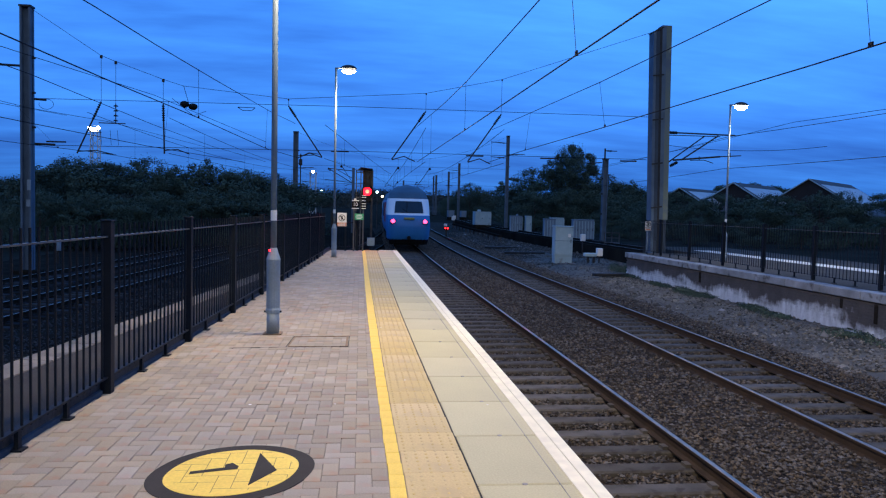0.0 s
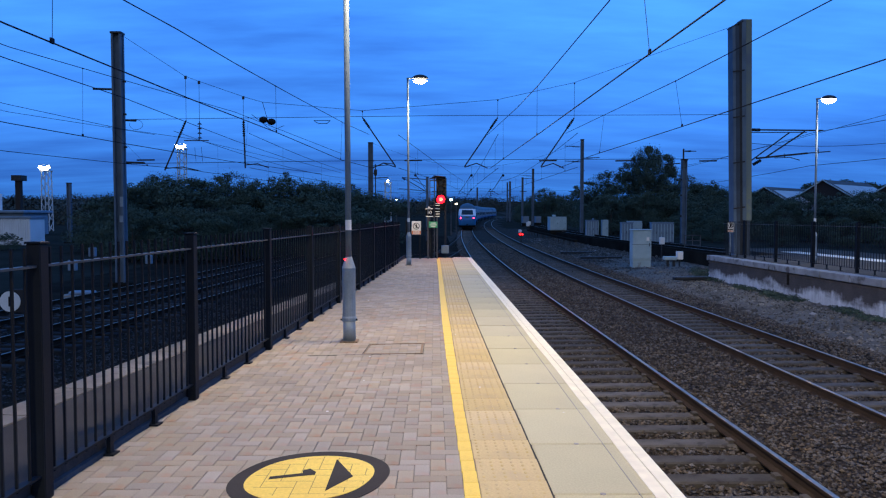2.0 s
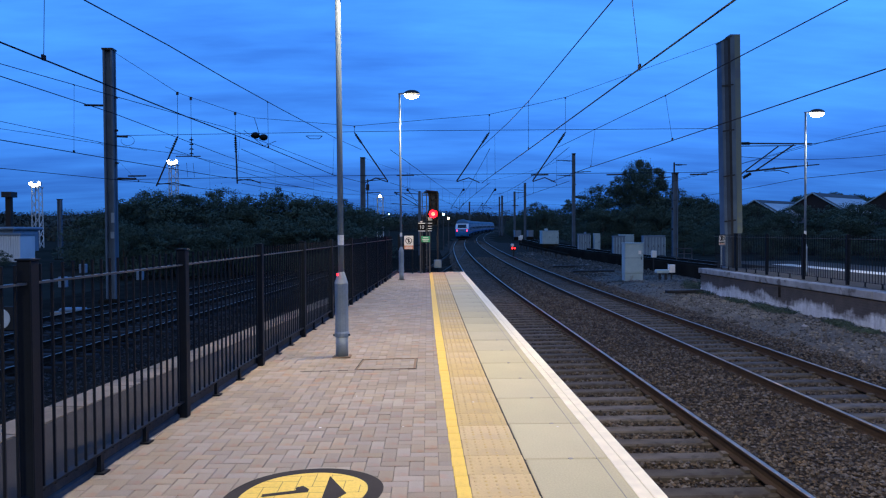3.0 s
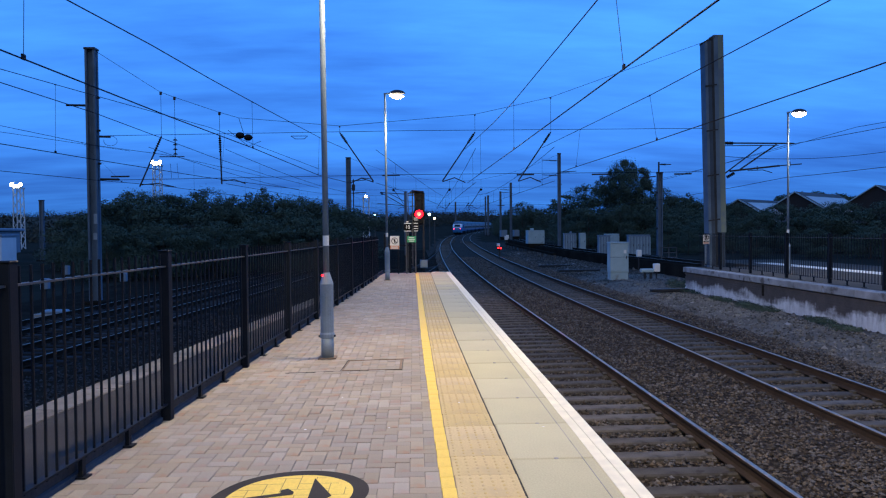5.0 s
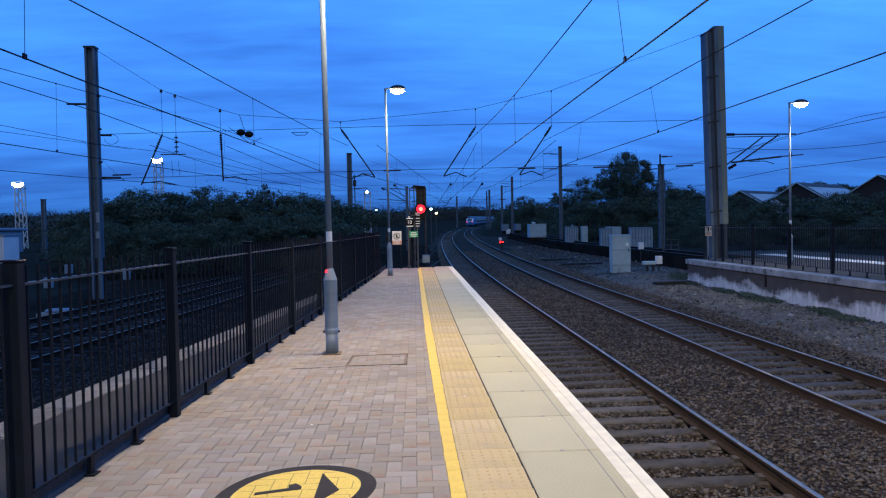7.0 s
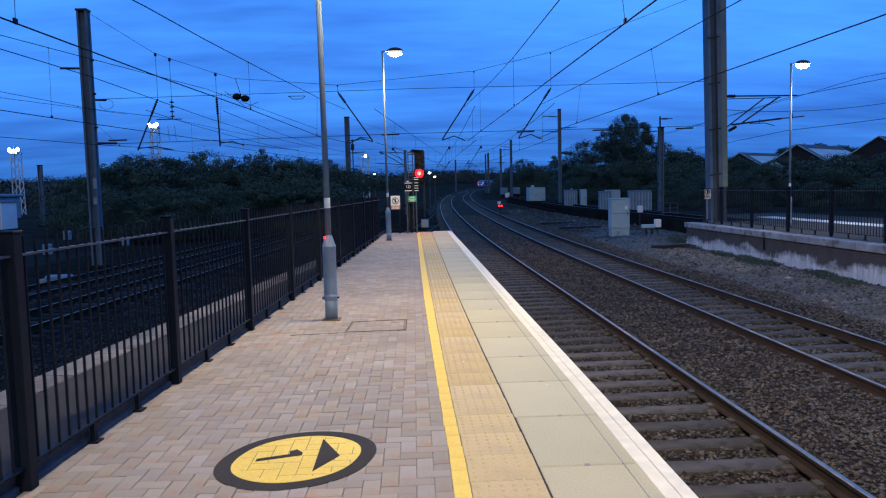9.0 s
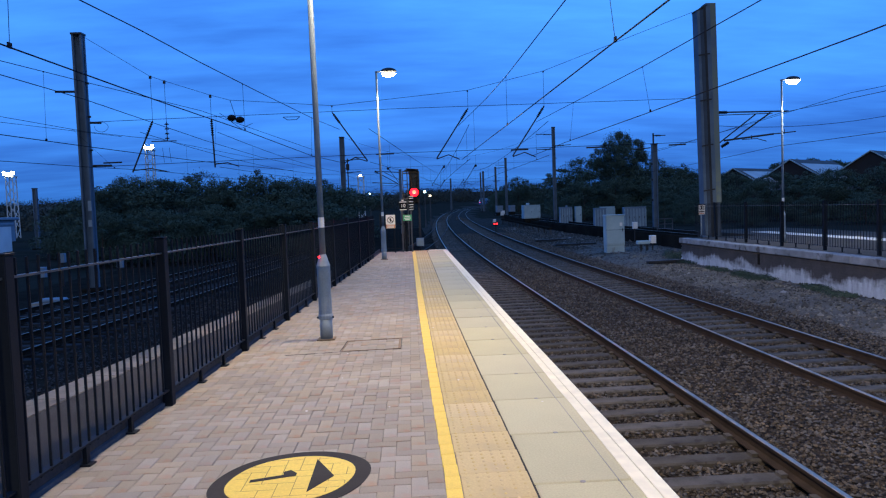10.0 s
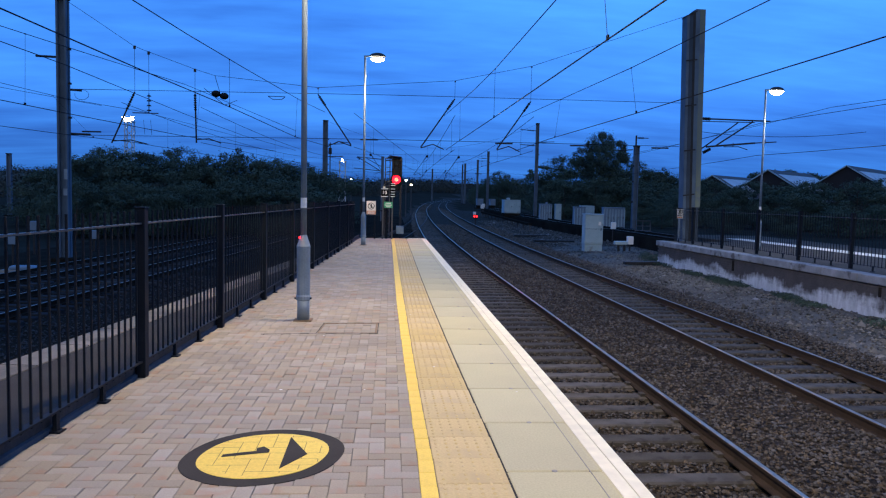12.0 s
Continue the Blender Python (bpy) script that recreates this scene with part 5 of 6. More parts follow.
def power_car():
    t = coach("power_car", "blue and white streamlined rear power car with red tail lamps lit", 17.8, True)
    part("nose_skirt", nose_patch(0.32, 0.66, nz=4, sides=False), M_BLACK, t, "dark lower skirt")
    part("nose", nose_patch(0.62, 2.12, sides=True), M_TBLUE, t, "blue lower nose", True)
    part("screen_surround", nose_patch(2.12, 3.14, sides=True), M_TWHITE, t, "white windscreen surround", True)
    part("cab_roof", nose_patch(3.14, 4.07, nz=10, sides=True), M_TROOF, t, "dark blue-grey cab roof", True)
    w = part("windscreen", nose_patch(2.26, 2.98, -0.70, 0.70, 0.03, 4, 8), M_GLASS, t, "dark windscreen")
    part("wiper", R((-0.05, nose_y(2.3) - 0.07, 2.28), (-0.4, nose_y(2.55) - 0.06, 2.52), 0.015, n=5), M_BLACK, w)
    for s in (-1, 1):
        part("lamp_recess", B(s * 0.98 - 0.21, 0.02, 1.56, s * 0.98 + 0.21, 0.30, 1.92, 0.05), M_TBLUE, t, "blue lamp housing")
        part("tail_lamp", R((s * 0.98, -0.02, 1.75), (s * 0.98, 0.06, 1.75), 0.115, n=16), G_TAIL, t, "lit red tail lamp")
    part("emblem", B(-0.32, -0.02, 1.86, 0.32, 0.10, 1.99, 0.02), M_EMBLEM, t, "small dull yellow emblem")
    part("coupler", R((0, -0.15, 0.75), (0, 0.3, 0.75), 0.12, n=10), M_BLACK, t)
    return t


POWER = power_car()
COACHES = [coach("passenger_coach", "grey-blue passenger coach with a row of dark windows", 23.0, False)]
for k in range(6):
    COACHES.append(copy_thing(COACHES[0], COACHES[0].matrix_basis.copy()))


# ---- signal and signs at the platform end ----
def signal():
    t = thing("colour_light_signal", (0.45, 29.0, -1.15), "black colour-light signal with access ladder, showing a red aspect", "signal")
    part("post", R((0, 0, 0), (0, 0, 4.3), 0.05, n=10), M_DARK, t, "dark signal post")
    part("back_board", B(-0.36, -0.06, 3.05, -0.02, 0.0, 4.28, 0.02), M_BLACK, t, "black signal head")
    part("head_box", B(-0.32, 0.0, 3.08, -0.06, 0.24, 4.25, 0.02), M_BLACK, t)
    for k in range(4):
        z = 3.45 + k * 0.22 if k else 3.45
        # lit lens drawn oversize: the red glare round it is put into its size
        lens = part("lens", R((-0.18, -0.075, z), (-0.18, -0.055, z), 0.165 if k == 0 else 0.095, n=20), G_RED if k == 0 else M_GLASS, t, "lit red aspect, enlarged to carry its glare" if k == 0 else "dark unlit aspect")
        if k == 0:
            part("lamp_core", R((-0.18, -0.085, z), (-0.18, -0.076, z), 0.075, n=16), G_REDCORE, lens, "orange-white core of the lit aspect")
        bm = bmesh.new()
        prof = [(0.105 * math.cos(a), 0.105 * math.sin(a)) for a in [math.pi * (i / 8) for i in range(9)]]
        rows = [[bm.verts.new((-0.18 + x * s, y, z + zz * s)) for x, zz in prof] for y, s in ((-0.06, 1), (-0.24, 0.95))]
        for i in range(8):
            bm.faces.new((rows[0][i], rows[0][i + 1], rows[1][i + 1], rows[1][i]))
        part("hood", bm, M_BLACK, lens)
    bm = R((-0.18, -0.052, 3.42), (-0.18, -0.03, 3.42), 0.33, n=28)
    bmesh.ops.scale(bm, vec=(0.72, 1, 1), space=Matrix.Translation((0.18, 0, -3.42)), verts=bm.verts)
    part("target_board", bm, M_BLACK, t, "black oval target board round the red aspect")
    for x in (-0.62, -0.44):
        part("ladder_stile", R((x, 0.3, 0), (x, 0.18, 4.3), 0.022, n=6), M_POST, t)
    for k in range(14):
        part("rung", R((-0.62, 0.29 - 0.008 * k, 0.3 + 0.28 * k), (-0.44, 0.29 - 0.008 * k, 0.3 + 0.28 * k), 0.012, n=5), M_POST, t)
    for a, b in (((-0.62, 0.2, 4.3), (0.0, 0.0, 4.3)), ((-0.62, 0.2, 3.2), (0, 0, 3.2)), ((-0.62, 0.2, 4.3), (-0.62, 0.9, 4.25)), ((0, 0, 4.3), (0, 0.9, 4.25)), ((-0.62, 0.9, 4.25), (0, 0.9, 4.25))):
        part("guard_rail", R(a, b, 0.02, n=6), M_POST, t)
    part("platform_grating", B(-0.62, 0.05, 3.0, 0.02, 0.9, 3.04), M_DARK, t)
    bm = B(-0.5, -0.16, -0.012, 0.0, 0.22, 0.012)
    o = part("hood_plate", bm, M_IRONDARK, t, "brown rusty plate over the head")
    o.matrix_basis = pose(0.02, 0, 4.34, 0, 6, 0)
    o = part("side_plate", B(-0.012, -0.17, -0.62, 0.012, 0.2, 0.0), M_IRONDARK, t, "brown rusty side plate")
    o.matrix_basis = pose(-0.39, 0, 4.33, 0, -13, 0)
    part("bracket", R((-0.53, 0.2, 4.34), (0.0, 0.0, 4.34), 0.03, n=6), M_DARK, t)
    part("location_box", B(-0.16, -0.32, 1.3, 0.14, -0.08, 1.62, 0.02), M_BLUEGREY, t, "pale equipment box on the post")


signal()


def text(name, words, place, size, material, parent):
    """Lettering that faces the camera, as a thin mesh."""
    cu = bpy.data.curves.new(name, "FONT")
    cu.body, cu.size, cu.align_x, cu.align_y, cu.extrude = words, size, "CENTER", "CENTER", 0.002
    tmp = new(name, cu)
    me = bpy.data.meshes.new_from_object(tmp.evaluated_get(bpy.context.evaluated_depsgraph_get()))
    bpy.data.objects.remove(tmp)
    ob = finish(name, me, material)
    ob.parent, ob.matrix_basis = parent, pose(*place, 90, 0, 0)
    return ob


def end_signs():
    y = 27.6
    t = thing("car_stop_sign", (-0.17, y, 0), "black car-stop board with a white number on a grey post", "sign", "platform end signs")
    part("post", R((-0.06, 0.03, 0), (-0.06, 0.03, 2.0), 0.03, n=8), M_POST, t)
    part("board", B(-0.145, -0.012, 1.60, 0.125, 0.0, 1.93, 0.004), M_BLACK, t)
    part("border_bar", B(-0.145, -0.016, 1.895, 0.125, -0.013, 1.925), M_SIGNW, t)
    part("border_bar", B(-0.145, -0.016, 1.605, 0.125, -0.013, 1.635), M_SIGNW, t)
    text("number", "10", (-0.01, -0.015, 1.765), 0.19, M_SIGNW, t)
    part("cap", B(-0.06, -0.01, 1.95, 0.02, 0.0, 1.99), M_SIGNW, t)
    t = thing("car_stop_sign", (0.1, y + 0.05, 0), "small black car-stop board with rows of white marks", "sign", "platform end signs")
    part("post", R((0.02, 0.03, 0), (0.02, 0.03, 2.1), 0.028, n=8), M_POST, t)
    part("board", B(-0.06, -0.012, 1.60, 0.13, 0.0, 1.93, 0.004), M_BLACK, t)
    part("upper_board", B(-0.08, -0.012, 1.97, 0.13, 0.0, 2.14, 0.004), M_BLACK, t)
    for z in (1.90, 1.61, 1.79, 1.70, 2.10, 2.03):
        part("mark", B(-0.045, -0.016, z, 0.115, -0.013, z + 0.025), M_SIGNW, t)
    t = thing("green_sign", (-0.02, y + 0.1, 0), "small green exit-route sign with pale lettering bars between the posts", "sign", "platform end signs")
    part("plate", B(-0.18, -0.05, 1.19, 0.15, -0.035, 1.42, 0.004), M_SIGNG, t)
    for z, w in ((1.35, 0.2), (1.28, 0.26), (1.22, 0.18)):
        part("lettering_bar", B(-0.015 - w / 2, -0.054, z, -0.015 + w / 2, -0.051, z + 0.03), M_SIGNW, t)
    part("bracket", B(-0.2, -0.035, 1.28, 0.15, -0.02, 1.32), M_POST, t)
    t = thing("warning_sign", (-0.68, y - 0.1, 0), "white and orange warning sign with a round symbol", "sign", "platform end signs")
    part("post", B(0.12, 0.0, 0, 0.17, 0.05, 1.45, 0.004), M_FENCE, t)
    part("plate", B(-0.17, -0.014, 0.93, 0.18, 0.0, 1.44, 0.004), M_SIGNW, t, "white plate")
    part("lower_panel", B(-0.165, -0.0175, 0.935, 0.175, -0.0145, 1.075), M_SIGNO, t, "orange lower panel")
    bm = bmesh.new()
    ring = [(0.005 + 0.115 * math.cos(a), -0.019, 1.25 + 0.115 * math.sin(a)) for a in [2 * math.pi * k / 28 for k in range(29)]]
    for p, q in zip(ring, ring[1:]):
        rod(bm, p, q, 0.011, n=4, cap=False)
    part("symbol_ring", bm, M_BLACK, t)
    part("symbol_bar", sweep([(-0.07, -0.021, 1.32), (0.08, -0.021, 1.18)], [(-0.001, -0.012), (0.001, -0.012), (0.001, 0.012), (-0.001, 0.012)]), M_BLACK, t)
    part("symbol", B(-0.018, -0.0225, 1.18, 0.03, -0.0195, 1.32), M_BLACK, t)
    for z in (1.04, 0.99, 0.95):
        part("lettering_bar", B(-0.13, -0.0195, z, 0.14, -0.0178, z + 0.022), M_SIGNW, t)


end_signs()


# ---- lineside equipment on the far side ----
def cabinet(x0, x1, y, z0, z1, m, label, doors=1, lid=True, depth=0.6):
    t = thing("equipment_cabinet", ((x0 + x1) / 2, y, z0), label, "cabinet", "lineside cabinets")
    w, h = x1 - x0, z1 - z0
    part("body", B(-w / 2, 0, 0.0, w / 2, depth, h - (0.06 if lid else 0), 0.015), m, t)
    if lid:
        part("lid", B(-w / 2 - 0.03, -0.04, h - 0.06, w / 2 + 0.03, depth + 0.04, h, 0.02), M_CABINET if m is M_CABINET else m, t)
    for k in range(doors):
        a = -w / 2 + 0.03 + k * (w - 0.06) / doors
        b = a + (w - 0.06) / doors - 0.02
        d = part("door", B(a, -0.018, 0.08, b, -0.002, h - 0.1, 0.006), m, t)
        part("handle", B(b - 0.08, -0.045, h * 0.45, b - 0.05, -0.018, h * 0.55), M_DARK, d)
    part("plinth", B(-w / 2 + 0.02, 0.02, -0.5, w / 2 - 0.02, depth - 0.02, 0.02), m if y < 40 else M_DIM, t)
    return t


c = cabinet(10.2, 11.16, 37, -0.62, 0.97, M_CABINET, "pale grey-white lineside cabinet standing on gravel", 1)
part("seam", B(-0.5, -0.022, 0.80, 0.5, -0.019, 0.815), M_DARK, c)
part("label_plate", B(0.22, -0.024, 1.0, 0.36, -0.020, 1.18), M_SIGNW, c)
RIBBED = [cabinet(16.6, 18.25, 55, -0.40, 1.2, M_BLUEGREY, "wide blue-grey equipment cabinet with ribbed doors", 4),
          cabinet(14.94, 15.85, 57.5, -0.40, 1.18, M_BLUEGREY, "blue-grey steel equipment cabinet beside the line", 2),
          cabinet(15.75, 16.83, 58.5, -0.40, 1.27, M_CABINET, "pale equipment cabinet behind others", 2),
          cabinet(14.74, 15.9, 70, -0.45, 1.3, M_BLUEGREY, "blue-grey ribbed equipment cabinet", 3),
          cabinet(16.29, 16.84, 70, -0.35, 1.32, M_CABINET, "narrow pale equipment cabinet", 1),
          cabinet(12.82, 14.6, 80, 0.12, 1.62, M_CABINET, "pale equipment hut beside the line", 2, depth=2.0)]
for c in RIBBED:
    o = next(q for q in c.children if q.name.startswith("body"))
    lo, hi = min(v.co.x for v in o.data.vertices), max(v.co.x for v in o.data.vertices)
    top = max(v.co.z for v in o.data.vertices)
    n = max(3, round((hi - lo) / 0.22))
    for k in range(n + 1):
        x = lo + (hi - lo) * k / n
        part("rib", B(x - 0.022, -0.04, 0.06, x + 0.022, -0.016, top - 0.08, 0.006), M_CABINET, c, "pale pressed rib")
part("vent_cowl", B(-0.55, 0.5, 1.5, -0.2, 0.9, 1.72, 0.04), M_CABINET, RIBBED[5])
part("vent_cowl", B(0.02, 0.15, 1.74, 0.2, 0.4, 1.92, 0.04), M_BLUEGREY, RIBBED[3])
cabinet(14.4, 15.4, 118, 0.6, 1.7, M_BLUEGREY, "distant pale equipment hut", 1, depth=2.0)
cabinet(17.1, 18.0, 122, 0.6, 1.7, M_BLUEGREY, "distant pale equipment hut", 1, depth=2.0)


def point_machine():
    t = thing("trackside_box", (12.02, 35.5, -0.85), "white junction box and pale machine cover on stands", "trackside box")
    part("box", B(0.0, 0, 0.35, 0.28, 0.3, 0.75, 0.02), M_SIGNW, t)
    part("stand", B(0.1, 0.1, 0, 0.16, 0.16, 0.36), M_DARK, t)
    part("cover", B(-0.65, 0, 0.32, -0.02, 0.35, 0.5, 0.03), M_CABINET, t)
    part("leg", B(-0.5, 0.1, 0, -0.4, 0.2, 0.33), M_DARK, t)
    part("leg", B(-0.2, 0.1, 0, -0.1, 0.2, 0.33), M_DARK, t)
    t = thing("trackside_box", (13.3, 42, -0.74), "white junction box on a thin dark post", "trackside box")
    part("box", B(-0.13, 0, 0.75, 0.15, 0.2, 1.15, 0.02), M_SIGNW, t)
    part("stand", B(-0.03, 0.08, 0, 0.03, 0.14, 0.76), M_DARK, t)
    for x, y in ((15.2, 86), (11.9, 92), (13.1, 100)):
        t = thing("trackside_box", (x, y, ground_z(x, y)), "small pale box on a thin post beside the line", "trackside box")
        part("box", B(-0.2, 0, 1.0, 0.2, 0.3, 1.5, 0.02), M_SIGNW, t)
        part("stand", B(-0.04, 0.1, 0, 0.04, 0.18, 1.0), M_DARK, t)


point_machine()


def shunt_signal():
    z = ground_z(7.6 + 1.4, 63)
    t = thing("shunt_signal", (7.58 + 0.1, 64.0, z), "small ground signal with two red lamps lit", "signal")
    h = 0.06 - z
    part("housing", B(-0.23, 0, h - 0.17, 0.23, 0.3, h + 0.14, 0.04), M_BLACK, t)
    part("top_box", B(-0.22, 0, h + 0.14, 0.04, 0.25, h + 0.40, 0.03), M_SIGNW, t)
    part("stand", B(-0.06, 0.1, 0, 0.06, 0.22, h - 0.16), M_DARK, t)
    for x in (-0.11, 0.11):
        part("lamp", R((x, -0.03, h), (x, 0.0, h), 0.075, n=14), G_REDS, t, "lit red lamp")


shunt_signal()


def low_wall():
    """Dark retaining edge of the raised line that leads behind the opposite platform."""
    pts = [(14.6, 31), (14.3, 44), (13.4, 62), (13.6, 85), (15.6, 121)]
    line = []
    for y in frange(31, 121, 3):
        x = float(np.interp(y, [p[1] for p in pts], [p[0] for p in pts]))
        line.append((x, y, -0.30 + rise(y) * 0.6))
    o = part("retaining_edge", sweep(line, [(-0.12, -0.75), (0.12, -0.75), (0.12, 0), (-0.12, 0)]), M_DIM)
    tagged(o, "low dark retaining edge beside the raised line", "retaining edge", kind="structure")
    t = thing("cable_trough", (0, 0, 0), "dark cable trough raised on short stub posts", "cable trough", kind="structure")
    line = [(float(np.interp(y, [58, 90], [11.4, 11.9])), y, -0.42 + rise(y)) for y in frange(58, 92, 3)]
    part("trough", sweep(line, [(-0.15, -0.18), (0.15, -0.18), (0.15, 0), (-0.15, 0)]), M_DIM, t)
    for p in line[::1]:
        part("stub_post", B(p[0] - 0.07, p[1] - 0.07, p[2] - 0.75, p[0] + 0.07, p[1] + 0.07, p[2] - 0.17), M_POST, t)
    bed = [(x + 2.2, y, z - 0.12) for x, y, z in [(float(np.interp(y, [p[1] for p in pts], [p[0] for p in pts])), y, -0.30 + rise(y) * 0.6) for y in frange(31, 121, 3)]]
    o = part("raised_track_bed", sweep(bed, [(-2.1, -0.6), (2.2, -0.6), (2.0, 0.02), (-2.1, 0.02)]), M_DIM)
    tagged(o, "dark ballast bed of the raised line", "track bed", kind="structure")
    t = thing("railway_track", (0, 0, 0), "rusty rails of the raised line behind the opposite platform", "railway track", "railway tracks", kind="structure")
    for off in (-1.6, -0.1):
        line = [(x + off, y, z + 0.18) for x, y, z in bed]
        r = part("rail", sweep(line, FOOT), M_DIM, t, "rusty rail foot and web")
        part("rail_head", sweep(line, HEAD), M_SIDERAIL, r, "worn rail head")
    for x, y, l in ((10.6, 29.5, 1.6), (10.2, 44, 2.6), (9.9, 50, 2.4)):
        o = part("timber", B(-l / 2, -0.13, 0, l / 2, 0.13, 0.13, 0.02), M_DARK)
        o.matrix_basis = pose(x, y, ground_z(x, y) + 0.03, 0, 0, random.uniform(-12, 12))
        tagged(o, "old dark timber lying on the gravel", "timber", "loose timbers")


low_wall()


def right_sign():
    t = thing("warning_sign", (12.85, 31.2, 0.0), "small white warning sign with a black symbol on a thin post", "sign")
    part("plate", B(-0.14, -0.02, 0.95, 0.14, 0.0, 1.39, 0.004), M_SIGNW, t, "white plate")
    part("border", B(-0.14, -0.024, 1.36, 0.14, -0.021, 1.39), M_BLACK, t)
    bm = bmesh.new()
    ring = [(0.1 * math.cos(a), -0.026, 1.235 + 0.1 * math.sin(a)) for a in [2 * math.pi * k / 20 for k in range(21)]]
    for q, r in zip(ring, ring[1:]):
        rod(bm, q, r, 0.013, n=4, cap=False)
    part("symbol_ring", bm, M_BLACK, t)
    part("symbol", B(-0.03, -0.027, 1.17, 0.035, -0.021, 1.31), M_BLACK, t)
    part("lettering_bar", B(-0.12, -0.025, 1.05, 0.12, -0.021, 1.09), M_BLACK, t)
    part("lettering_bar", B(-0.12, -0.025, 0.98, 0.12, -0.021, 1.02), M_SIGNO, t)
    part("post", B(-0.03, 0.002, -0.01, 0.03, 0.06, 1.37), M_GALV, t)


right_sign()


def lineside_barrier():
    """Low tube barrier beside the wide cabinets."""
    t = thing("tube_barrier", (16.0, 46.0, -0.55), "low grey tubular steel barrier beside the cabinets", "barrier")
    for x in (0.0, 0.5, 1.0):
        part("post", R((x, 0, 0), (x, 0, 1.0), 0.03, n=6), M_POST, t)
    for z in (0.35, 0.65, 0.98):
        part("rail", R((0, 0, z), (1.0, 0, z), 0.024, n=6), M_POST, t)


lineside_barrier()


def siding_signs():
    t = thing("stop_board", (-11.1, 19.0, LOW - 0.25), "round white board with a black bar in the sidings", "sign")
    bm = lathe([(0.27, 0), (0.27, 0.02)], 24)
    bmesh.ops.transform(bm, matrix=pose(0, 0, 0.93, 90, 0, 0), verts=bm.verts)
    part("disc", bm, M_SIGNW, t)
    part("bar", B(-0.035, -0.03, 0.80, 0.035, -0.022, 1.06), M_BLACK, t)
    part("backing", B(-0.05, 0.0, 0.62, 0.36, 0.05, 1.26, 0.02), M_DARK, t)
    part("post", B(-0.03, 0.05, 0, 0.03, 0.11, 0.95), M_DARK, t)
    t = thing("machine_cover", (-13.7, 28, LOW - 0.25), "low pale blue-white cover between the siding tracks", "trackside box")
    part("cover", B(-0.45, 0, 0.1, 0.45, 0.5, 0.26, 0.05), M_BLUEGREY, t)
    part("base", B(-0.7, -0.1, 0, 0.7, 0.6, 0.12), M_CONC, t)
    for x, y, h in ((-15.5, 31, 1.3), (-17.0, 36, 1.6), (-15.0, 38, 1.1)):
        t = thing("trackside_box", (x, y, ground_z(x, y)), "pale blue box on a post beyond the sidings", "trackside box")
        part("box", B(-0.16, 0, h - 0.45, 0.16, 0.25, h, 0.02), M_BLUEGREY, t)
        part("stand", B(-0.05, 0.08, 0, 0.05, 0.16, h - 0.44), M_DARK, t)


siding_signs()


# ---- far buildings and floodlight towers ----
def flood_tower(x, y, z1, w, label, power=G_FLOOD, heads=4):
    z0 = ground_z(x, y)
    t = thing("floodlight_tower", (x, y, z0), label, "floodlight tower", "floodlight towers")
    h = z1 - z0
    legs = [(-w / 2, -w / 2), (w / 2, -w / 2), (w / 2, w / 2), (-w / 2, w / 2)]
    for a in legs:
        part("leg", R((*a, 0), (a[0] * 0.85, a[1] * 0.85, h), 0.07, n=5), M_TOWER, t)
    n = max(4, int(h / 1.3))
    for k in range(n):
        for i in range(4):
            a, b = legs[i], legs[(i + 1) % 4]
            part("brace", R((*a, h * k / n), (*b, h * (k + 1) / n), 0.045, n=4), M_TOWER, t)
    part("head_frame", B(-w * 0.6, -w * 0.5, h, w * 0.6, w * 0.5, h + 0.15), M_TOWER, t)
    for k in range(heads):
        u = (k + 0.5) / heads * 2 - 1
        z, x = h + 0.12 + 0.42 * abs(u), u * w * 0.72
        f = part("floodlight", B(x - 0.21, -w * 0.6, z - 0.1, x + 0.21, -w * 0.6 + 0.16, z + 0.36, 0.05), power, t, "lit floodlight")
        part("lamp_case", B(x - 0.24, -w * 0.6 + 0.165, z - 0.14, x + 0.24, -w * 0.6 + 0.42, z + 0.40, 0.03), M_GALV, f, "grey floodlight case")
        part("bracket", R((x, -w * 0.5, h + 0.1), (x, -w * 0.5, z + 0.1), 0.03, n=5), M_GALV, f)
    part("guard_rail", R((-w * 0.6, -w * 0.5, h + 0.95), (w * 0.6, -w * 0.5, h + 0.95), 0.03, n=5), M_GALV, t)
    return t


flood_tower(-58.5, 110, 8.4, 1.15, "lattice floodlight tower with lit lamps beyond the sidings")
flood_tower(-41.6, 120, 12.6, 1.25, "tall lattice floodlight tower with lit lamps behind trees")
flood_tower(-9.66, 150, 8.6, 1.3, "distant lattice floodlight tower with lit lamps", heads=1)


def street_lamp(x, y, z1, m, label):
    z0 = ground_z(x, y)
    t = thing("street_lamp", (x, y, z0), label, "street lamp", "distant lamps")
    part("post", R((0, 0, 0), (0, 0, z1 - z0), 0.09, 0.06, n=6), M_POST, t)
    part("lantern", B(-0.14, -0.16, z1 - z0 - 0.1, 0.14, 0.16, z1 - z0 + 0.13, 0.06), m, t, "lit lantern")


street_lamp(-6.3, 120, 4.35, G_COOL, "distant lamp post with a cool white light")
street_lamp(2.05, 90, 3.7, G_COOL, "distant lamp post with a pale light")
street_lamp(2.9, 97, 3.3, G_WINDOW, "distant lamp post with a warm light")
street_lamp(-56, 150, 3.8, G_WINDOW, "distant lamp post with a warm light")
street_lamp(-52, 118, 0.6, G_COOL, "low distant lamp by the siding building")


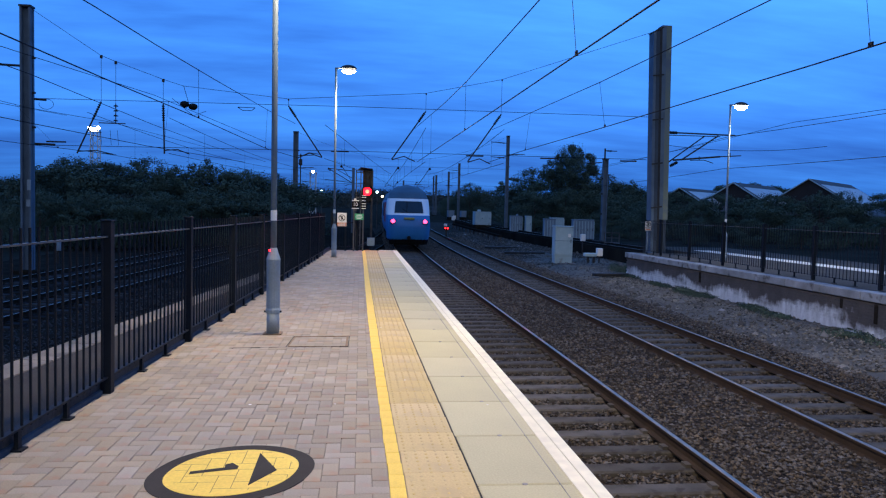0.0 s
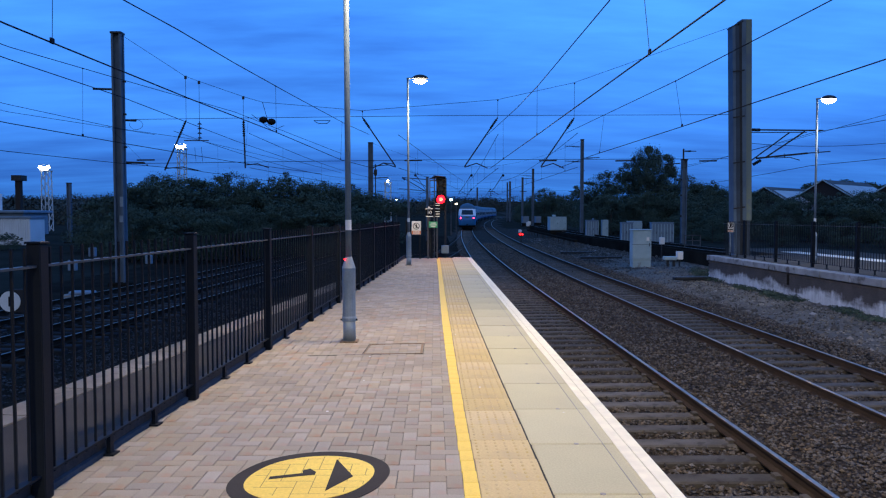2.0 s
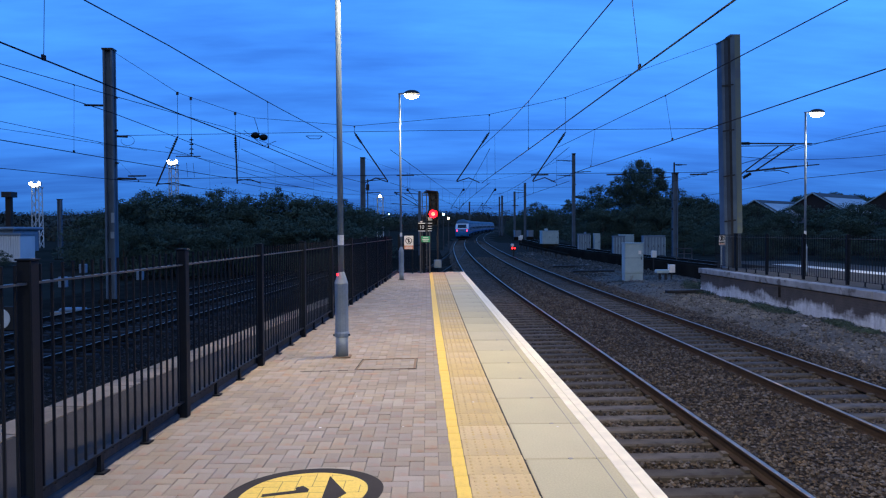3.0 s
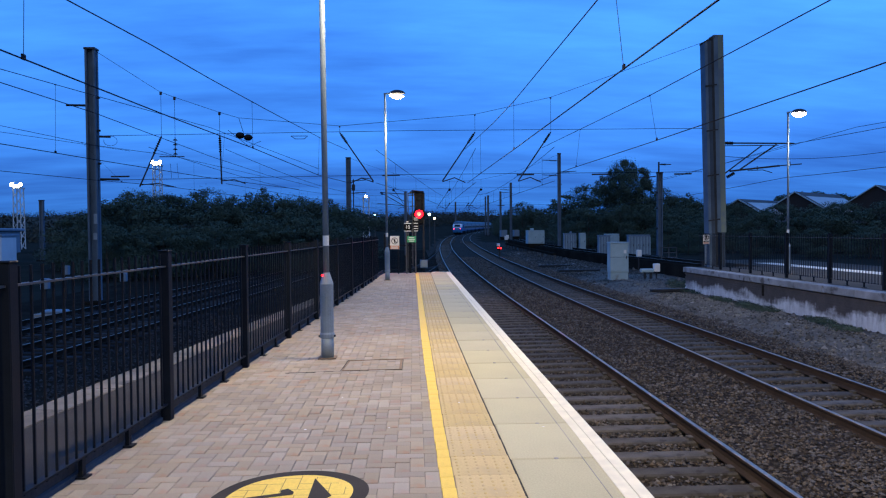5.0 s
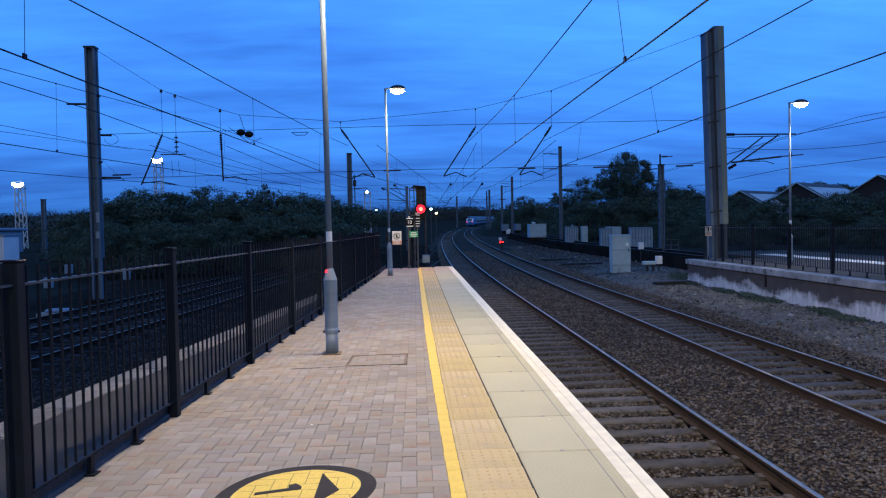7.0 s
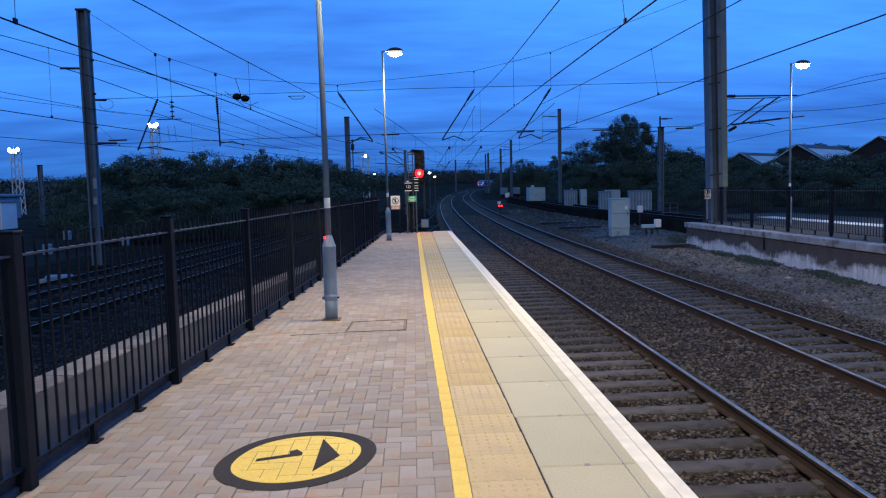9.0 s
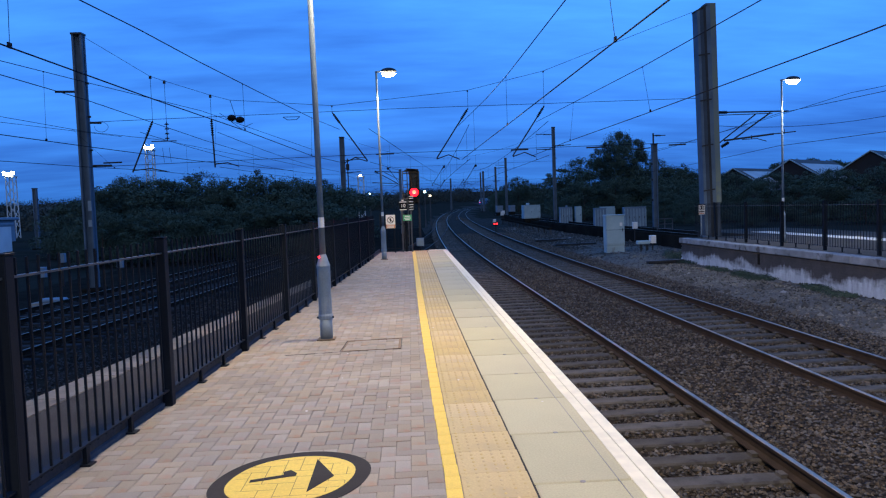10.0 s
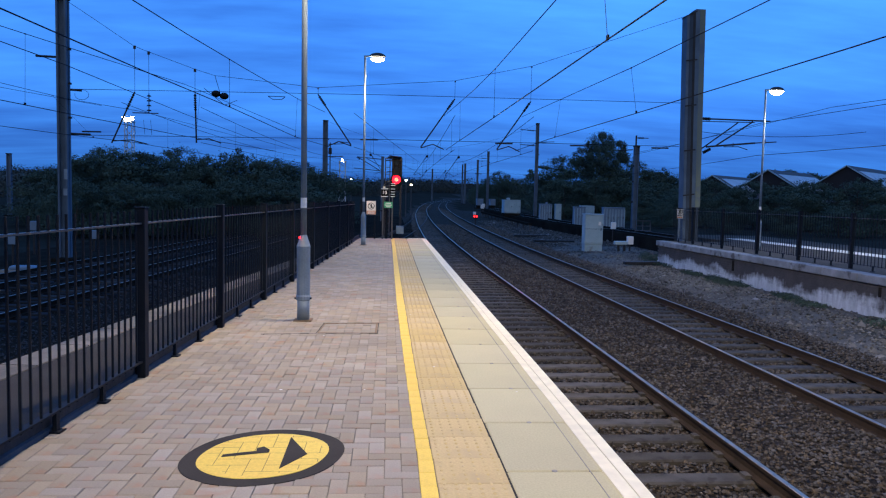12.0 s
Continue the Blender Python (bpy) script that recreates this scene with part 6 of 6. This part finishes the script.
def siding_building():
    t = thing("siding_building", (-38.9, 70, ground_z(-38.9, 70)), "low white corrugated building with flat blue roof", "building")
    z0 = ground_z(-37.6, 70)
    h = 1.5 - z0
    part("wall", B(-16, 0.05, 0, 0, 2.6, h - 0.2), M_SHED, t, "white corrugated wall")
    for k in range(72):
        x = -k * 0.22
        part("corrugation", B(x - 0.12, -0.03, 0.0, x - 0.02, 0.052, h - 0.05), M_SHED, t)
    part("roof_edge", B(-16.2, -0.12, h - 0.1, 0.15, 2.8, h + 0.12, 0.03), M_BLUEGREY, t, "blue roof edge")
    t = thing("depot_building", (-54, 92, ground_z(-54, 92)), "long low depot building with pale blue roof", "building")
    h = 2.0 - ground_z(-54, 92)
    part("wall", B(-30, 0, 0, 2.0, 6, h), M_BLUEGREY, t)
    part("roof", B(-30.5, -0.5, h, 2.4, 6.5, h + 0.4, 0.1), M_BLUEGREY, t, "pale blue roof sheet")
    for x in (-5.2, -3.9):
        part("flue", R((x, 5, h), (x, 5, h + 2.6), 0.35, n=10), M_SHED, t, "white flue pipe")
    t = thing("depot_tower", (-68.6, 120, ground_z(-68.6, 120)), "dark square tower with a railed head", "tower")
    part("shaft", B(-0.4, 0, 0, 0.4, 0.8, 8.0), M_SHEDWALL, t)
    part("head", B(-0.8, -0.4, 8.0, 0.8, 1.4, 8.9), M_DARK, t)


siding_building()


def shed(x, y, w, ridge, eave, depth, label):
    """A gabled works building that shows its brick end and a slope with rooflights."""
    z0 = ground_z(x, y) - 0.2
    t = thing("works_shed", (x, y, z0), label, "building", "works sheds", rz=-50)
    R_, E_ = ridge - z0, eave - z0
    bm = bmesh.new()
    a = [bm.verts.new(v) for v in ((-w / 2, 0, 0), (w / 2, 0, 0), (w / 2, 0, E_), (0, 0, R_), (-w / 2, 0, E_))]
    b = [bm.verts.new((v.co.x, depth, v.co.z)) for v in a]
    bm.faces.new(a), bm.faces.new(b)
    for i in (0, 1, 4):
        bm.faces.new((a[i], a[(i + 1) % 5], b[(i + 1) % 5], b[i]))
    part("wall", bm, M_SHEDWALL, t, "dark brick gable wall")
    for s in (-1, 1):
        sl = [(0, 0), (s * (w / 2 + 0.4), E_ - R_ - 0.35)]
        bm = bmesh.new()
        vs = [bm.verts.new((x_, y_, R_ + z_ + dz)) for y_ in (-0.3, depth + 0.3) for x_, z_ in sl for dz in (0.02, 0.2)]
        for f in ((0, 1, 3, 2), (4, 5, 7, 6), (0, 2, 6, 4), (1, 3, 7, 5), (0, 1, 5, 4), (2, 3, 7, 6)):
            bm.faces.new([vs[i] for i in f])
        part("roof_slope", bm, M_ROOF, t, "dark slate roof slope")
        part("verge", sweep([(0, -0.36, R_ + 0.2), (s * (w / 2 + 0.4), -0.36, E_ - 0.15)], [(-0.05, -0.12), (0.05, -0.12), (0.05, 0.03), (-0.05, 0.03)]), M_CABINET, t, "pale verge board")
        bm = bmesh.new()
        q = [(u, y_) for y_ in (0.8, depth - 0.8) for u in (0.16, 0.66)]
        vs = [bm.verts.new((s * (w / 2 + 0.4) * u, y_, R_ + (E_ - R_ - 0.35) * u + dz)) for dz in (0.21, 0.27) for u, y_ in q]
        for f in ((0, 1, 3, 2), (4, 5, 7, 6), (0, 1, 5, 4), (2, 3, 7, 6), (0, 2, 6, 4), (1, 3, 7, 5)):
            bm.faces.new([vs[i] for i in f])
        part("rooflight", bm, M_SKYLIGHT, t, "pale rooflight sheet")


shed(51.3, 112, 12.0, 6.1, 2.6, 16, "dark brick works shed with slate roof and pale rooflights")
shed(60.4, 112, 15.0, 7.2, 2.6, 18, "dark brick works shed with slate roof and pale rooflights")
shed(73.5, 112, 18.0, 8.2, 2.6, 24, "large dark brick works shed with slate roof")


# ---- trees ----
def leaf_cloud(blobs, count, size, seed, power=0.7):
    """Leaves as small bent quads scattered through uneven clumps."""
    rng = np.random.default_rng(seed)
    b = np.array(blobs, float)
    vol = b[:, 3] * b[:, 4] * b[:, 5]
    pick = rng.choice(len(b), count, p=vol ** power / (vol ** power).sum())
    d = rng.normal(size=(count, 3))
    d /= np.linalg.norm(d, axis=1, keepdims=True)
    r = rng.uniform(0.25, 1.0, (count, 1)) ** 0.45 * (1 + 0.12 * rng.normal(size=(count, 1)))
    c = b[pick, :3] + d * r * b[pick, 3:6]
    face = d + 0.6 * rng.normal(size=(count, 3))
    face /= np.linalg.norm(face, axis=1, keepdims=True)
    u = np.cross(face, rng.normal(size=(count, 3)))
    u /= np.linalg.norm(u, axis=1, keepdims=True)
    v = np.cross(face, u)
    s = size * rng.uniform(0.5, 1.3, (count, 1))
    q = np.stack([c - u * s, c + u * s * 0.9 - v * s * 0.4, c + v * s * 0.65], 1).reshape(-1, 3)
    f = np.arange(count * 3).reshape(-1, 3)
    turn = np.repeat(face + 0.8 * d + (0, 0, 0.3), 3, 0)
    turn /= np.linalg.norm(turn, axis=1, keepdims=True)
    return q.tolist(), f.tolist(), turn.tolist()


def leafy(name, cloud, material):
    """A mesh of leaves that takes its shading from the rounding of its clumps."""
    vs, fs, turn = cloud
    ob = mesh_np(name, vs, fs, material)
    for q in ob.data.polygons:
        q.use_smooth = True
    ob.data.normals_split_custom_set_from_vertices(turn)
    return ob


def tree_kind(h, w, seed, leaves=2600, leaf=0.22):
    rng = random.Random(seed)
    t = thing("tree", (0, 0, 0), "dark leafy tree at dusk", "tree", "lineside trees")
    tr = bmesh.new()
    top = Vector((rng.uniform(-0.3, 0.3), rng.uniform(-0.3, 0.3), h * 0.8))
    rod(tr, (0, 0, -0.4), top * 0.45, 0.035 * h * 0.5, 0.022 * h * 0.5, n=7)
    rod(tr, top * 0.45, top, 0.022 * h * 0.5, 0.006 * h * 0.5, n=6)
    blobs = [(top.x, top.y, h * 0.84, w * 0.24, w * 0.24, h * 0.16)]
    for k in range(9):
        a, z = rng.uniform(0, 6.28), h * rng.uniform(0.22, 0.78)
        rr = w * 0.5 * rng.uniform(0.45, 0.95) * (1.0 - max(0, z / h - 0.45) * 0.9)
        p = Vector((math.cos(a) * rr, math.sin(a) * rr, z))
        rod(tr, top * min(0.9, z / h * 0.75), p, 0.010 * h * 0.5, 0.003 * h * 0.5, n=5)
        blobs.append((*p, w * rng.uniform(0.13, 0.25), w * rng.uniform(0.13, 0.25), h * rng.uniform(0.08, 0.17)))
    for k in range(5):
        a = rng.uniform(0, 6.28)
        blobs.append((math.cos(a) * w * 0.3, math.sin(a) * w * 0.3, h * 0.2, w * 0.22, w * 0.22, h * 0.2))
    for k in range(44):
        a, rr = rng.uniform(0, 6.28), w * 0.46 * math.sqrt(rng.random())
        z = h * (0.93 - 0.85 * (rr / w) ** 1.3) * rng.uniform(0.9, 1.1)
        p = Vector((math.cos(a) * rr, math.sin(a) * rr, z))
        s = w * rng.uniform(0.03, 0.07)
        blobs.append((*p, s, s, h * rng.uniform(0.03, 0.075)))
    part("trunk", tr, M_BARK, t)
    o = leafy("crown", leaf_cloud(blobs, leaves, leaf, seed, 0.5), M_LEAF)
    o.parent = t
    return t


KINDS = [tree_kind(8.0, 7.0, 11, 23000, 0.085), tree_kind(6.0, 6.5, 12, 21000, 0.078), tree_kind(4.5, 6.0, 13, 19000, 0.072), tree_kind(12.0, 10.0, 14, 60000, 0.10)]
HEIGHTS = [8.0, 6.0, 4.5, 12.0]


def plant(kind, x, y, top, wide, spin):
    """A tree of that kind whose crown reaches the height top."""
    z0 = ground_z(x, y)
    t = copy_thing(KINDS[kind], pose(x, y, z0, 0, 0, spin))
    k = (top - z0) / HEIGHTS[kind]
    t.scale = (k * wide, k * wide, k)
    return t


rng = random.Random(5)
# belt beyond the sidings: x, y, top
for i, (x, y, top) in enumerate([(-28.0, 62, 2.5), (-25.5, 58, 3.6), (-24.6, 64, 4.4), (-22.4, 60, 5.2), (-20.5, 57, 5.0), (-18.5, 62, 4.7), (-16.4, 59, 5.3), (-14.2, 62, 4.6), (-12.2, 60, 5.0),
                                 (-10.2, 62, 4.8), (-8.6, 60, 4.5), (-7.2, 63, 4.2), (-21.5, 50, 2.0), (-20, 48, 2.4), (-16.5, 49, 2.3), (-13.5, 50, 2.5), (-11, 52, 2.7), (-9, 54, 2.9), (-23.4, 55, 2.2), (-19, 53, 2.6),
                                 (-7.5, 55, 2.8), (-42, 64, 0.7), (-39, 63, 0.5), (-36.4, 62, 0.2), (-33.5, 74, 1.6), (-31, 70, 1.8)]):
    plant(i % 3, x, y, top, rng.uniform(1.15, 1.5), rng.uniform(0, 360))
# wood on the far side, with one tall crown
for i, (x, y, top) in enumerate([(22.0, 97, 4.6), (23.4, 97, 5.8), (25.4, 99, 8.0), (31.5, 98, 8.4), (34.5, 97, 6.6), (37.5, 98, 6.2), (41, 99, 6.0), (44, 97, 5.4), (30, 92, 5.0), (26, 90, 5.0), (22, 90, 4.6), (34, 90, 4.4), (38, 88, 4.0),
                                 (20.0, 92, 2.4), (30, 72, 3.3), (34, 70, 3.5), (36.4, 70, 4.2), (38, 68, 3.7), (41.2, 70, 4.3), (43.4, 71, 4.3), (46, 68, 4.3), (50, 70, 4.8), (54, 68, 4.8), (26.5, 74, 2.6), (29, 60, 1.6), (33, 58, 1.7), (37, 57, 1.8), (41, 58, 2.0), (45, 58, 2.2), (49, 60, 2.4), (25.5, 66, 1.8)]):
    plant(i % 3, x, y, top, rng.uniform(1.1, 1.45), rng.uniform(0, 360))
plant(3, 28.2, 95, 11.0, 0.92, 40)
for x, y, top in ((20.3, 160, 4.6), (22.0, 175, 5.0), (23.6, 190, 5.4), (26.2, 215, 5.8), (28.5, 235, 6.2), (31.5, 240, 6.6), (22.8, 150, 7.7), (25.2, 152, 6.4), (29, 150, 5.5), (20.6, 153, 5.2)):
    plant(0, x, y, top, 1.2, rng.uniform(0, 360))
for k in range(4):
    for o in (*KINDS[k].children_recursive, KINDS[k]):
        bpy.data.objects.remove(o)


def far_woods():
    """Tree line on the low hills all round, and behind the works sheds."""
    rng = np.random.default_rng(8)
    blobs = []
    for k in range(420):
        a = rng.uniform(-1.15, 1.15)
        d = rng.uniform(330, 620)
        x, y = d * math.sin(a), d * math.cos(a)
        if abs(x - main_x(min(y, 560))) < 14:
            continue
        blobs.append((x, y, ground_z(x, y) + 3, rng.uniform(7, 15), rng.uniform(7, 15), rng.uniform(3, 6.5)))
    for k in range(110):
        x, y = rng.uniform(-150, -20), rng.uniform(150, 230)
        blobs.append((x, y, ground_z(x, y) + 2, rng.uniform(4, 8), rng.uniform(4, 8), rng.uniform(2.5, 4.2)))
    for k in range(60):
        x, y = rng.uniform(62, 200), rng.uniform(165, 200)
        blobs.append((x, y, ground_z(x, y) + 2.0, rng.uniform(4, 7), rng.uniform(4, 7), rng.uniform(2, 3.5)))
    crest = []
    for k in range(60):
        x = rng.uniform(94, 116)
        crest.append((x, rng.uniform(178, 186), rng.uniform(5.0, 10.2 - 0.02 * (x - 104) ** 2 * 0.5), rng.uniform(1.2, 2.2), rng.uniform(1.2, 2.2), rng.uniform(0.9, 1.5)))
    tagged(leafy("tree_row", leaf_cloud(crest, 30000, 0.3, 23), M_LEAF), "dark row of trees behind the works sheds", "trees", kind="stuff")
    tagged(leafy("far_woods", leaf_cloud(blobs, 280000, 0.62, 21), M_LEAFPALE), "dark far woods on low hills", "woods", kind="stuff")


far_woods()


# ---- loose ballast ----
def stones():
    rng = np.random.default_rng(4)
    oc = np.array([(1, 0, 0), (-1, 0, 0), (0, 1, 0), (0, -1, 0), (0, 0, 1), (0, 0, -1)], float)
    tri = np.array([(0, 2, 4), (2, 1, 4), (1, 3, 4), (3, 0, 4), (2, 0, 5), (1, 2, 5), (3, 1, 5), (0, 3, 5)])
    N = 145000
    y = np.where(rng.random(N) < 0.86, 4.0 + 62.0 * rng.random(N) ** 2.1, rng.uniform(-5, 4, N))
    x = rng.uniform(1.6, 9.3, N)
    rel = np.minimum(abs(x - 2.9), abs(x - 6.52))
    ph = ((y + 14) / TIE) % 1.0
    keep = (abs(rel - 0.75) > 0.085) & ~((rel < 0.75) & ((ph < 0.2) | (ph > 0.8)))
    x, y, rel = x[keep], y[keep], rel[keep]
    x = x + np.array([main_x(v) - 2.9 for v in y])
    n = len(x)
    # the shoulders cover the sleeper ends, the cribs lie below the sleeper tops
    lift = np.array([rise(v) for v in y])
    z = RAIL - 0.17 + lift + np.where(rel > 0.8, 0.032, -0.03) - np.maximum(0, x - np.array([main_x(v) - 2.9 for v in y]) - 8.2) * 0.12 + rng.uniform(-0.018, 0.018, n)
    size = rng.uniform(0.012, 0.028, n) * (1.0 + 0.03 * np.maximum(y, 0))
    q = oc[None] * rng.uniform(0.55, 1.3, (n, 6, 1)) * size[:, None, None] * np.array([1, 1, 0.75])
    a = rng.uniform(0, 6.28, n)
    c_, s_ = np.cos(a)[:, None], np.sin(a)[:, None]
    q = np.stack([q[..., 0] * c_ - q[..., 1] * s_, q[..., 0] * s_ + q[..., 1] * c_, q[..., 2]], -1) + np.stack([x, y, z], -1)[:, None]
    F = tri[None] + 6 * np.arange(n)[:, None, None]
    ob = mesh_np("loose_ballast", q.reshape(-1, 3).tolist(), F.reshape(-1, 3).tolist(), M_STONE)
    tagged(ob, "brown-grey loose track ballast stones", "ballast", kind="stuff")
    # loose stone between the platform's back wall and the sidings
    n = 26000
    y = 2.0 + 26 * rng.random(n) ** 1.3
    x = -4.2 - 9.5 * rng.random(n) + 0.09 * y
    z = np.array([ground_z(a, b) for a, b in zip(x, y)]) + rng.uniform(-0.01, 0.03, n)
    q = oc[None] * rng.uniform(0.55, 1.3, (n, 6, 1)) * rng.uniform(0.02, 0.05, (n, 1, 1)) * np.array([1, 1, 0.75]) + np.stack([x, y, z], -1)[:, None]
    F = tri[None] + 6 * np.arange(n)[:, None, None]
    ob = mesh_np("siding_ballast", q.reshape(-1, 3).tolist(), F.reshape(-1, 3).tolist(), M_SIDESTONE)
    tagged(ob, "blue-grey loose stones around the siding tracks", "ballast", kind="stuff")
    # fill between the sleepers up to the stones
    for x0, x1, dz in ((3.72, 5.70, -0.148), (7.34, 9.3, -0.155), (1.6, 3.70, -0.225), (5.72, 7.32, -0.225)):
        bm = bmesh.new()
        ys = frange(-14, 120, 1.5)
        rows = [[bm.verts.new((x0 + (main_x(y) - 2.9) + (x1 - x0) * i / 4, y, RAIL + dz + rise(y) - (0.17 * max(0, x0 + (x1 - x0) * i / 4 - 8.0)) + 0.012 * noise.noise((x0 + i, y, 0)))) for i in range(5)] for y in ys]
        for a, b in zip(rows, rows[1:]):
            for i in range(4):
                bm.faces.new((a[i], a[i + 1], b[i + 1], b[i]))
        tagged(part("ballast_bed", bm, M_BALLAST), "brown ballast bed between the rails", "ballast", kind="structure")
    V, F, n = [], [], 0
    while n < 16000:
        y = 12 + 66 * rng.random() ** 1.25
        x = rng.uniform(8.8, 11.6 if y < 31 else 14.2) + max(0.0, main_x(y) - 2.9)
        s = rng.uniform(0.015, 0.05) if rng.random() < 0.985 else rng.uniform(0.08, 0.16)
        q = oc * rng.uniform(0.55, 1.3, (6, 1)) * s * [1, 1, 0.7]
        V.append(q + [x, y, ground_z(x, y) + rng.uniform(-0.01, 0.03)])
        F.append(tri + 6 * n)
        n += 1
    ob = mesh_np("cess_stones", np.concatenate(V).tolist(), np.concatenate(F).tolist(), M_RUBBLE)
    tagged(ob, "pale gravel and rubble beside the opposite platform wall", "gravel", kind="stuff")


stones()


def weeds():
    rng = np.random.default_rng(9)
    blobs = []
    for k in range(95):
        y = 11 + 19 * rng.random() ** 1.2
        if noise.noise((y * 0.45, 7.0, 0)) < -0.05:
            continue
        blobs.append((11.42 - abs(rng.normal(0, 0.30)) * (1.25 - 0.03 * (y - 11)), y, ground_z(11.2, y) + 0.07, rng.uniform(0.10, 0.3), rng.uniform(0.2, 0.6), rng.uniform(0.04, 0.12)))
    for k in range(14):
        y = rng.uniform(30.5, 34)
        blobs.append((rng.uniform(11.2, 13.0), y, ground_z(12, y) + 0.1, 0.3, 0.3, 0.2))
    tagged(leafy("weeds", leaf_cloud(blobs, 22000, 0.026, 3), M_LEAF), "dark weeds at the foot of the wall", "weeds", kind="stuff")


weeds()


def spots():
    """Small pale trodden spots on the paving and tactile strip."""
    rng = random.Random(3)
    V, F = [], []
    for k in range(16):
        y = 3.5 + 18 * rng.random() ** 1.4
        x, r = rng.uniform(-1.7, 1.1), rng.uniform(0.006, 0.014)
        b = len(V)
        V += [(x + r * math.cos(i * 1.05) * rng.uniform(0.8, 1.2), y + r * math.sin(i * 1.05), 0.0046) for i in range(6)]
        F.append(tuple(range(b, b + 6)))
    tagged(mesh_np("trodden_spots", V, F, M_SIGNW), "small pale trodden spots on the platform", "stain", kind="stuff")


spots()


# ---- things that move ----
def motions():
    def rows(ahead, length):
        out = []
        for k in range(25):
            t = 0.5 * k
            a = along(START + SPEED * t + ahead)
            b = along(START + SPEED * t + ahead + length)
            turn = -math.degrees(math.atan2(b[0] - a[0], b[1] - a[1]))
            tilt = math.degrees(math.atan2(b[2] - a[2], length))
            out.append((t, pose(a[0], a[1], a[2], tilt, 0, turn)))
        return out

    walk(POWER, rows(0.0, 17.8))
    for k, c in enumerate(COACHES):
        walk(c, rows(18.6 + 23.7 * k, 23.0))


paving()
motions()
